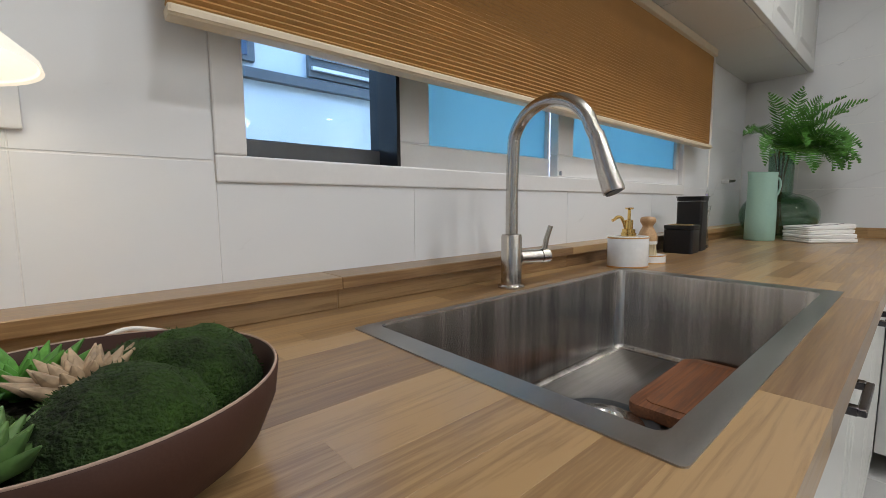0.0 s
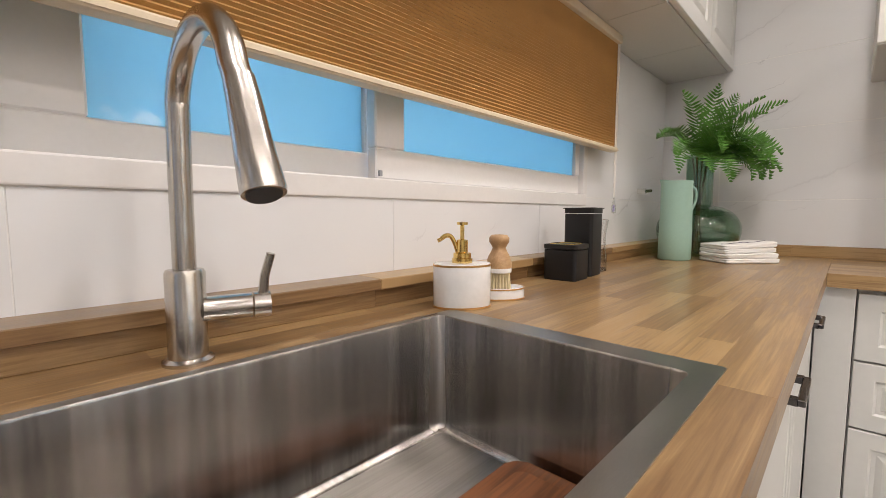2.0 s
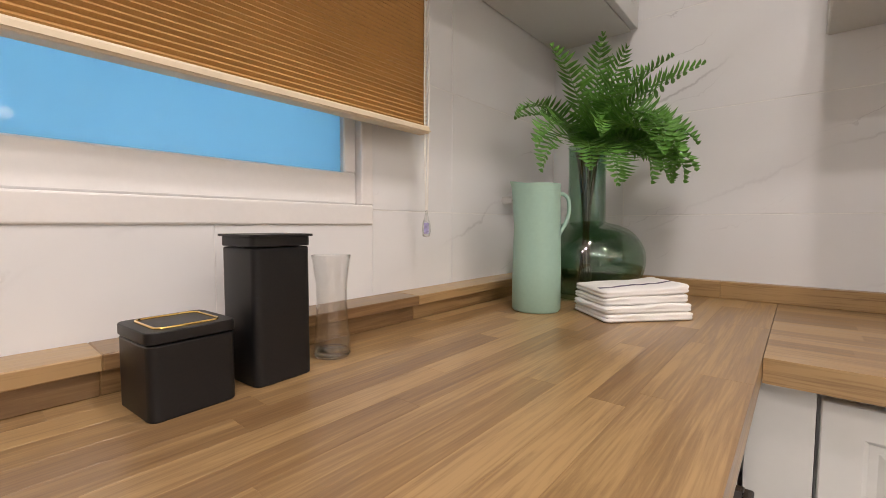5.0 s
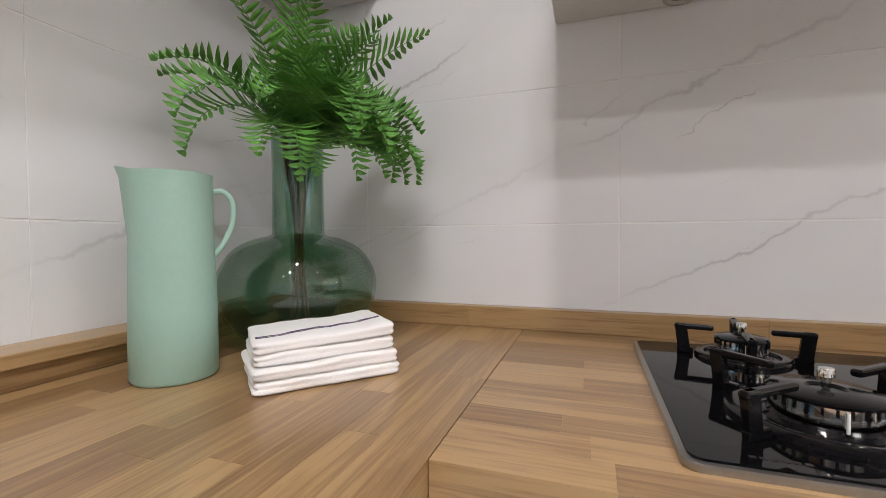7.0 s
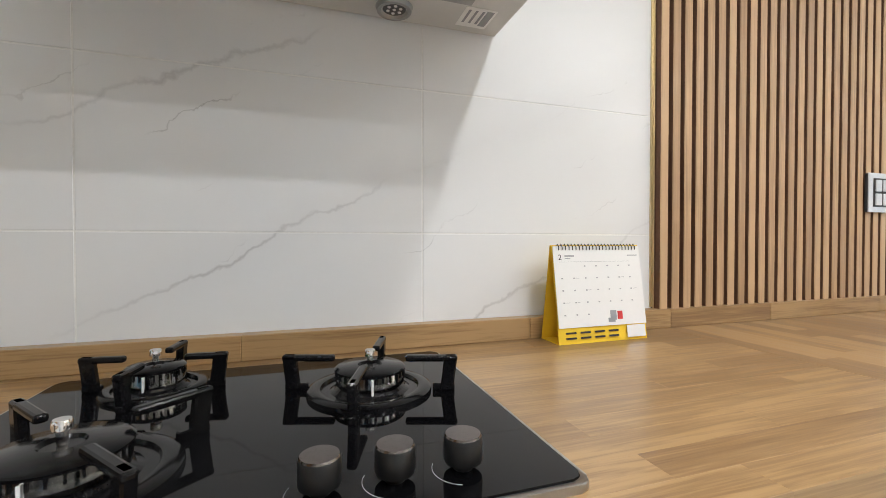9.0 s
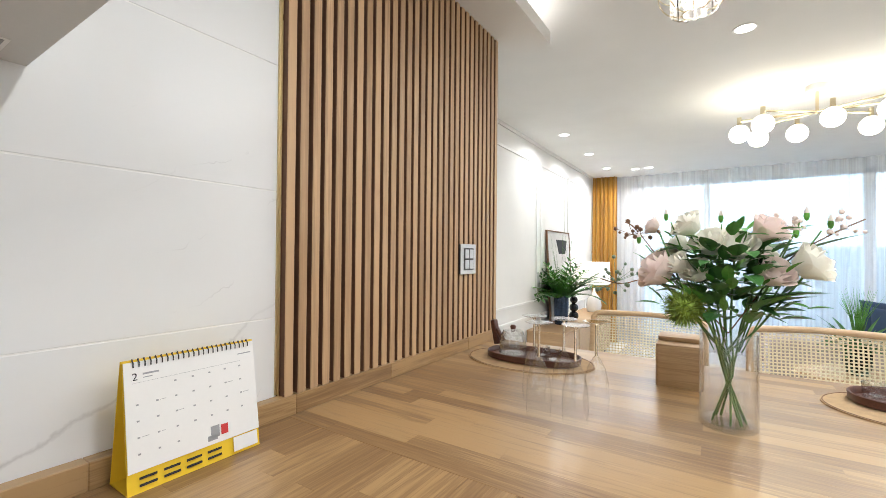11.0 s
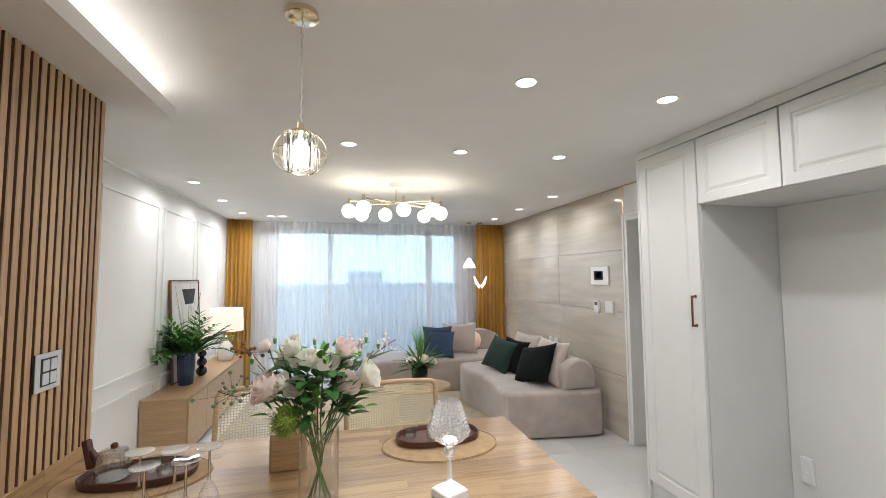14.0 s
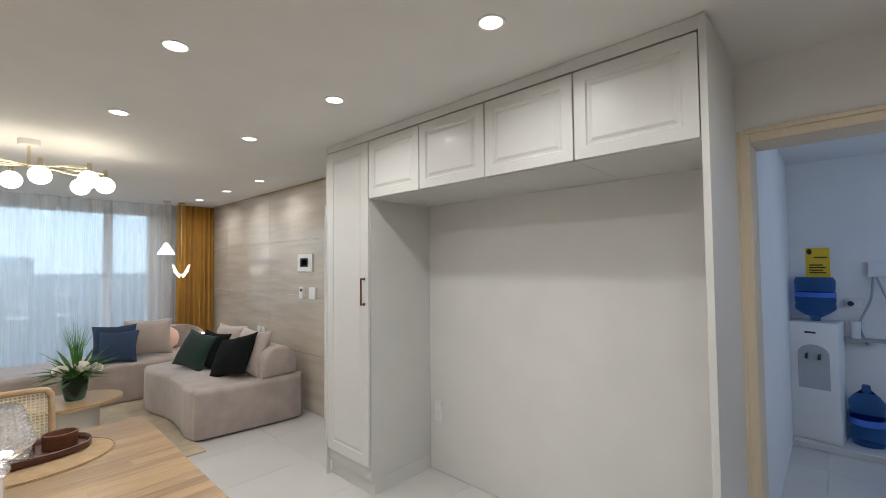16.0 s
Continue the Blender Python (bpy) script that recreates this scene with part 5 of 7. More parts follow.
for k in range(6):
    box(bm, HX0 + .020, HYB - .10 + k * .008, .0106, HX0 + .0245, HYB - .0945 + k * .008, .0108)
part("marking", bm, KNOB_SIDE, hob, "pale maker's mark")


def burner(cx, cy, r, arms):
    bm = B()
    z = .0105
    lathe(bm, [(r * 1.80, z), (r * 1.79, z + .005), (r * 1.66, z + .0085), (r * 1.42, z + .007), (r * 1.38, z + .003), (r * 1.1, z + .003)], 48, (cx, cy, 0))
    bn = part("drip_ring", bm, CAST_IRON, hob, smooth=50)
    bn.matrix_local = Matrix.Translation((0, 0, z * .04)) @ Matrix.Diagonal((1, 1, .96, 1))
    bm = B()
    lathe(bm, [(r * .90, z + .012), (r * .985, z + .012), (r * .985, z + .0295), (r * .9, z + .0295)], 48, (cx, cy, 0))
    part("flame_ring", bm, CHROME, bn, "bright slotted burner ring", 35)
    bm = B()
    lathe(bm, [(r * 1.15, z + .003), (r * 1.02, z + .006), (r * .9, z + .0118), (r * .9, z + .024)], 48, (cx, cy, 0))
    n = 28
    for i in range(n):
        a = 2 * math.pi * i / n
        box(bm, -.0011, -.0012, 0, .0011, .0008, .0075, 0, 1, Matrix.Translation((cx + r * .9855 * math.cos(a), cy + r * .9855 * math.sin(a), z + .0218)) @ Matrix.Rotation(a + math.pi / 2, 4, "Z"))
    part("slot_ring", bm, CAST_IRON, bn)
    bm = B()
    tube(bm, [(cx - r * 1.02, cy + .004, z + .008), (cx - r * 1.02, cy + .004, z + .028)], .0015, 8)
    part("igniter", bm, CERAMIC, bn, "white ceramic igniter pin", 60)
    bm = B()
    lathe(bm, [(r * 1.02, z + .0300), (r * 1.03, z + .033), (r * .95, z + .0355), (r * .35, z + .0375), (r * .30, z + .035), (.008, z + .035), (0, z + .035)], 48, (cx, cy, 0))
    part("cap", bm, CAST_IRON, bn, smooth=40)
    bm = B()
    lathe(bm, [(.004, z + .036), (.0045, z + .048), (.0074, z + .049), (.0074, z + .056), (.0065, z + .058), (0, z + .058)], 20, (cx, cy, 0))
    part("sensor", bm, CHROME, bn, "chrome centre sensor", 40)
    R = r * 2.48
    for k in range(4):
        bm = B()
        a = radians(arms + 90 * k)
        m = Matrix.Translation((cx, cy, 0)) @ Matrix.Rotation(a, 4, "Z")
        box(bm, R - .014, -.0055, z, R + .004, .0055, z + .050, .002, 1, m)
        for v in bm.verts:                                  # the foot tapers inwards
            v.co += (m.to_3x3() @ Vector((-.006, 0, 0))) * max(0, 1 - (v.co.z - z) / .05)
        box(bm, R * .42, -.006, z + .041, R + .004, .0055, z + .050, .003, 2, m)
        box(bm, R * .74, -.0045, z, R, .0045, z + .010, .0015, 1, m)
        part("pan_support", bm, CAST_IRON, bn, "black pan support")


burner(.138, .142, .036, -8)
burner(-.106, .138, .049, 40)
burner(.045, -.140, .047, -18)
KX = -.184
for ky in (-.066, -.128, -.190):
    bm = B()
    lathe(bm, [(.010, .0106), (.010, .018), (.0195, .020), (.0202, .024), (.0198, .047), (.0184, .049)], 36, (0, 0, 0))
    kb = part("knob", bm, KNOB_SIDE, hob, "dark ribbed control knob", 40)
    kb.matrix_local = Matrix.Translation((KX, ky, .0023)) @ Matrix.Diagonal((.88, .88, .78, 1))
    bm = B()
    lathe(bm, [(.0190, .0488), (.018, .051), (0, .0513)], 36, (0, 0, 0))
    part("knob_top", bm, KNOB_TOP, kb, smooth=40)
    bm = B()
    tube(bm, [(KX + .028 * math.cos(t), ky + .028 * math.sin(t), .0106) for t in [radians(60 + 9 * i) for i in range(12)]], .0004, 4)
    part("flame_mark", bm, GREY_PRINT, hob)

# ---- desk calendar ----
cal = thing("desk_calendar", "yellow desk calendar open at a white month page", "calendar", (-.103, -1.580, ZC), -90)
# local x runs along the wall, local -y faces the kitchen
wid, dep, hgt = .228, .068, .208
bm = B()
for a, b in (((0, 0), (dep / 2 - .002, hgt)), ((dep, 0), (dep / 2 + .002, hgt))):
    vs = []
    for x in (-wid / 2, wid / 2):
        for off in (0, .0016):
            vs.append((bm.verts.new((x, a[0] + off, 0)), bm.verts.new((x, b[0] + off, hgt))))
    (a0, a1), (b0, b1), (c0, c1), (d0, d1) = vs
    for f in ((a0, a1, c1, c0), (b0, d0, d1, b1), (a0, b0, b1, a1), (c0, c1, d1, d0), (a1, b1, d1, c1), (a0, c0, d0, b0)):
        bm.faces.new(f)
box(bm, -wid / 2, 0, 0, wid / 2, dep, .0015)
part("stand", bm, YELLOW, cal)
lean = Matrix.Translation((0, -.0015, 0)) @ Matrix.Rotation(-math.atan2(dep / 2 - .002, hgt), 4, "X")
bm = B()
box(bm, -wid / 2 + .001, -.0022, .034, wid / 2 - .001, -.0004, .208)
page = part("page", bm, WHITE_CARD, cal, "white month page")
page.matrix_local = lean
bm = B()
for k in range(24):
    x = -wid / 2 + .014 + k * (wid - .028) / 23
    tube(bm, [(x, -.004, .199), (x, -.005, .206), (x, -.001, .2125), (x, .004, .208)], .0011, 5)
wires = part("wire_binding", bm, PLASTIC_DARK, cal, "dark wire binding")
wires.matrix_local = lean
bm = B()
rnd = random.Random(5)
for r in range(5):
    for c in range(7):
        x, z = -wid / 2 + .016 + c * .0295, .163 - r * .026
        if (r, c) in ((0, 0), (0, 1), (4, 4), (4, 5), (4, 6), (4, 3)):
            continue
        box(bm, x, -.0026, z, x + .0038, -.0023, z + .0026)
        if rnd.random() < .2:
            box(bm, x + .006, -.0026, z + .001, x + .006 + rnd.uniform(.006, .014), -.0023, z + .0018)
box(bm, -wid / 2 + .012, -.0026, .1735, wid / 2 - .03, -.0023, .1739)
box(bm, -wid / 2 + .028, -.0026, .185, -wid / 2 + .052, -.0023, .188)
box(bm, -wid / 2 + .028, -.0026, .180, -wid / 2 + .042, -.0023, .1815)
box(bm, wid / 2 - .035, -.0026, .186, wid / 2 - .008, -.0023, .188)
ink = part("print", bm, GREY_PRINT, page)
bm = B()
box(bm, .018, -.0026, .045, .034, -.0023, .066)
box(bm, .012, -.0026, .041, .030, -.0023, .050)
part("picture_print", bm, GREY_PRINT, page)
bm = B()
box(bm, .037, -.0028, .046, .050, -.0024, .064)
part("picture_print", bm, RED, page)
cv = bpy.data.curves.new("month_number", "FONT")
cv.body, cv.size, cv.extrude = "2", .017, .0001
two = new("month_number", cv)
two.data.materials.append(INK)
two.parent = page
two.matrix_local = pose(-wid / 2 + .012, -.0026, .178, 90, 0, 0)
bm = B()
for k in range(8):
    box(bm, -wid / 2 + .016 + (k % 4) * .036, -.0022, .010 + (k // 4) * .011, -wid / 2 + .016 + (k % 4) * .036 + .026, -.0018, .014 + (k // 4) * .011)
fp = part("foot_print", bm, INK, cal)
fp.matrix_local = lean
bm = B()
box(bm, wid / 2 - .055, -.0024, .006, wid / 2 - .006, -.0018, .032)
fl = part("foot_label", bm, WHITE_CARD, cal)
fl.matrix_local = lean

# switch on the slats
sw = thing("light_switch", "grey framed four-gang light switch on the slats", "switch", (-.0275, -2.653, 1.247), -90)
bm = B()
box(bm, -.059, -.0085, -.059, .059, 0, .059, .002, 1)
part("back_box", bm, PLASTIC_DARK, sw, "black rear housing")
bm = B()
box(bm, -.06, -.012, -.06, .06, -.0087, .06, .0012, 1)
part("plate", bm, surface("silver switch plate", (.66, .68, .70), .3, .2), sw)
bm = B()
box(bm, -.038, -.0135, -.044, .038, -.0119, .044)
part("recess", bm, PLASTIC_DARK, sw)
for a in (-1, 1):
    for b in (-1, 1):
        bm = B()
        box(bm, a * .018 - .015, -.017, b * .021 - .018, a * .018 + .015, -.0136, b * .021 + .018, .002, 1)
        part("rocker", bm, surface("pale rocker", (.62, .65, .68), .3) if (a, b) == (-1, -1) else bpy.data.materials["pale rocker"], sw)

# ---- dining things ----
def placemat(at):
    bm = B()
    prism(bm, oval(0, 0, .232, .172, 64), 0, .0035, .001, 1)
    m = solid("placemat", bm, PLATE, "oval woven straw placemat with stitched edge", "placemat", 35, at=at, group="placemats")
    bm = B()
    tube(bm, [(x, y, .0036) for x, y in oval(0, 0, .228, .168, 64)], .0014, 5, True)
    part("edge_cord", bm, TWIG, m)


def tray(at, turn, rx=.172, ry=.10):
    bm = B()
    n = 64
    def ring(s, z, sign=1):
        return [bm.verts.new((math.copysign(abs(math.cos(t)) ** .8, math.cos(t)) * (rx - s), math.copysign(abs(math.sin(t)) ** .8, math.sin(t)) * (ry - s), z)) for t in [2 * math.pi * i / n for i in range(n)]]
    rs = [ring(.012, 0), ring(.002, .004), ring(0, .024), ring(.003, .026), ring(.006, .024), ring(.010, .007)]
    for a, b in zip(rs, rs[1:]):
        for i in range(n):
            bm.faces.new((a[i], a[(i + 1) % n], b[(i + 1) % n], b[i]))
    bm.faces.new(rs[0][::-1])
    bm.faces.new(rs[-1])
    return solid("serving_tray", bm, TRAY_WOOD, "oval dark-stained wooden serving tray", "tray", 45, at=at, turn=turn, group="serving trays")


placemat((-.298, -2.655, ZC))
placemat((-1.345, -2.695, ZC))
tray((-.312, -2.655, ZC + .0036), 0)
tray((-1.347, -2.745, ZC + .0036), 4)
TRZ = ZC + .0108

pot = thing("glass_teapot", "clear glass teapot with dark wooden handle on the tray", "teapot", (-.235, -2.652, TRZ), 160)
bm = B()
lathe(bm, [(0, 0), (.045, 0), (.052, .006), (.05, .04), (.044, .075), (.038, .088), (.036, .088), (.042, .074), (.048, .04), (.049, .008), (0, .004)], 40)
part("body", bm, THIN_TEA, pot, smooth=50)
bm = B()
lathe(bm, [(.039, .087), (.037, .092), (.012, .096), (.008, .098)], 32)
lid = part("lid", bm, THIN_TEA, pot, smooth=40)
bm = B()
lathe(bm, [(0, .096), (.009, .097), (.011, .106), (.008, .112), (0, .113)], 20)
part("lid_knob", bm, TRAY_WOOD, lid, "dark wooden knob", 50)
bm = B()
tube(bm, [(-.05, 0, .045), (-.085, 0, .085)], .009, 12)
box(bm, -.012, -.011, -.045, .012, .011, .05, .005, 2, Matrix.Translation((-.092, 0, .07)) @ Matrix.Rotation(-.25, 4, "Y"))
part("handle", bm, TRAY_WOOD, pot, "dark wooden side handle", 50)
bm = B()
lathe(bm, [(0, 0), (.024, 0), (.026, .004), (.029, .04), (.0275, .04), (.0245, .006), (0, .004)], 28)
cup = solid("tea_cup", bm, THIN_TEA, "small clear glass tea cup on the tray", "cup", 50, at=(-.335, -2.69, TRZ), group="glass tea cups")
copy_thing(cup, pose(-1.235, -2.765, TRZ))
copy_thing(cup, pose(-.39, -2.65, TRZ))
bm = B()
lathe(bm, [(0, 0), (.034, 0), (.040, .02), (.036, .055), (.020, .085), (.016, .11), (.022, .125), (.0205, .125), (.0145, .11), (.0185, .084), (.034, .054), (.038, .02), (0, .004)], 36)
solid("glass_carafe", bm, THIN_TEA, "small clear glass carafe on the tray", "carafe", 50, at=(-1.33, -2.70, TRZ))
bm = B()
prof = [(0, 0), (.046, 0), (.048, .004), (.048, .048), (.044, .05), (.041, .046), (.041, .008), (0, .008)]
lathe(bm, prof, 40, squash=(1, .8))
solid("wooden_bowl", bm, WALNUT, "small oval walnut bowl on the tray", "bowl", 45, at=(-1.435, -2.76, TRZ))

# flutes standing upside down
flute = thing("champagne_flute", "clear champagne flute standing upside down", "wine glass", (-.467, -2.262, ZC), 0, "upturned flutes")
flute.scale = (.86, .86, .94)
bm = B()
lathe(bm, [(.034, 0), (.0355, .04), (.033, .085), (.024, .12), (.010, .145), (.0045, .15)], 36)
part("bowl", bm, THIN, flute, smooth=60)
bm = B()
lathe(bm, [(.0045, .15), (.0036, .165), (.0034, .225), (.006, .233)], 16)
part("stem", bm, CLEAR, flute, smooth=60)
bm = B()
lathe(bm, [(.006, .233), (.034, .237), (.038, .2385), (.0375, .240), (.006, .2385), (0, .2385)], 36)
part("foot", bm, THIN, flute, smooth=40)
for fx, fy in ((-.516, -2.165), (-.549, -2.256), (-.601, -2.175), (-.630, -2.255)):
    copy_thing(flute, pose(fx, fy, ZC))

block = thing("wooden_canister", "pale leather-wrapped wooden box with cut corner", "box", (-.783, -2.665, ZC), 2)
bm = B()
prism(bm, round_rect(-.062, -.075, .062, .075, .012, 4), 0, .125, .002, 2)
part("body", bm, OAK_LIGHT, block, smooth=35)
bm = B()
prism(bm, round_rect(-.060, -.073, .060, .02, .011, 4), .126, .140, .003, 2)
part("lid", bm, OAK_LIGHT, block, smooth=35)

# crystal table lamp
xl = thing("crystal_lamp", "faceted clear crystal table lamp, switched on", "table lamp", (-1.284, -2.290, ZC), 25)
bm = B()
prism(bm, round_rect(-.041, -.041, .041, .041, .004, 2), 0, .026, .003, 1)
part("base", bm, CERAMIC, xl, "white square base")
bm = B()
prism(bm, round_rect(-.034, -.034, .034, .034, .004, 2), .0265, .029)
part("light_plate", bm, CRYSTAL_ON, xl, "glowing plate on the base")
bm = B()
lathe(bm, [(0, .029), (.013, .029), (.0095, .036), (.0085, .112), (.011, .117), (.0, .118)], 8)
part("stem", bm, CRYSTAL_SHADE, xl, "clear faceted stem").visible_shadow = False
bm = B()
bmesh.ops.create_icosphere(bm, subdivisions=2, radius=.0185, matrix=Matrix.Translation((0, 0, .136)))
part("knop", bm, CRYSTAL_SHADE, xl, "clear cut ball").visible_shadow = False
bm = B()
n, rows = 26, 9
prof = [(.012, .154), (.030, .163), (.050, .178)] + [(.062 - .027 * k / rows, .192 + .090 * k / rows) for k in range(rows + 1)] + [(.030, .287)]
rings = [[bm.verts.new((r * math.cos(2 * math.pi * i / n), r * math.sin(2 * math.pi * i / n), z)) for i in range(n)] for k, (r, z) in enumerate(prof)]
for k, (a, b) in enumerate(zip(rings, rings[1:])):
    for i in range(n):
        # each cell is a low four-sided stud
        quad = (a[i], a[(i + 1) % n], b[(i + 1) % n], b[i])
        mid = sum((v.co for v in quad), Vector()) / 4
        out = Vector((mid.x, mid.y, 0)).normalized()
        top_ = bm.verts.new(mid + out * .0042)
        for v, w in zip(quad, quad[1:] + quad[:1]):
            bm.faces.new((v, w, top_))
bm.faces.new(rings[-1])
bm.faces.new(rings[0][::-1])
shade = part("shade", bm, CRYSTAL_SHADE, xl, "diamond-cut crystal shade")
shade.visible_shadow = False
bm = B()
lathe(bm, [(0, .166), (.020, .167), (.022, .171), (.018, .175), (0, .176)], 16)
part("lamp_core", bm, CRYSTAL_ON, xl, "glowing core", 60)

# ---- bouquet ----
fv = thing("flower_vase", "tall clear glass cylinder vase with green stems", "vase", (-.900, -2.350, ZC))
bm = B()
lathe(bm, [(0, 0), (.056, 0), (.058, .003), (.058, .215), (.0555, .215), (.0555, .012), (0, .010)], 48)
part("cylinder", bm, THIN, fv, smooth=40)
bouquet = thing("bouquet", "mixed bouquet of cream roses, blush blooms and leaves", "flowers", (-.900, -2.350, ZC + .012))


def rose(bm, c, r, face, seed):
    """Overlapping cupped petals round an axis."""
    rnd = random.Random(seed)
    ax = Vector(face).normalized()
    u = ax.orthogonal().normalized()
    v = ax.cross(u)
    for ringi, (n, rr, op) in enumerate(((3, .38, .15), (5, .62, .45), (6, .86, .8), (7, 1.0, 1.15))):
        for i in range(n):
            a = 2 * math.pi * (i + .37 * ringi) / n + rnd.uniform(-.15, .15)
            grid = []
            for p in range(5):
                t = p / 4
                for q in range(5):
                    s = (q / 4 - .5) * (1.5 if ringi else 2.0) * (1 - .35 * t * t)
                    bend = op * t
                    rad = r * rr * (.25 + .75 * math.sin(min(1.45, .4 + 1.1 * t))) * (1 + .16 * bend * t)
                    hgt = r * (-.75 + 1.5 * t - .45 * op * t * t)
                    d = u * math.cos(a + s) + v * math.sin(a + s)
                    grid.append(bm.verts.new(Vector(c) + d * rad + ax * (hgt - .10 * r * (2 * (q / 4 - .5)) ** 2 * t)))
            for p in range(4):
                for q in range(4):
                    k = p * 5 + q
                    bm.faces.new((grid[k], grid[k + 1], grid[k + 6], grid[k + 5]))
    return bm


def leaf(bm, base, tip, w, curl=.15):
    a, b = Vector(base), Vector(tip)
    d = b - a
    s = d.cross(Vector((0, 0, 1)))
    s = s.normalized() if s.length > 1e-5 else Vector((1, 0, 0))
    up = s.cross(d).normalized()
    n = 6
    L, C, R = [], [], []
    for i in range(n + 1):
        t = i / n
        p = a + d * t - up * d.length * curl * t * t
        ww = w * math.sin(math.pi * (.06 + .94 * t) ** .8) if i < n else 0
        C.append(bm.verts.new(p))
        L.append(bm.verts.new(p + s * ww + up * ww * .3))
        R.append(bm.verts.new(p - s * ww + up * ww * .3))
    for i in range(n):
        bm.faces.new((L[i], C[i], C[i + 1], L[i + 1]))
        bm.faces.new((C[i], R[i], R[i + 1], C[i + 1]))


BLOOMS = [((.147, .055, .345), .040, 1), ((.100, .070, .360), .024, 0), ((.063, .075, .345), .026, 0), ((.083, .030, .452), .030, 0), ((.040, .040, .412), .032, 0), ((-.011, .045, .405), .036, 0),
          ((-.075, .020, .438), .032, 1), ((-.080, .065, .347), .032, 1), ((-.145, .040, .365), .036, 0), ((.160, .000, .452), .020, 1), ((.02, -.07, .40), .030, 0), ((-.07, -.08, .38), .03, 0), ((.110, -.06, .40), .03, 0)]
rnd = random.Random(12)
for c, r, pink in BLOOMS:
    bm = B()
    rose(bm, c, r * 1.12, (c[0] * 2.5, c[1] * 2 + .06, .22), rnd.randint(0, 999))
    part("bloom", bm, PETAL_PINK if pink else PETAL, bouquet, smooth=60)
    bm = B()
    a = rnd.uniform(0, 6.28)
    tube(bm, smooth_line([(.035 * math.cos(a), .035 * math.sin(a), .0), (-.012 * math.cos(a), -.012 * math.sin(a), .13), (c[0] * .35, c[1] * .35, .215), (c[0] * .9, c[1] * .9, c[2] - r * .7)], 5), .0022, 6)
    part("stem", bm, STEM, bouquet)
bm = B()
for i in range(170):
    a = rnd.uniform(0, 6.28)
    r0, z0 = rnd.uniform(.02, .115), rnd.uniform(.235, .40)
    ln = rnd.uniform(.035, .065)
    p = Vector((r0 * math.cos(a), r0 * math.sin(a), z0))
    leaf(bm, p, p + Vector((math.cos(a), math.sin(a), rnd.uniform(-.25, 1.0))).normalized() * ln, rnd.uniform(.012, .021))
part("foliage", bm, LEAF_DARK, bouquet)
bm = B()
for i in range(90):
    a = rnd.uniform(0, 6.28)
    r0, z0 = rnd.uniform(.03, .15), rnd.uniform(.25, .44)
    ln = rnd.uniform(.03, .055)
    p = Vector((r0 * math.cos(a), r0 * math.sin(a), z0))
    leaf(bm, p, p + Vector((math.cos(a), math.sin(a), rnd.uniform(-.1, 1.4))).normalized() * ln, rnd.uniform(.007, .013))
part("foliage", bm, LEAF, bouquet, "fresh green small leaves")
# rose buds on tall stems
for c in ((-.170, .035, .443), (-.135, .02, .462), (-.115, .045, .425), (.125, .03, .470), (.015, .03, .462), (.185, .03, .415)):
    bm = B()
    tube(bm, smooth_line([(c[0] * .15, c[1] * .15, .16), (c[0] * .5, c[1] * .5, .30), (c[0] * .92, c[1] * .92, c[2] - .012)], 5), .0016, 6)
    part("stem", bm, STEM, bouquet)
    bm = B()
    lathe(bm, [(0, -.010), (.0035, -.007), (.0055, 0), (.0045, .008), (.0015, .015), (0, .016)], 10, c)
    bud = part("bud", bm, LEAF, bouquet, "closed green bud", 50)
    bm = B()
    lathe(bm, [(.0048, .004), (.0044, .011), (.0015, .0195), (0, .020)], 10, c)
    part("bud_tip", bm, PETAL_PINK, bud, smooth=50)
for p0, p1 in (((-.05, 0, .26), (-.14, .06, .315)), ((-.06, .02, .28), (-.17, .02, .32)), ((.08, .03, .29), (.16, .06, .325)), ((-.08, .0, .36), (-.215, .0, .445)), ((.1, 0, .3), (.19, .0, .40))):
    bm = B()
    leaf(bm, p0, p1, .020)
    part("large_leaf", bm, LEAF_DARK, bouquet)
bm = B()
for pts in ([(0, 0, .2), (.12, .0, .34), (.19, .03, .44), (.215, .04, .46)], [(0, 0, .2), (-.10, 0, .36), (-.17, .0, .42), (-.23, -.01, .455)], [(.02, 0, .2), (.15, -.02, .31), (.24, -.05, .30), (.30, -.08, .31)]):
    tube(bm, smooth_line(pts, 6), .0016, 5)
part("twigs", bm, TWIG, bouquet)
for base, n, sp_r, m in (((.21, -.01, .44), 12, .03, TWIG), ((-.20, -.005, .445), 10, .025, PETAL_PINK), ((.26, -.06, .31), 22, .045, BERRY), ((-.115, .0, .45), 12, .022, PETAL_PINK)):
    bm = B()
    for k in range(n):
        p = Vector(base) + Vector((rnd.gauss(0, sp_r), rnd.gauss(0, sp_r * .6), rnd.gauss(0, sp_r * .5)))
        bmesh.ops.create_icosphere(bm, subdivisions=1, radius=rnd.uniform(.004, .007), matrix=Matrix.Translation(p))
        tube(bm, [p, Vector(base) * .98], .0007, 4)
    part("berry_sprig", bm, m, bouquet, smooth=60)
bm = B()
gb = Vector((.082, .105, .262))
bmesh.ops.create_icosphere(bm, subdivisions=2, radius=.030, matrix=Matrix.Translation(gb))
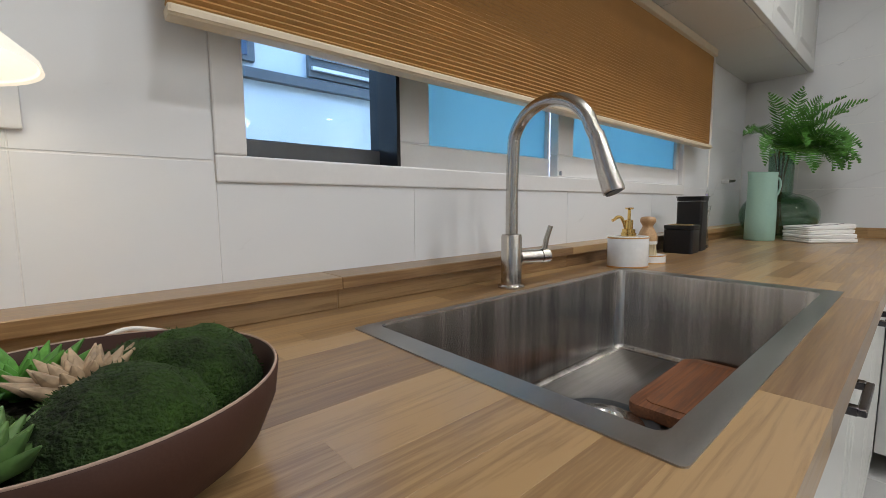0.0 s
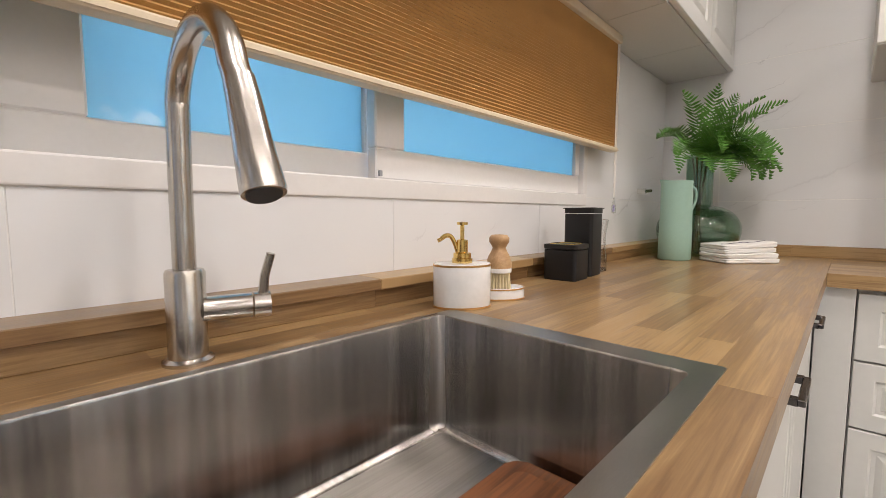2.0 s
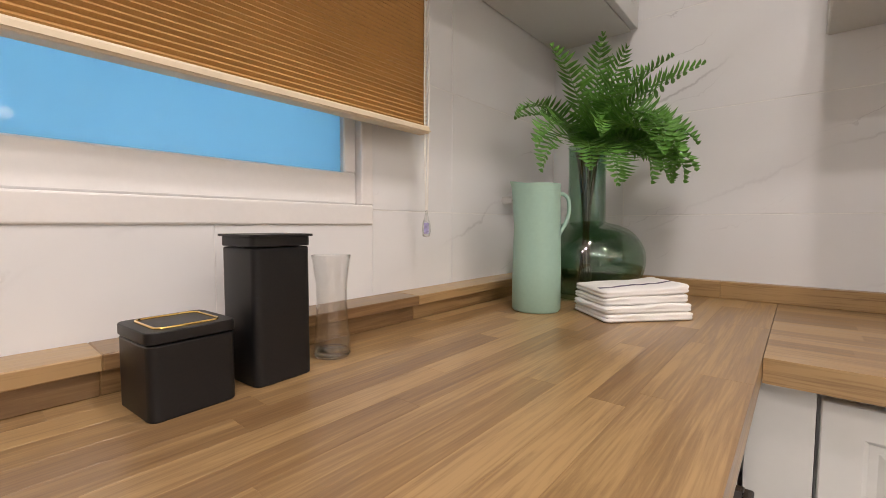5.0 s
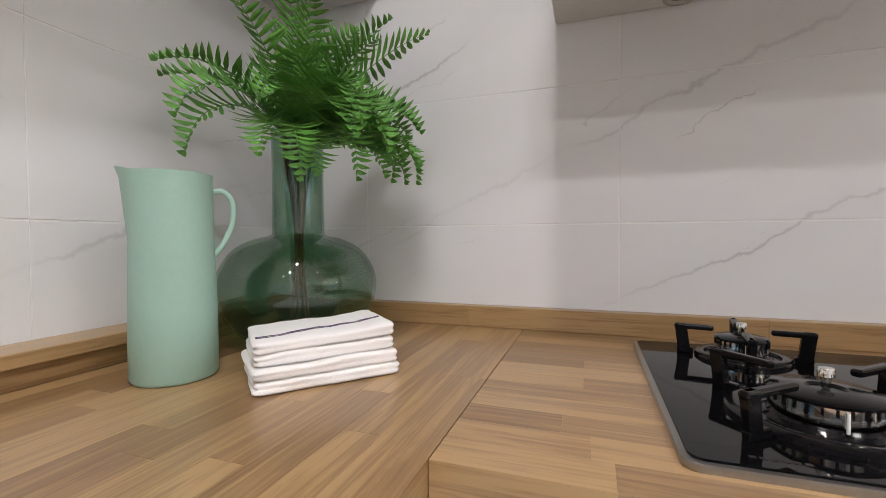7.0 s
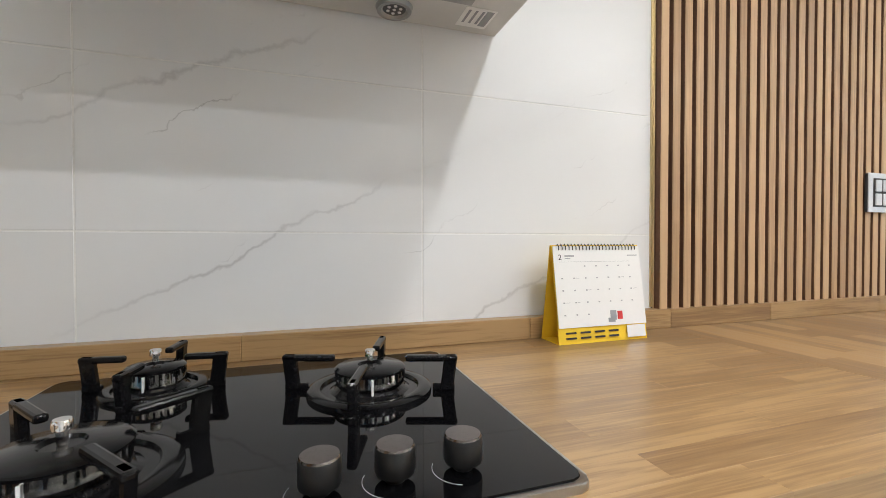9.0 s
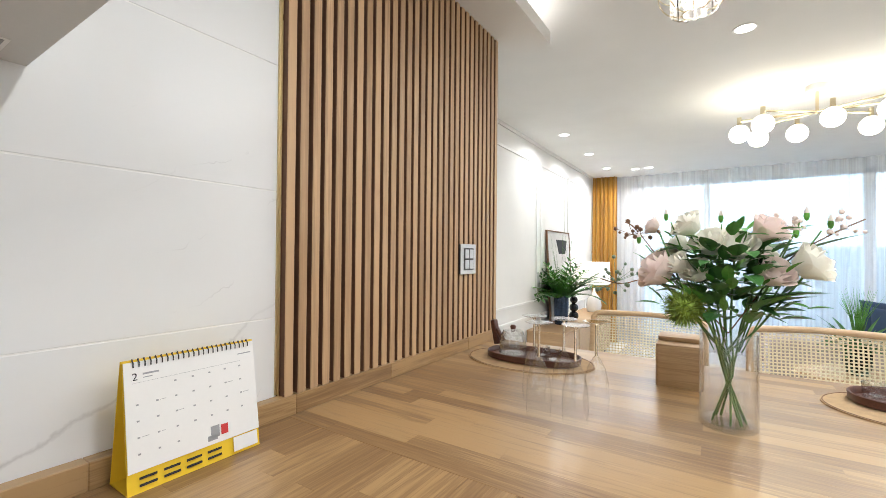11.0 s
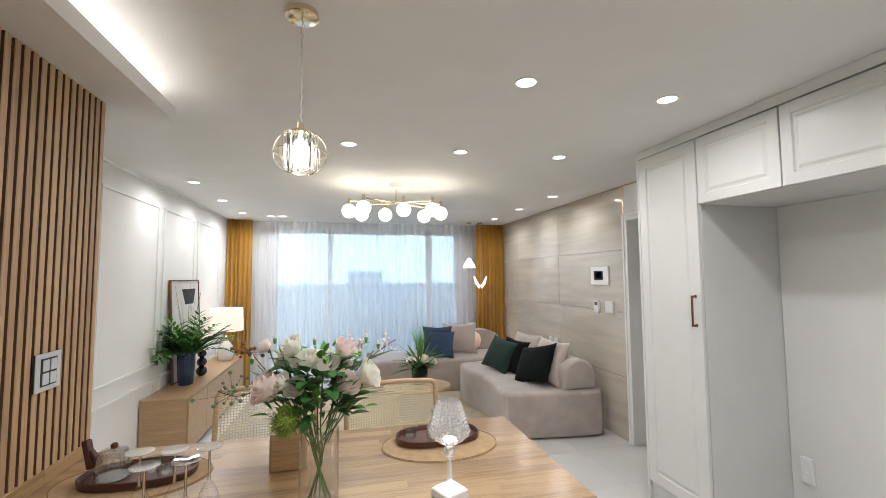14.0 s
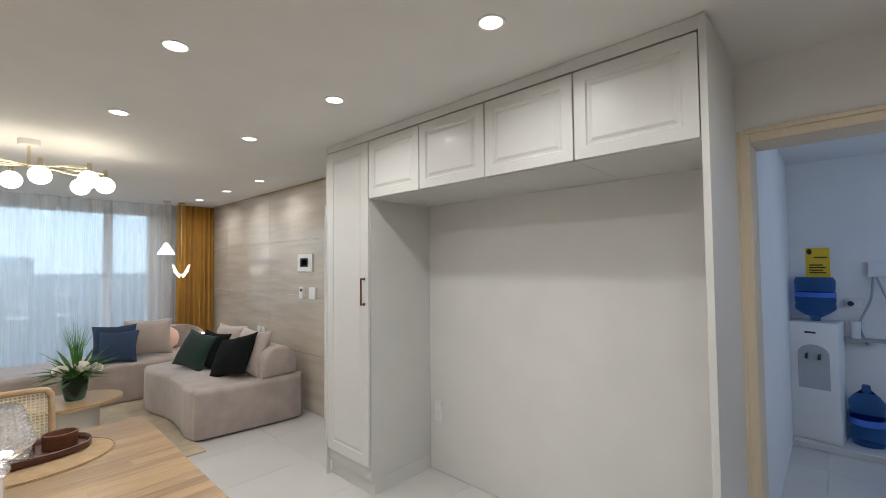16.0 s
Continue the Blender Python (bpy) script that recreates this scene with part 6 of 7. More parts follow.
for k in range(700):
    n = Vector((rnd.gauss(0, 1), rnd.gauss(0, 1), rnd.gauss(0, 1))).normalized()
    t = n.orthogonal().normalized() * .0013
    p = gb + n * .028
    q = gb + n * rnd.uniform(.043, .053) + Vector((rnd.gauss(0, .004), rnd.gauss(0, .004), rnd.gauss(0, .004)))
    bm.faces.new((bm.verts.new(p + t), bm.verts.new(p - t), bm.verts.new(q)))
part("spiky_ball", bm, surface("yellow-green flower", (.17, .24, .035), .8, var=.3, scale=30), bouquet, "yellow-green spiky flower ball")
bm = B()
tube(bm, smooth_line([(-.02, -.02, .0), (.01, .01, .12), (.03, .05, .21), (.058, .1, .27)], 5), .003, 6)
part("stem", bm, STEM, bouquet)

# ---- cane chairs ----
chair = thing("dining_chair", "beech dining chair with woven cane backrest", "chair", (-.60, -3.10, 0), 0, "cane dining chairs")
# local: the back stands at y = -0.20, the seat reaches towards +y (the table)
hwid, zb0, zb1 = .235, .66, .985


def back_pt(u, z):
    """The curved, tilted plane of the backrest; u from -1 to 1."""
    return Vector((u * hwid, -.20 - .02 + .03 * u * u - .12 * (z - zb0), z))


bm = B()
loop = [(-1, zb0 + .02), (-1, zb1 - .05), (-.97, zb1 - .015), (-.88, zb1), (-.4, zb1 + .004), (0, zb1 + .006), (.4, zb1 + .004), (.88, zb1), (.97, zb1 - .015), (1, zb1 - .05), (1, zb0 + .02), (.9, zb0), (0, zb0), (-.9, zb0)]
tube(bm, smooth_line([back_pt(u, z) for u, z in loop + loop[:1]], 4)[:-1], .0125, 10, True)
part("back_frame", bm, CHAIR_WOOD, chair, smooth=60)
bm = B()
nx, nz = 34, 24
for i in range(nx + 1):
    u = -.96 + 1.92 * i / nx
    ps = [back_pt(u, zb0 + .012 + (zb1 - zb0 - .024) * k / 8) for k in range(9)]
    tube(bm, ps, .0030, 4, caps=False)
for k in range(nz + 1):
    z = zb0 + .012 + (zb1 - zb0 - .024) * k / nz
    tube(bm, [back_pt(-.97 + 1.94 * i / 10, z) for i in range(11)], .0030, 4, caps=False)
part("cane_weave", bm, RATTAN, chair, "open woven cane panel")
bm = B()
prism(bm, round_rect(-.23, -.20, .23, .24, .05, 6), .60, .645, .012, 3)
part("seat", bm, SEAT_CLOTH, chair, smooth=50)
bm = B()
prism(bm, round_rect(-.235, -.205, .235, .245, .05, 6), .575, .599, .003, 1)
part("seat_frame", bm, CHAIR_WOOD, chair, smooth=40)
for s in (-1, 1):
    bm = B()
    tube(bm, [(s * .205, .20, .575), (s * .225, .235, 0)], [.016, .012], 12)
    part("leg", bm, CHAIR_WOOD, chair, smooth=60)
    bm = B()
    tube(bm, smooth_line([tuple(back_pt(s * .99, zb0 + .06)), (s * .225, -.205, .60), (s * .225, -.25, 0)], 5), [.0125] * 5 + [.015] * 5 + [.012], 12)
    part("leg", bm, CHAIR_WOOD, chair, smooth=60)
bm = B()
tube(bm, [(-.22, .215, .25), (.22, .215, .25)], .009, 10)
part("stretcher", bm, CHAIR_WOOD, chair, smooth=60)
copy_thing(chair, pose(-1.245, -3.03, 0, 0, 0, 7))

# ---- lamps overhead ----
dl = thing("downlight", "round recessed ceiling downlight, lit", "downlight", (*DOWNLIGHTS[0], CEIL), 0, "ceiling downlights")
bm = B()
lathe(bm, [(.0425, -.001), (.043, -.004), (.052, -.005), (.054, -.0005)], 32)
part("trim_ring", bm, TRIM, dl, smooth=40)
bm = B()
lathe(bm, [(0, -.003), (.0422, -.003)], 32)
part("diffuser", bm, LAMP_ON, dl, "glowing diffuser")
for lx, ly in DOWNLIGHTS[1:]:
    copy_thing(dl, pose(lx, ly, CEIL))

pend = thing("pendant_lamp", "brass wire pendant lamp with crystal rods, lit", "pendant lamp", (-.829, -2.390, CEIL))
bm = B()
lathe(bm, [(0, -.0005), (.052, -.0005), (.052, -.018), (.048, -.021), (0, -.021)], 40)
part("canopy", bm, CHAMPAGNE, pend, smooth=40)
bm = B()
ln = [(.0018 * math.cos(i * .9), .0018 * math.sin(i * .9), -.02 - i * .0058) for i in range(60)]
tube(bm, ln, .0032, 6)
part("cord", bm, CORD, pend, smooth=60)
bm = B()
lathe(bm, [(0, -.365), (.010, -.367), (.013, -.385), (.026, -.392), (.028, -.400), (.0, -.402)], 28)
part("socket_cap", bm, CHAMPAGNE, pend, smooth=40)
for k in range(8):
    bm = B()
    a = k * math.pi / 4
    tube(bm, [((.025 + .056 * math.sin(t)) * math.cos(a), (.025 + .056 * math.sin(t)) * math.sin(a), -.462 + .066 * math.cos(t)) for t in [math.pi * i / 14 for i in range(15)]], .0016, 6)
    part("cage_wire", bm, CHAMPAGNE, pend, smooth=60)
for z, r in ((-.397, .026), (-.462, .081), (-.527, .027)):
    bm = B()
    tube(bm, [(r * math.cos(t), r * math.sin(t), z) for t in [2 * math.pi * i / 40 for i in range(40)]], .0014, 6, True)
    part("cage_ring", bm, CHAMPAGNE, pend, smooth=60)
for k in range(16):
    a = k * math.pi / 8
    bm = B()
    box(bm, -.0055, -.004, -.522, .0055, .004, -.408, .0025, 1, Matrix.Rotation(a, 4, "Z") @ Matrix.Translation((0, .050, 0)))
    part("crystal_rod", bm, CRYSTAL, pend).visible_shadow = False
bm = B()
lathe(bm, [(0, -.40), (.014, -.425), (.026, -.44), (.03, -.475), (.022, -.505), (0, -.515)], 24)
part("bulb", bm, BULB_ON, pend, "glowing bulb", 60)

chand = thing("chandelier", "brass chandelier with opal glass globes, lit", "chandelier", (-1.425, -4.84, CEIL))
bm = B()
lathe(bm, [(0, -.0005), (.06, -.0005), (.06, -.035), (.055, -.04), (0, -.04)], 36)
part("canopy", bm, TRIM, chand, smooth=40)
bm = B()
tube(bm, [(0, 0, -.04), (0, 0, -.19)], .009, 12)
part("rod", bm, CHAMPAGNE, chand, smooth=60)
for k, (ax, ay) in enumerate(((.42, 0), (.30, .20), (.30, -.20))):
    bm = B()
    tube(bm, [(-ax, -ay, -.172 - k * .002), (ax, ay, -.172 - k * .002)], .008, 10)
    part("arm", bm, CHAMPAGNE, chand, smooth=60)
GL = [(-.42, 0), (.42, 0), (-.30, -.20), (.30, .20), (-.30, .20), (.30, -.20), (-.05, .16), (.08, -.18)]
for gx, gy in GL:
    bm = B()
    tube(bm, [(gx, gy, -.145), (gx, gy, -.205)], .014, 14)
    part("globe_holder", bm, CHAMPAGNE, chand, smooth=50)
    bm = B()
    bmesh.ops.create_uvsphere(bm, u_segments=24, v_segments=16, radius=.062, matrix=Matrix.Translation((gx, gy, -.262)))
    part("globe", bm, GLOBE_ON, chand, "glowing opal globe", 60)

bird = thing("bird_pendant", "pair of brass pendants with white bird-shaped lights", "pendant lamp", (-2.92, -7.30, CEIL))
for dx, drop, wing in ((.06, .66, 1), (-.12, .99, -1)):
    bm = B()
    lathe(bm, [(0, -.0005), (.045, -.0005), (.045, -.02), (0, -.03)], 24, (dx, 0, 0))
    part("canopy", bm, CHAMPAGNE, bird, smooth=40)
    bm = B()
    tube(bm, [(dx, 0, -.02), (dx, 0, -drop)], .0035, 6)
    for k in range(5):
        bmesh.ops.create_uvsphere(bm, u_segments=10, v_segments=8, radius=.012, matrix=Matrix.Translation((dx, 0, -.22 - k * .055)))
    part("rod", bm, CHAMPAGNE, bird, smooth=60)
    for s in (-1, 1):
        bm = B()
        pts = [(0, 0), (s * .03, .02), (s * .085, .13 if wing < 0 else -.06), (s * .11, .14 if wing < 0 else -.09), (s * .085, .03), (s * .02, -.05)]
        if wing > 0:
            pts = [(0, .10), (s * .015, .10), (s * .10, -.04), (s * .10, -.06), (0, -.06)]
        v0 = [bm.verts.new((dx + x, -.006, -drop + z)) for x, z in pts]
        v1 = [bm.verts.new((dx + x, .006, -drop + z)) for x, z in pts]
        bm.faces.new(v0)
        bm.faces.new(v1[::-1])
        for i in range(len(pts)):
            j = (i + 1) % len(pts)
            bm.faces.new((v0[i], v0[j], v1[j], v1[i]))
        part("wing", bm, BIRD_ON, bird, "glowing white wing")

# ---- living room window ----
win2 = thing("window_2", "wide white-framed balcony window behind sheer curtains", "window", (-1.485, FAR, 0))
win2["kind"] = "structure"
bm = B()
for x0, x1 in ((-1.765, -1.29), (.70, .77), (-.90, -.80), (1.51, 1.765)):
    box(bm, x0, -.12, .06, x1, -.02, 2.30, .004, 1)
box(bm, -1.765, -.12, .06, 1.765, -.02, .14, .004, 1)
box(bm, -1.765, -.12, 2.24, 1.765, -.02, 2.30, .004, 1)
part("window_frame", bm, PVC, win2)
for x0, x1 in ((-1.29, -.90), (-.80, .70), (.77, 1.51)):
    bm = B()
    box(bm, x0, -.075, .14, x1, -.069, 2.24)
    part("pane", bm, PANE_LIVING, win2).visible_shadow = False


def curtain(name, x0, x1, y, z0, z1, folds, depth, material, label, seed):
    rnd = random.Random(seed)
    bm = B()
    n = folds * 10
    cols = []
    ph = [rnd.uniform(-.5, .5) for _ in range(folds + 2)]
    for i in range(n + 1):
        t = i / n
        f = t * folds
        k = int(f)
        p = 2 * math.pi * f + ph[k] * (1 - (f - k)) + ph[k + 1] * (f - k)
        col = []
        for j in range(9):
            s = j / 8
            amp = depth * (.75 + .25 * s) * (.8 + .2 * math.sin(f * 1.7 + seed))
            col.append(bm.verts.new((x0 + (x1 - x0) * t + .006 * math.sin(f * 2.3 + s * 2), y + amp * math.sin(p) + .006 * math.sin(3 * s + f), z0 + (z1 - z0) * (1 - s))))
        cols.append(col)
    for a, b in zip(cols, cols[1:]):
        for j in range(8):
            bm.faces.new((a[j], b[j], b[j + 1], a[j + 1]))
    return solid(name, bm, material, label, "curtain", 80, at=(0, 0, 0))


curtain("sheer_curtain", .36, -3.08, -7.66, .015, CEIL - .01, 34, .035, SHEER, "full-width white sheer voile curtain, drawn", 2)
curtain("drape_curtain", .72 - .05, .33, -7.58, .012, CEIL - .006, 6, .045, DRAPE, "mustard linen drape gathered beside the window", 3)
curtain("drape_curtain", -3.06, -3.535, -7.58, .012, CEIL - .006, 7, .045, DRAPE, "mustard linen drape gathered beside the window", 4)

# ---- console and its things ----
con = thing("media_console", "long low oak media console along the wall", "console", (.50, -6.07, 0))
bm = B()
box(bm, -.18, -1.02, .06, .172, 1.02, .52, .004, 2)
part("body", bm, OAK_LIGHT, con)
bm = B()
box(bm, -.19, -1.025, .5205, .172, 1.025, .535, .004, 2)
part("top", bm, OAK_LIGHT, con)
bm = B()
box(bm, -.14, -.98, 0, .15, .98, .0595)
part("plinth", bm, PLASTIC_DARK, con)
for k in range(4):
    bm = B()
    box(bm, -.192, -1.0 + k * .5 + .004, .085, -.1805, -.5 + k * .5 - .004, .505, .003, 1)
    part("door", bm, OAK_LIGHT, con)
CZ = .535
pv = thing("blue_vase", "deep blue glass vase on the console", "vase", (.50, -5.57, CZ))
bm = B()
lathe(bm, [(0, 0), (.058, 0), (.066, .008), (.074, .10), (.078, .22), (.076, .29), (.066, .305), (.063, .30), (.068, .2), (0, .19)], 40)
part("body", bm, BLUE_GLASS, pv, smooth=50)
palm = thing("palm_leaves", "dark green palm and grass leaves in the blue vase", "plant", (.50, -5.57, CZ + .29))
rnd = random.Random(21)
for k in range(44):
    bm = B()
    a, li = rnd.uniform(0, 6.28), radians(rnd.uniform(35, 88))
    ln, dr_ = rnd.uniform(.28, .46), rnd.uniform(.3, 1.5)
    d = Vector((math.cos(a), math.sin(a), 0))
    p = [Vector((.02 * math.cos(a), .02 * math.sin(a), -.05))]
    for i in range(8):
        an = li - dr_ * i / 8
        p.append(p[-1] + (d * math.cos(an) + Vector((0, 0, math.sin(an)))) * ln / 8)
    side = Vector((-math.sin(a), math.cos(a), 0))
    for i in range(1, 9):
        for s in (-1, 1):
            leaf(bm, p[i], p[i] + (side * s * .75 + (p[i] - p[i - 1]).normalized() * .7) * .16 * (1 - .45 * i / 8), .013, .1)
    tube(bm, p, .002, 4)
    part("palm_leaf", bm, LEAF if k % 2 else LEAF_DARK, palm)
bm = B()
for k in range(14):
    a = rnd.uniform(0, 6.28)
    tube(bm, [(0, 0, 0), (.05 * math.cos(a), .05 * math.sin(a), .25), (.11 * math.cos(a), .11 * math.sin(a), rnd.uniform(.5, .68))], [.0018, .0012, .0005], 4)
part("grass_stalks", bm, STEM, palm)
sc = thing("ball_sculpture", "dark glossy stacked-ball ornament on the console", "ornament", (.47, -5.93, CZ))
for k, (r, z) in enumerate(((.052, .05), (.048, .142), (.042, .228))):
    bm = B()
    bmesh.ops.create_uvsphere(bm, u_segments=28, v_segments=18, radius=r, matrix=Matrix.Translation((0, 0, z)))
    part("ball", bm, BALL, sc, smooth=60)
tl = thing("table_lamp", "white ceramic table lamp with lit drum shade", "table lamp", (.46, -6.80, CZ))
bm = B()
lathe(bm, [(0, 0), (.075, 0), (.085, .01), (.095, .08), (.08, .17), (.035, .23), (.02, .25), (.012, .30), (0, .30)], 40)
part("base", bm, CERAMIC, tl, smooth=50)
bm = B()
lathe(bm, [(.195, .36), (.198, .36), (.188, .64), (.185, .64), (.193, .363)], 48)
part("shade", bm, SHADE, tl, "lit linen drum shade", 40)
bm = B()
lathe(bm, [(0, .40), (.03, .43), (.035, .47), (.015, .52), (0, .52)], 20)
part("bulb", bm, BULB_ON, tl, "glowing bulb", 60)
pf = thing("framed_print", "thin-framed abstract print leaning on the wall", "picture", (LX - .070, -5.96, CZ), -90)
lean2 = Matrix.Rotation(radians(4), 4, "X")
bm = B()
for a in ((-.40, 0, 0, .40, .02, .012), (-.40, 0, .985, .40, .02, .997), (-.40, 0, .012, -.388, .02, .985), (.388, 0, .012, .40, .02, .985)):
    box(bm, a[0], a[1] - .01, a[2], a[3], a[4] - .01, a[5])
f = part("frame", bm, TWIG, pf)
f.matrix_local = Matrix.Rotation(radians(-3), 4, "X")
bm = B()
box(bm, -.388, -.002, .012, .388, .002, .985)
pp_ = part("print", bm, PICTURE, f)
bm = B()
prism(bm, [(-.12, -.09), (.12, -.09), (.20, .07), (-.20, .07)], 0, .001)
sh = part("print_shape", bm, INK, f)
sh.matrix_local = Matrix.Translation((.10, -.0025, .83)) @ Matrix.Rotation(math.pi / 2, 4, "X")

# ---- sofa group ----
bm = B()
prism(bm, round_rect(-2.50, -7.0, -.25, -4.585, .01, 2), 0.0005, .012, .003, 1)
solid("rug", bm, RUG, "beige flat-woven rug under the sofa and coffee table", "rug", 35)


def pad(bm, pts, z0, z1, r, seg=5):
    """An upholstered block whose top and foot edges roll over with radius r."""
    pts = [Vector((x, y, 0)) for x, y in pts]
    if sum(p.x * q.y - q.x * p.y for p, q in zip(pts, pts[1:] + pts[:1])) < 0:
        pts.reverse()
    m = len(pts)
    inward = []
    for i in range(m):
        t = (pts[(i + 2) % m] - pts[i - 2]).normalized()
        inward.append(Vector((-t.y, t.x, 0)))
    turn_ = [(r * (1 - math.sin(a)), z0 + r * .5 * (1 - math.cos(a))) for a in [math.pi / 2 * k / seg for k in range(seg + 1)]]
    turn_ += [(r * (1 - math.cos(a)), z1 - r + r * math.sin(a)) for a in [math.pi / 2 * k / seg for k in range(seg + 1)]]
    rows_ = [[bm.verts.new(p + n * d + Vector((0, 0, z))) for p, n in zip(pts, inward)] for d, z in turn_]
    for lo, hi in zip(rows_, rows_[1:]):
        for i in range(m):
            bm.faces.new((lo[i], lo[(i + 1) % m], hi[(i + 1) % m], hi[i]))
    bm.faces.new(rows_[0][::-1])
    # a slightly crowned top
    mid = sum((v.co for v in rows_[-1]), Vector()) / m
    hub = bm.verts.new(mid + Vector((0, 0, .004)))
    for i in range(m):
        bm.faces.new((rows_[-1][i], rows_[-1][(i + 1) % m], hub))
    return bm


sofa = thing("sofa_module", "taupe low fabric sofa module with rounded end", "sofa", (-2.95, -5.50, .012), 0, "taupe sofa modules")
bm = B()
ptsA = [(.50, .50), (.475, .63), (.38, .70), (-.36, .78), (-.48, .72), (-.50, .60), (-.50, -.88), (.40, -.88), (.52, -.78), (.545, -.50), (.47, -.15), (.47, .2)]
sm = smooth_line([(x, y, 0) for x, y in ptsA + ptsA[:1]], 5)[:-1]
pad(bm, [(v.x, v.y) for v in sm][::-1], 0.0, .425, .045, 5)
part("seat_block", bm, SOFA_CLOTH, sofa, smooth=60)
bm = B()
tube(bm, [(v.x * 1.0, v.y * 1.0, .372) for v in sm], .003, 6, True)
part("piping", bm, SOFA_CLOTH, sofa, smooth=60)


def bolster(name, parent, at, turn, w, h, t):
    """A half-round back cushion with a domed top."""
    bm = B()
    pts = [(-w / 2, 0), (w / 2, 0)] + [(w / 2 * math.cos(a), h * .45 + h * .55 * math.sin(a)) for a in [math.pi * i / 14 for i in range(15)]]
    prism(bm, pts, -t / 2, t / 2, .035, 4)
    ob = part(name, bm, SOFA_CLOTH, parent, smooth=60)
    ob.matrix_local = pose(*at, 90, 0, turn)
    return ob


bolster("backrest", sofa, (-.27, .30, .425), 0, .34, .29, .84)


def cushion(label, at, w, h, t, turn, tilt, material, roll=0, group="scatter cushions"):
    bm = B()
    n = 14
    top, bot = [], []
    for i in range(n + 1):
        for j in range(n + 1):
            u, v = 2 * i / n - 1, 2 * j / n - 1
            bulge = max(0, (1 - u * u)) ** .45 * max(0, (1 - v * v)) ** .45
            pin = 1 - .06 * (u * u * (1 - v * v) + v * v * (1 - u * u)) * 1.2
            wob = .006 * noise.noise(Vector((u * 2, v * 2, at[0] * 7)))
            x, z = u * w / 2 * (1 - .05 * (1 - abs(v)) * abs(u)) * pin, v * h / 2 * (1 - .05 * (1 - abs(u)) * abs(v)) * pin
            top.append(bm.verts.new((x, -t / 2 * bulge + wob - .003, z + h / 2)))
            bot.append(bm.verts.new((x, t / 2 * bulge + wob + .003, z + h / 2)))
    for i in range(n):
        for j in range(n):
            k = i * (n + 1) + j
            bm.faces.new((top[k], top[k + 1], top[k + n + 2], top[k + n + 1]))
            bm.faces.new((bot[k], bot[k + n + 1], bot[k + n + 2], bot[k + 1]))
    rim = [i * (n + 1) for i in range(n + 1)] + [n * (n + 1) + j for j in range(1, n + 1)] + [i * (n + 1) + n for i in range(n - 1, -1, -1)] + [j for j in range(n - 1, 0, -1)]
    for a, b in zip(rim, rim[1:] + rim[:1]):
        bm.faces.new((top[a], top[b], bot[b], bot[a]))
    ob = mesh_ob("cushion", bm, material, 70)
    ob.matrix_world = Matrix.Translation(at) @ Matrix.Rotation(radians(turn), 4, "Z") @ Matrix.Rotation(radians(-tilt), 4, "X") @ Matrix.Rotation(radians(roll), 4, "Y")
    return tagged(ob, label, "cushion", group)


SZ = .437
cushion("taupe square back cushion on the sofa", (-3.00, -5.13, SZ), .52, .46, .18, 97, 20, CUSHION_CLOTH)
cushion("taupe square back cushion on the sofa", (-3.04, -5.80, SZ), .50, .44, .18, 104, 20, CUSHION_CLOTH)
cushion("near-black velvet cushion leaning on the sofa", (-2.82, -5.08, SZ + .020), .54, .42, .15, 99, 30, VELVET_BLACK, -15)
cushion("near-black velvet cushion tucked behind a green one", (-2.81, -5.68, SZ + .006), .44, .40, .13, 106, 24, VELVET_BLACK, 3)
cushion("dark green velvet cushion leaning on the sofa", (-2.68, -5.79, SZ + .012), .46, .40, .15, 112, 28, VELVET_GREEN, 8)

sofa2 = thing("sofa_module", "taupe low fabric sofa module under the window", "sofa", (-2.28, -7.02, .012), 0, "taupe sofa modules")
bm = B()
pad(bm, [(v.x, v.y) for v in smooth_line([(x, y, 0) for x, y in [(.92, .30), (.86, .38), (.0, .42), (-.60, .44), (-1.05, .36), (-1.10, .30), (-1.10, -.36), (-1.05, -.44), (.80, -.44), (.93, -.36), (.97, 0), (.92, .30)]], 5)[:-1]], 0, .425, .045, 5)
part("seat_block", bm, SOFA_CLOTH, sofa2, smooth=60)
bolster("backrest", sofa2, (-.72, -.30, .425), 0, .66, .30, .17)
cushion("taupe square back cushion under the window", (-2.60, -6.92, SZ), .50, .45, .17, 172, 14, CUSHION_CLOTH)
cushion("navy linen cushion leaning under the window", (-2.25, -6.70, SZ), .38, .37, .13, 160, 20, NAVY)
cushion("navy linen cushion leaning under the window", (-2.25, -6.86, SZ), .42, .42, .13, 168, 16, NAVY)

ct = thing("coffee_table", "oval pale oak coffee table on white pedestal", "coffee table", (-1.77, -5.72, .012))
bm = B()
prism(bm, oval(0, 0, .37, .30, 64), .31, .335, .005, 2)
part("top", bm, OAK_LIGHT, ct, smooth=35)
bm = B()
prism(bm, oval(0, 0, .20, .16, 48), 0, .31, .004, 1)
part("pedestal", bm, CAB, ct, smooth=35)
cv_ = thing("green_vase", "dark green glass vase on the coffee table", "vase", (-1.80, -5.74, .347))
cv_.scale = (1.15, 1.15, 1.2)
bm = B()
lathe(bm, [(0, 0), (.055, 0), (.062, .008), (.078, .08), (.080, .14), (.074, .19), (.070, .185), (.074, .12), (0, .02)], 36)
part("body", bm, DARK_GREEN_GLASS, cv_, smooth=50)
pl = thing("green_bouquet", "green leaves and white blooms in the dark vase", "flowers", (-1.80, -5.74, .347 + .19))
pl.scale = (1.25, 1.25, 1.3)
rnd = random.Random(31)
bm = B()
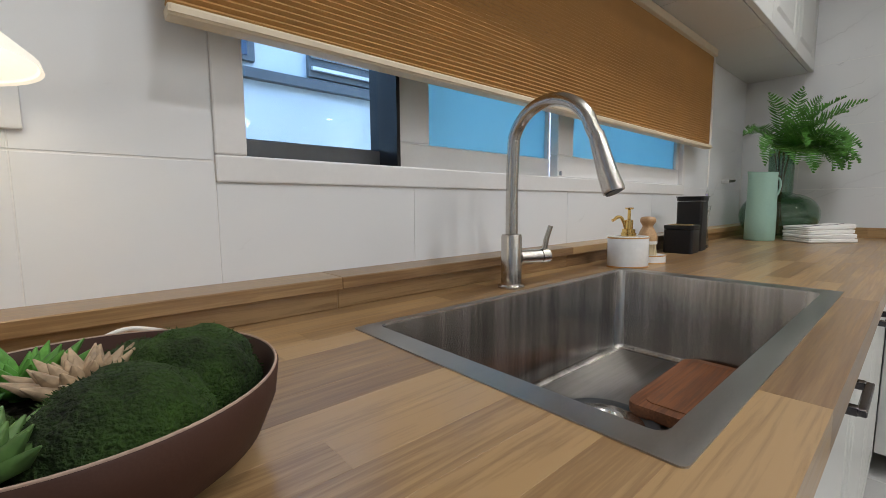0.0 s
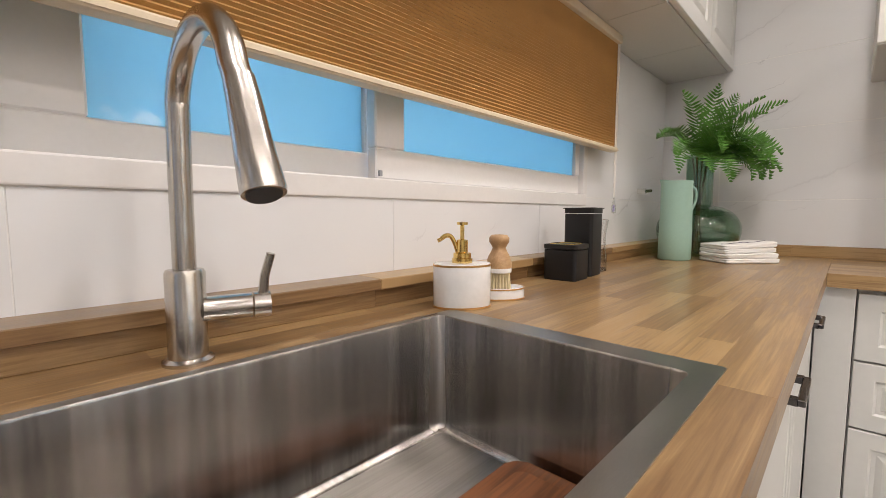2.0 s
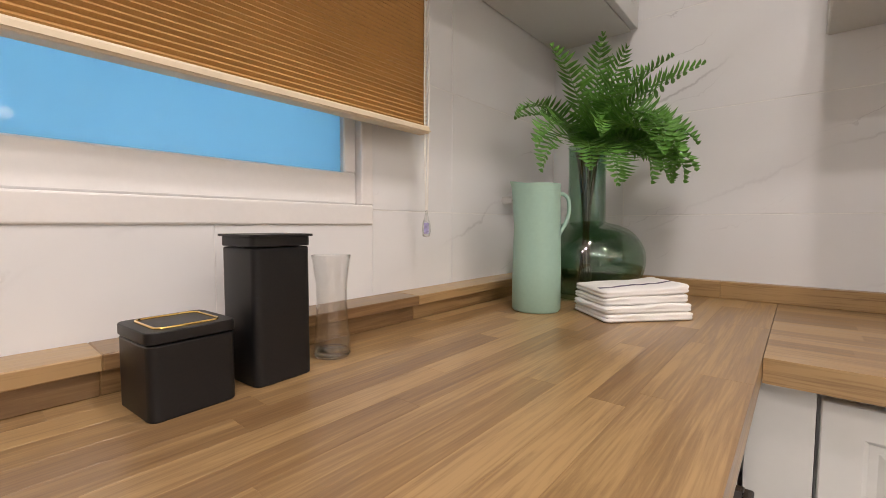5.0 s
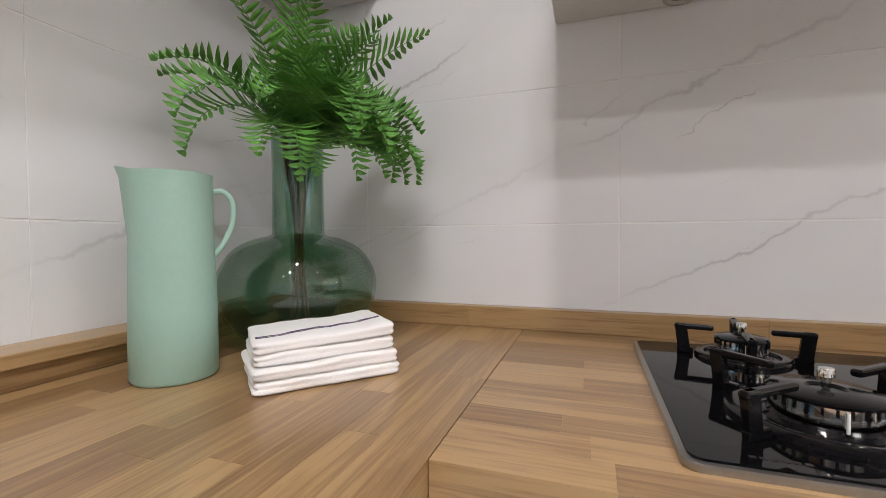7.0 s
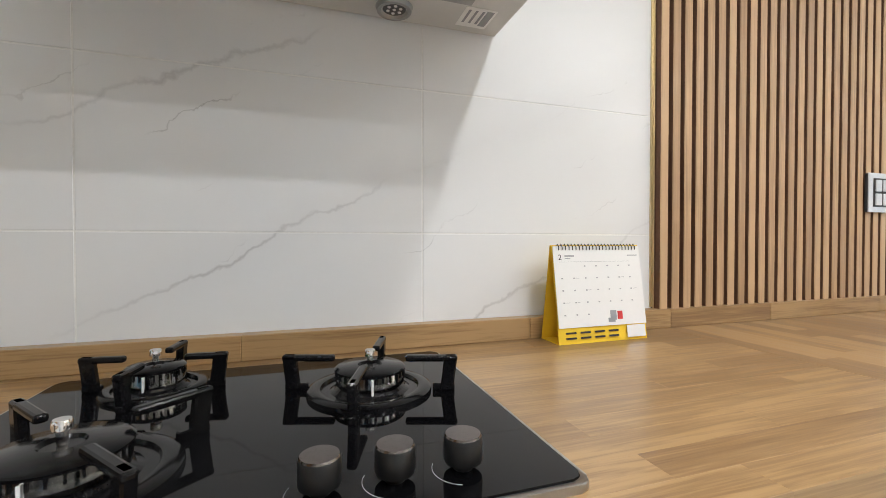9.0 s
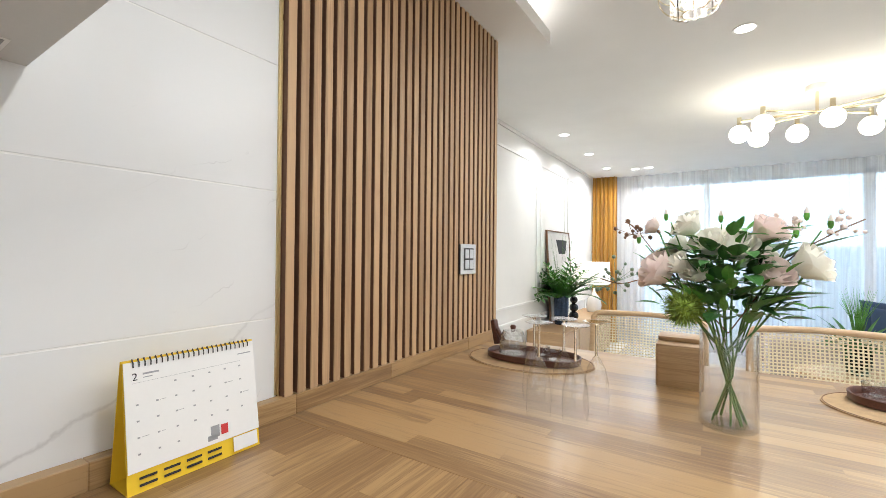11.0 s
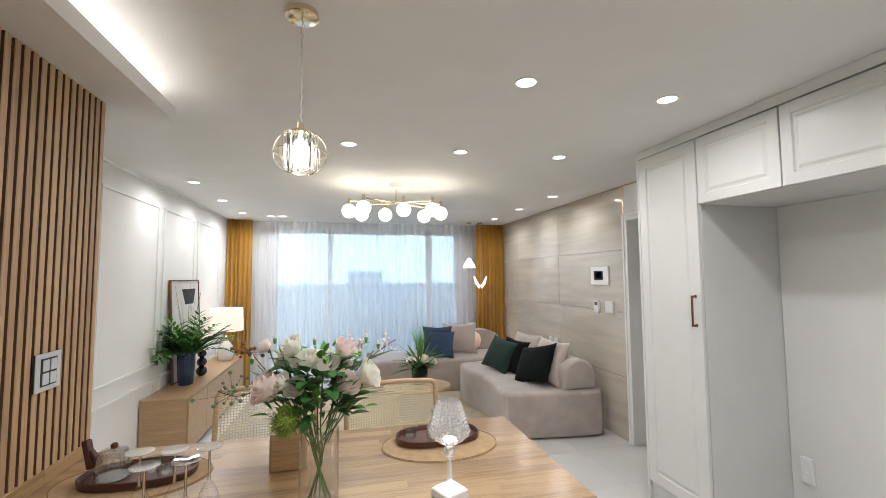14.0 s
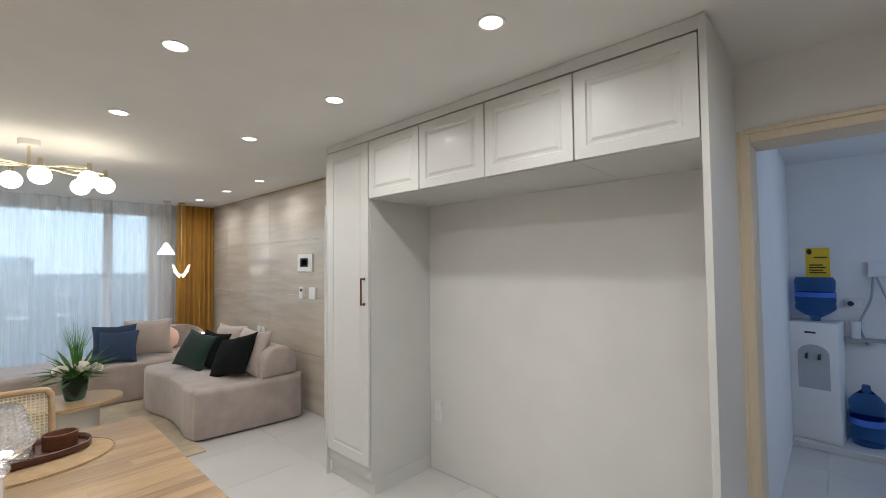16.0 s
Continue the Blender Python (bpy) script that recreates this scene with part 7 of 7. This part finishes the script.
for k in range(90):
    a = rnd.uniform(0, 6.28)
    p = Vector((.05 * math.cos(a), .05 * math.sin(a), rnd.uniform(-.02, .06)))
    leaf(bm, p, p + Vector((math.cos(a), math.sin(a), rnd.uniform(-.1, 1.2))).normalized() * rnd.uniform(.12, .25), rnd.uniform(.006, .016))
part("foliage", bm, LEAF_DARK, pl)
bm = B()
for k in range(60):
    a = rnd.uniform(0, 6.28)
    r = rnd.uniform(.02, .12)
    tube(bm, [(0, 0, 0), (r * .4 * math.cos(a), r * .4 * math.sin(a), .2), (r * math.cos(a), r * math.sin(a), rnd.uniform(.26, .40))], [.0025, .0018, .0005], 4)
part("grass_blades", bm, LEAF, pl)
for c in ((-.02, .12, .09), (-.10, .07, .06), (.09, .08, .07)):
    bm = B()
    rose(bm, c, .038, (c[0], .5, .6), 7)
    part("bloom", bm, PETAL, pl, smooth=60)
glb = thing("glow_lamp", "round blush glowing lamp behind the taupe cushion", "table lamp", (-2.86, -7.20, .437))
bm = B()
lathe(bm, [(0, .0), (.05, .005), (.12, .07), (.14, .15), (.12, .23), (.05, .29), (0, .30)], 36)
part("globe", bm, surface("blush lit globe", (.85, .58, .46), .5, emit=.22), glb, smooth=60)

sl = thing("sofa_lamp", "small white globe lamp glowing in the sofa corner", "table lamp", (-3.31, -7.22, .437))
bm = B()
lathe(bm, [(0, 0), (.04, 0), (.04, .012), (.012, .02), (.010, .09), (0, .092)], 24)
part("base", bm, GOLD, sl, smooth=40)
bm = B()
bmesh.ops.create_uvsphere(bm, u_segments=24, v_segments=16, radius=.038, matrix=Matrix.Translation((0, 0, .128)))
part("globe", bm, BULB_ON, sl, "glowing opal globe", 60)

# ---- fittings on the stone wall ----
def plate(name, label, cat, y, z, w, h, extra=()):
    t = thing(name, label, cat, (RX, y, z), 90)
    bm = B()
    box(bm, -w / 2, -.022, -h / 2, w / 2, -.0005, h / 2, .003, 2)
    part("plate", bm, PLASTIC, t)
    for n, x0, z0, x1, z1, m in extra:
        bm = B()
        box(bm, x0, -.0245, z0, x1, -.0221, z1, .0005, 1)
        part(n, bm, m, t)
    return t


plate("video_intercom", "white wall intercom with grey display", "intercom", -4.885, 1.545, .30, .185, (("display", -.09, -.045, .07, .05, PLASTIC_DARK), ("screen", -.06, -.03, .05, .038, SCREEN)))
plate("thermostat", "small white wall thermostat", "thermostat", -4.955, 1.225, .085, .12, (("display", -.025, .015, .025, .045, SCREEN),))
plate("wall_switch", "white multi-gang switch plate", "switch", -4.735, 1.23, .125, .12, tuple(("rocker", -.05, -.048 + .026 * k, .05, -.026 + .026 * k, TRIM) for k in range(4)))
plate("wall_socket", "white socket plate on the stone", "socket", -5.98, .72, .085, .12, (("insert", -.025, -.025, .025, .025, TRIM),))
plate("wall_socket", "white socket plate on the stone", "socket", -5.86, .72, .085, .12, (("insert", -.025, -.025, .025, .025, TRIM),))

# ---- fridge surround ----
FX, FB = -2.96, RX + .005
tall = thing("tall_cabinet", "tall white raised-panel cabinet with bow handle", "cabinet", (FX, -3.540, 0), 90)
# local x runs towards the kitchen, local y into the wall
bm = B()
box(bm, 0, .022, .10, .508, FX - FB - .003, 2.345, .001, 1)
part("body", bm, CAB_IN, tall)
bm = B()
box(bm, 0, .05, 0, .508, FX - FB - .003, .099)
part("plinth", bm, CAB, tall)
bm = B()
box(bm, 0, -.001, 0, .018, .0215, 2.345, .001, 1)
part("stile", bm, CAB, tall)
d = part("door", door_mesh(.484, 2.15, rim=.065), CAB, tall)
d.location = (.020, 0, .19)
bar_handle(d, .445, 1.145, .18, True, COPPER)
NY = [-3.030, -2.545, -2.063, -1.582, -1.104]
for a, b in zip(NY, NY[1:]):
    wall_unit((FX, a + .001, 1.952), 90, b - a - .002, FX - FB - .002, .388, "white raised-panel cabinet above the fridge niche", "fridge niche cabinets")
bm = B()
box(bm, FB - .004, -1.102, 0, FX + .004, -1.078, CEIL - .003, .001, 1)
solid("side_panel", bm, CAB, "full-height white panel closing the fridge niche", "panel")
bm = B()
box(bm, FB, -3.54, 2.347, FX - .004, -1.103, CEIL - .002)
solid("cabinet_fascia", bm, CAB, "white fascia between cabinets and ceiling", "fascia", kind="structure")
bm = B()
box(bm, FB - .003, -3.028, .003, FB + .012, -1.104, 1.951)
nb = solid("niche_back", bm, surface("white niche laminate", (.71, .705, .68), .45, var=.015, bump=.03), "plain white back wall of the empty fridge niche", "panel")
ns = plate("wall_socket", "white double socket low in the fridge niche", "socket", -2.93, .44, .062, .14)
ns.location.x = FB + .013
for dz in (-.034, .034):
    bm = B()
    lathe(bm, [(.026, .0), (.026, .003), (.022, .003), (.020, -.004), (0, -.004)], 24, m=Matrix.Translation((0, -.0221, dz)) @ Matrix.Rotation(math.pi / 2, 4, "X"))
    so = part("outlet", bm, TRIM, ns, "round recessed outlet", 40)
    bm = B()
    for q in (-.0085, .0085):
        lathe(bm, [(0, .0002), (.0028, .0002), (.0028, -.001)], 10, m=Matrix.Translation((q, -.0200, dz)) @ Matrix.Rotation(math.pi / 2, 4, "X"))
    part("pin_hole", bm, PLASTIC_DARK, so)

# ---- utility room ----
cool = thing("water_cooler", "white floor-standing water cooler with dispensing recess", "water cooler", (-6.02, -.90, .05), 82)
bm = B()
box(bm, -.155, -.15, 0, .155, .15, .96, .012, 3)
part("body", bm, PLASTIC, cool, smooth=40)
bm = B()
pts = [(-.10, .42), (.10, .42), (.10, .66)] + [(.10 * math.cos(a), .70 + .08 * math.sin(a)) for a in [math.pi * i / 10 for i in range(11)]] + [(-.10, .66)]
v0 = [bm.verts.new((x, -.1515, z)) for x, z in pts]
bm.faces.new(v0)
part("recess", bm, surface("grey recess", (.42, .44, .46), .4), cool)
for s in (-1, 1):
    bm = B()
    tube(bm, [(s * .04, -.15, .70), (s * .04, -.18, .69), (s * .04, -.182, .665)], .010, 8)
    part("tap", bm, PLASTIC_DARK, cool)
bm = B()
box(bm, -.05, -.153, .87, .02, -.151, .885)
part("badge", bm, PLASTIC_DARK, cool)
wb = thing("water_bottle", "large blue water bottle upturned on the cooler", "water bottle", (-6.02, -.90, 1.01))
bm = B()
lathe(bm, [(0, 0), (.03, 0), (.035, .03), (.10, .07), (.132, .10), (.135, .13), (.128, .15), (.135, .17), (.135, .23), (.128, .25), (.135, .27), (.135, .34), (.12, .37), (0, .372)], 40)
part("body", bm, WATER, wb, smooth=50)
bm = B()
lathe(bm, [(.1355, .205), (.1362, .205), (.1362, .245), (.1355, .245)], 40)
part("label", bm, BLUE_PRINT, wb)
wb2 = copy_thing(wb, pose(-6.05, -.615, .52, 180))
wb2["label"] = "large blue water bottle standing on the utility step"
wb2.scale = (.80, .80, 1.263)
poster = thing("yellow_notice", "yellow printed notice on the utility wall", "notice", (-6.219, -.877, 1.362), 90)
poster.scale = (.64, 1, .9)
bm = B()
box(bm, -.125, -.002, 0, .125, 0, .30)
part("sheet", bm, YELLOW, poster)
bm = B()
for k in range(4):
    box(bm, -.09, -.003, .05 + k * .025, .08 - .03 * (k % 2), -.0021, .062 + k * .025)
lathe(bm, [(0, 0), (.028, 0), (.028, -.0008)], 20, m=Matrix.Translation((-.085, -.0022, .262)) @ Matrix.Rotation(math.pi / 2, 4, "X"))
box(bm, -.04, -.003, .20, .10, -.0021, .212)
part("print", bm, INK, poster)
us = thing("wall_socket", "white socket with plug on the utility wall", "socket", (-6.219, -.660, 1.155), 90)
bm = B()
box(bm, -.06, -.012, -.04, .06, 0, .04, .004, 2)
part("plate", bm, PLASTIC, us)
bm = B()
tube(bm, [(-.02, -.012, 0), (-.02, -.05, 0)], .02, 14)
part("plug", bm, PLASTIC_DARK, us)
bx = thing("wall_box", "white water meter box on the utility wall", "wall box", (-6.219, -.47, 1.44), 90)
bm = B()
box(bm, -.10, -.05, -.06, .10, 0, .06, .006, 2)
part("case", bm, PLASTIC, bx)
bm = B()
tube(bm, smooth_line([(-.07, -.03, -.06), (-.09, -.04, -.25), (-.16, -.05, -.45), (-.12, -.05, -.62)], 6), .008, 8)
tube(bm, smooth_line([(-.05, -.03, -.06), (.02, -.04, -.3), (.08, -.05, -.5), (.15, -.05, -.8)], 6), .008, 8)
part("hose", bm, GREY_PRINT, bx)
ush = thing("wall_shelf", "small grey shelf with white cup on utility wall", "shelf", (-6.219, -.60, .86), 90)
bm = B()
box(bm, -.13, -.16, 0, .13, 0, .014, .002, 1)
part("board", bm, GREY_PRINT, ush)
bm = B()
lathe(bm, [(0, 0), (.03, 0), (.036, .14), (0, .14)], 24, (-.06, -.08, .0142))
part("cup", bm, PLASTIC, ush, smooth=40)
uc = thing("ceiling_lamp", "round ceiling lamp in the utility room", "ceiling lamp", (-4.95, -.50, CEIL))
bm = B()
lathe(bm, [(0, -.06), (.12, -.055), (.15, -.03), (.155, -.0005)], 36)
part("diffuser", bm, glow("cool lit diffuser", (.75, .87, 1), 4.0), uc, smooth=50)

# ---- outdoors ----
bm = B()
box(bm, -60, -60, -.70, 60, 60, -.60)
solid("ground", bm, surface("asphalt", (.06, .06, .062), .9, var=.2, scale=1.0, bump=.4), "grey asphalt ground outside the building", "ground", kind="structure")
nb_ = thing("neighbour_house", "pale rendered neighbouring house across the lane", "building", (-1.5, -13.0, -.6))
bm = B()
box(bm, -9, -3, 0, 9, 0, 7.5)
part("wall", bm, EXT_WALL, nb_)
for wx in (-5.2, 4.6):
    for wz in (4.6,):
        bm = B()
        box(bm, wx, -.05, wz, wx + 1.5, .03, wz + 1.3)
        w_ = part("window", bm, DARK_PVC, nb_)
        bm = B()
        box(bm, wx + .06, .031, wz + .06, wx + 1.44, .036, wz + 1.24)
        part("pane", bm, SCREEN, w_)
rail_ = thing("balcony_fence", "dark balcony fence with a pale lettered banner", "fence", (-1.45, -9.6, -.6))
bm = B()
box(bm, -3.2, -.03, 0, 3.2, .03, 2.02)
part("fence_board", bm, EXT_DARK, rail_)
bm = B()
box(bm, -.27, -.3, 0, .40, -.031, 2.28)
part("cabinet_box", bm, EXT_DARK, rail_)
bm = B()
rnd = random.Random(6)
x = -2.3
while x < 2.4:
    for k in range(3):
        if rnd.random() < .75:
            box(bm, x, .031, 1.36 + .16 * k, x + rnd.uniform(.14, .26), .036, 1.36 + .16 * k + .05)
    x += .52
part("lettering", bm, BANNER, rail_, "pale unreadable lettering")
nb2 = thing("neighbour_house", "pale neighbouring wall close behind the kitchen window", "building", (-2.0, 2.6, -.6))
bm = B()
box(bm, -8, 0, 0, 8, 3, 6.5)
part("wall", bm, EXT_NEAR, nb2)
# its window and string course, seen through the open sash
bm = B()
box(bm, -5, -.06, 2.49, 1.42, -.001, 2.555)
part("band", bm, DARK_PVC, nb2, "dark string course")
bm = B()
box(bm, .55, -.04, 2.58, 1.42, .02, 3.3)
w_ = part("window", bm, DARK_PVC, nb2, "dark louvred window")
for k in range(5):
    bm = B()
    box(bm, .57, -.07, 2.62 + k * .09, 1.40, -.041, 2.645 + k * .09)
    part("louvre", bm, PVC, w_)
bm = B()
box(bm, -.5, -.04, 2.60, .18, .02, 3.3)
w_ = part("window", bm, DARK_PVC, nb2)
bm = B()
box(bm, -.45, -.045, 2.63, .13, -.041, 3.25)
part("pane", bm, BLUE_GLASS, w_)
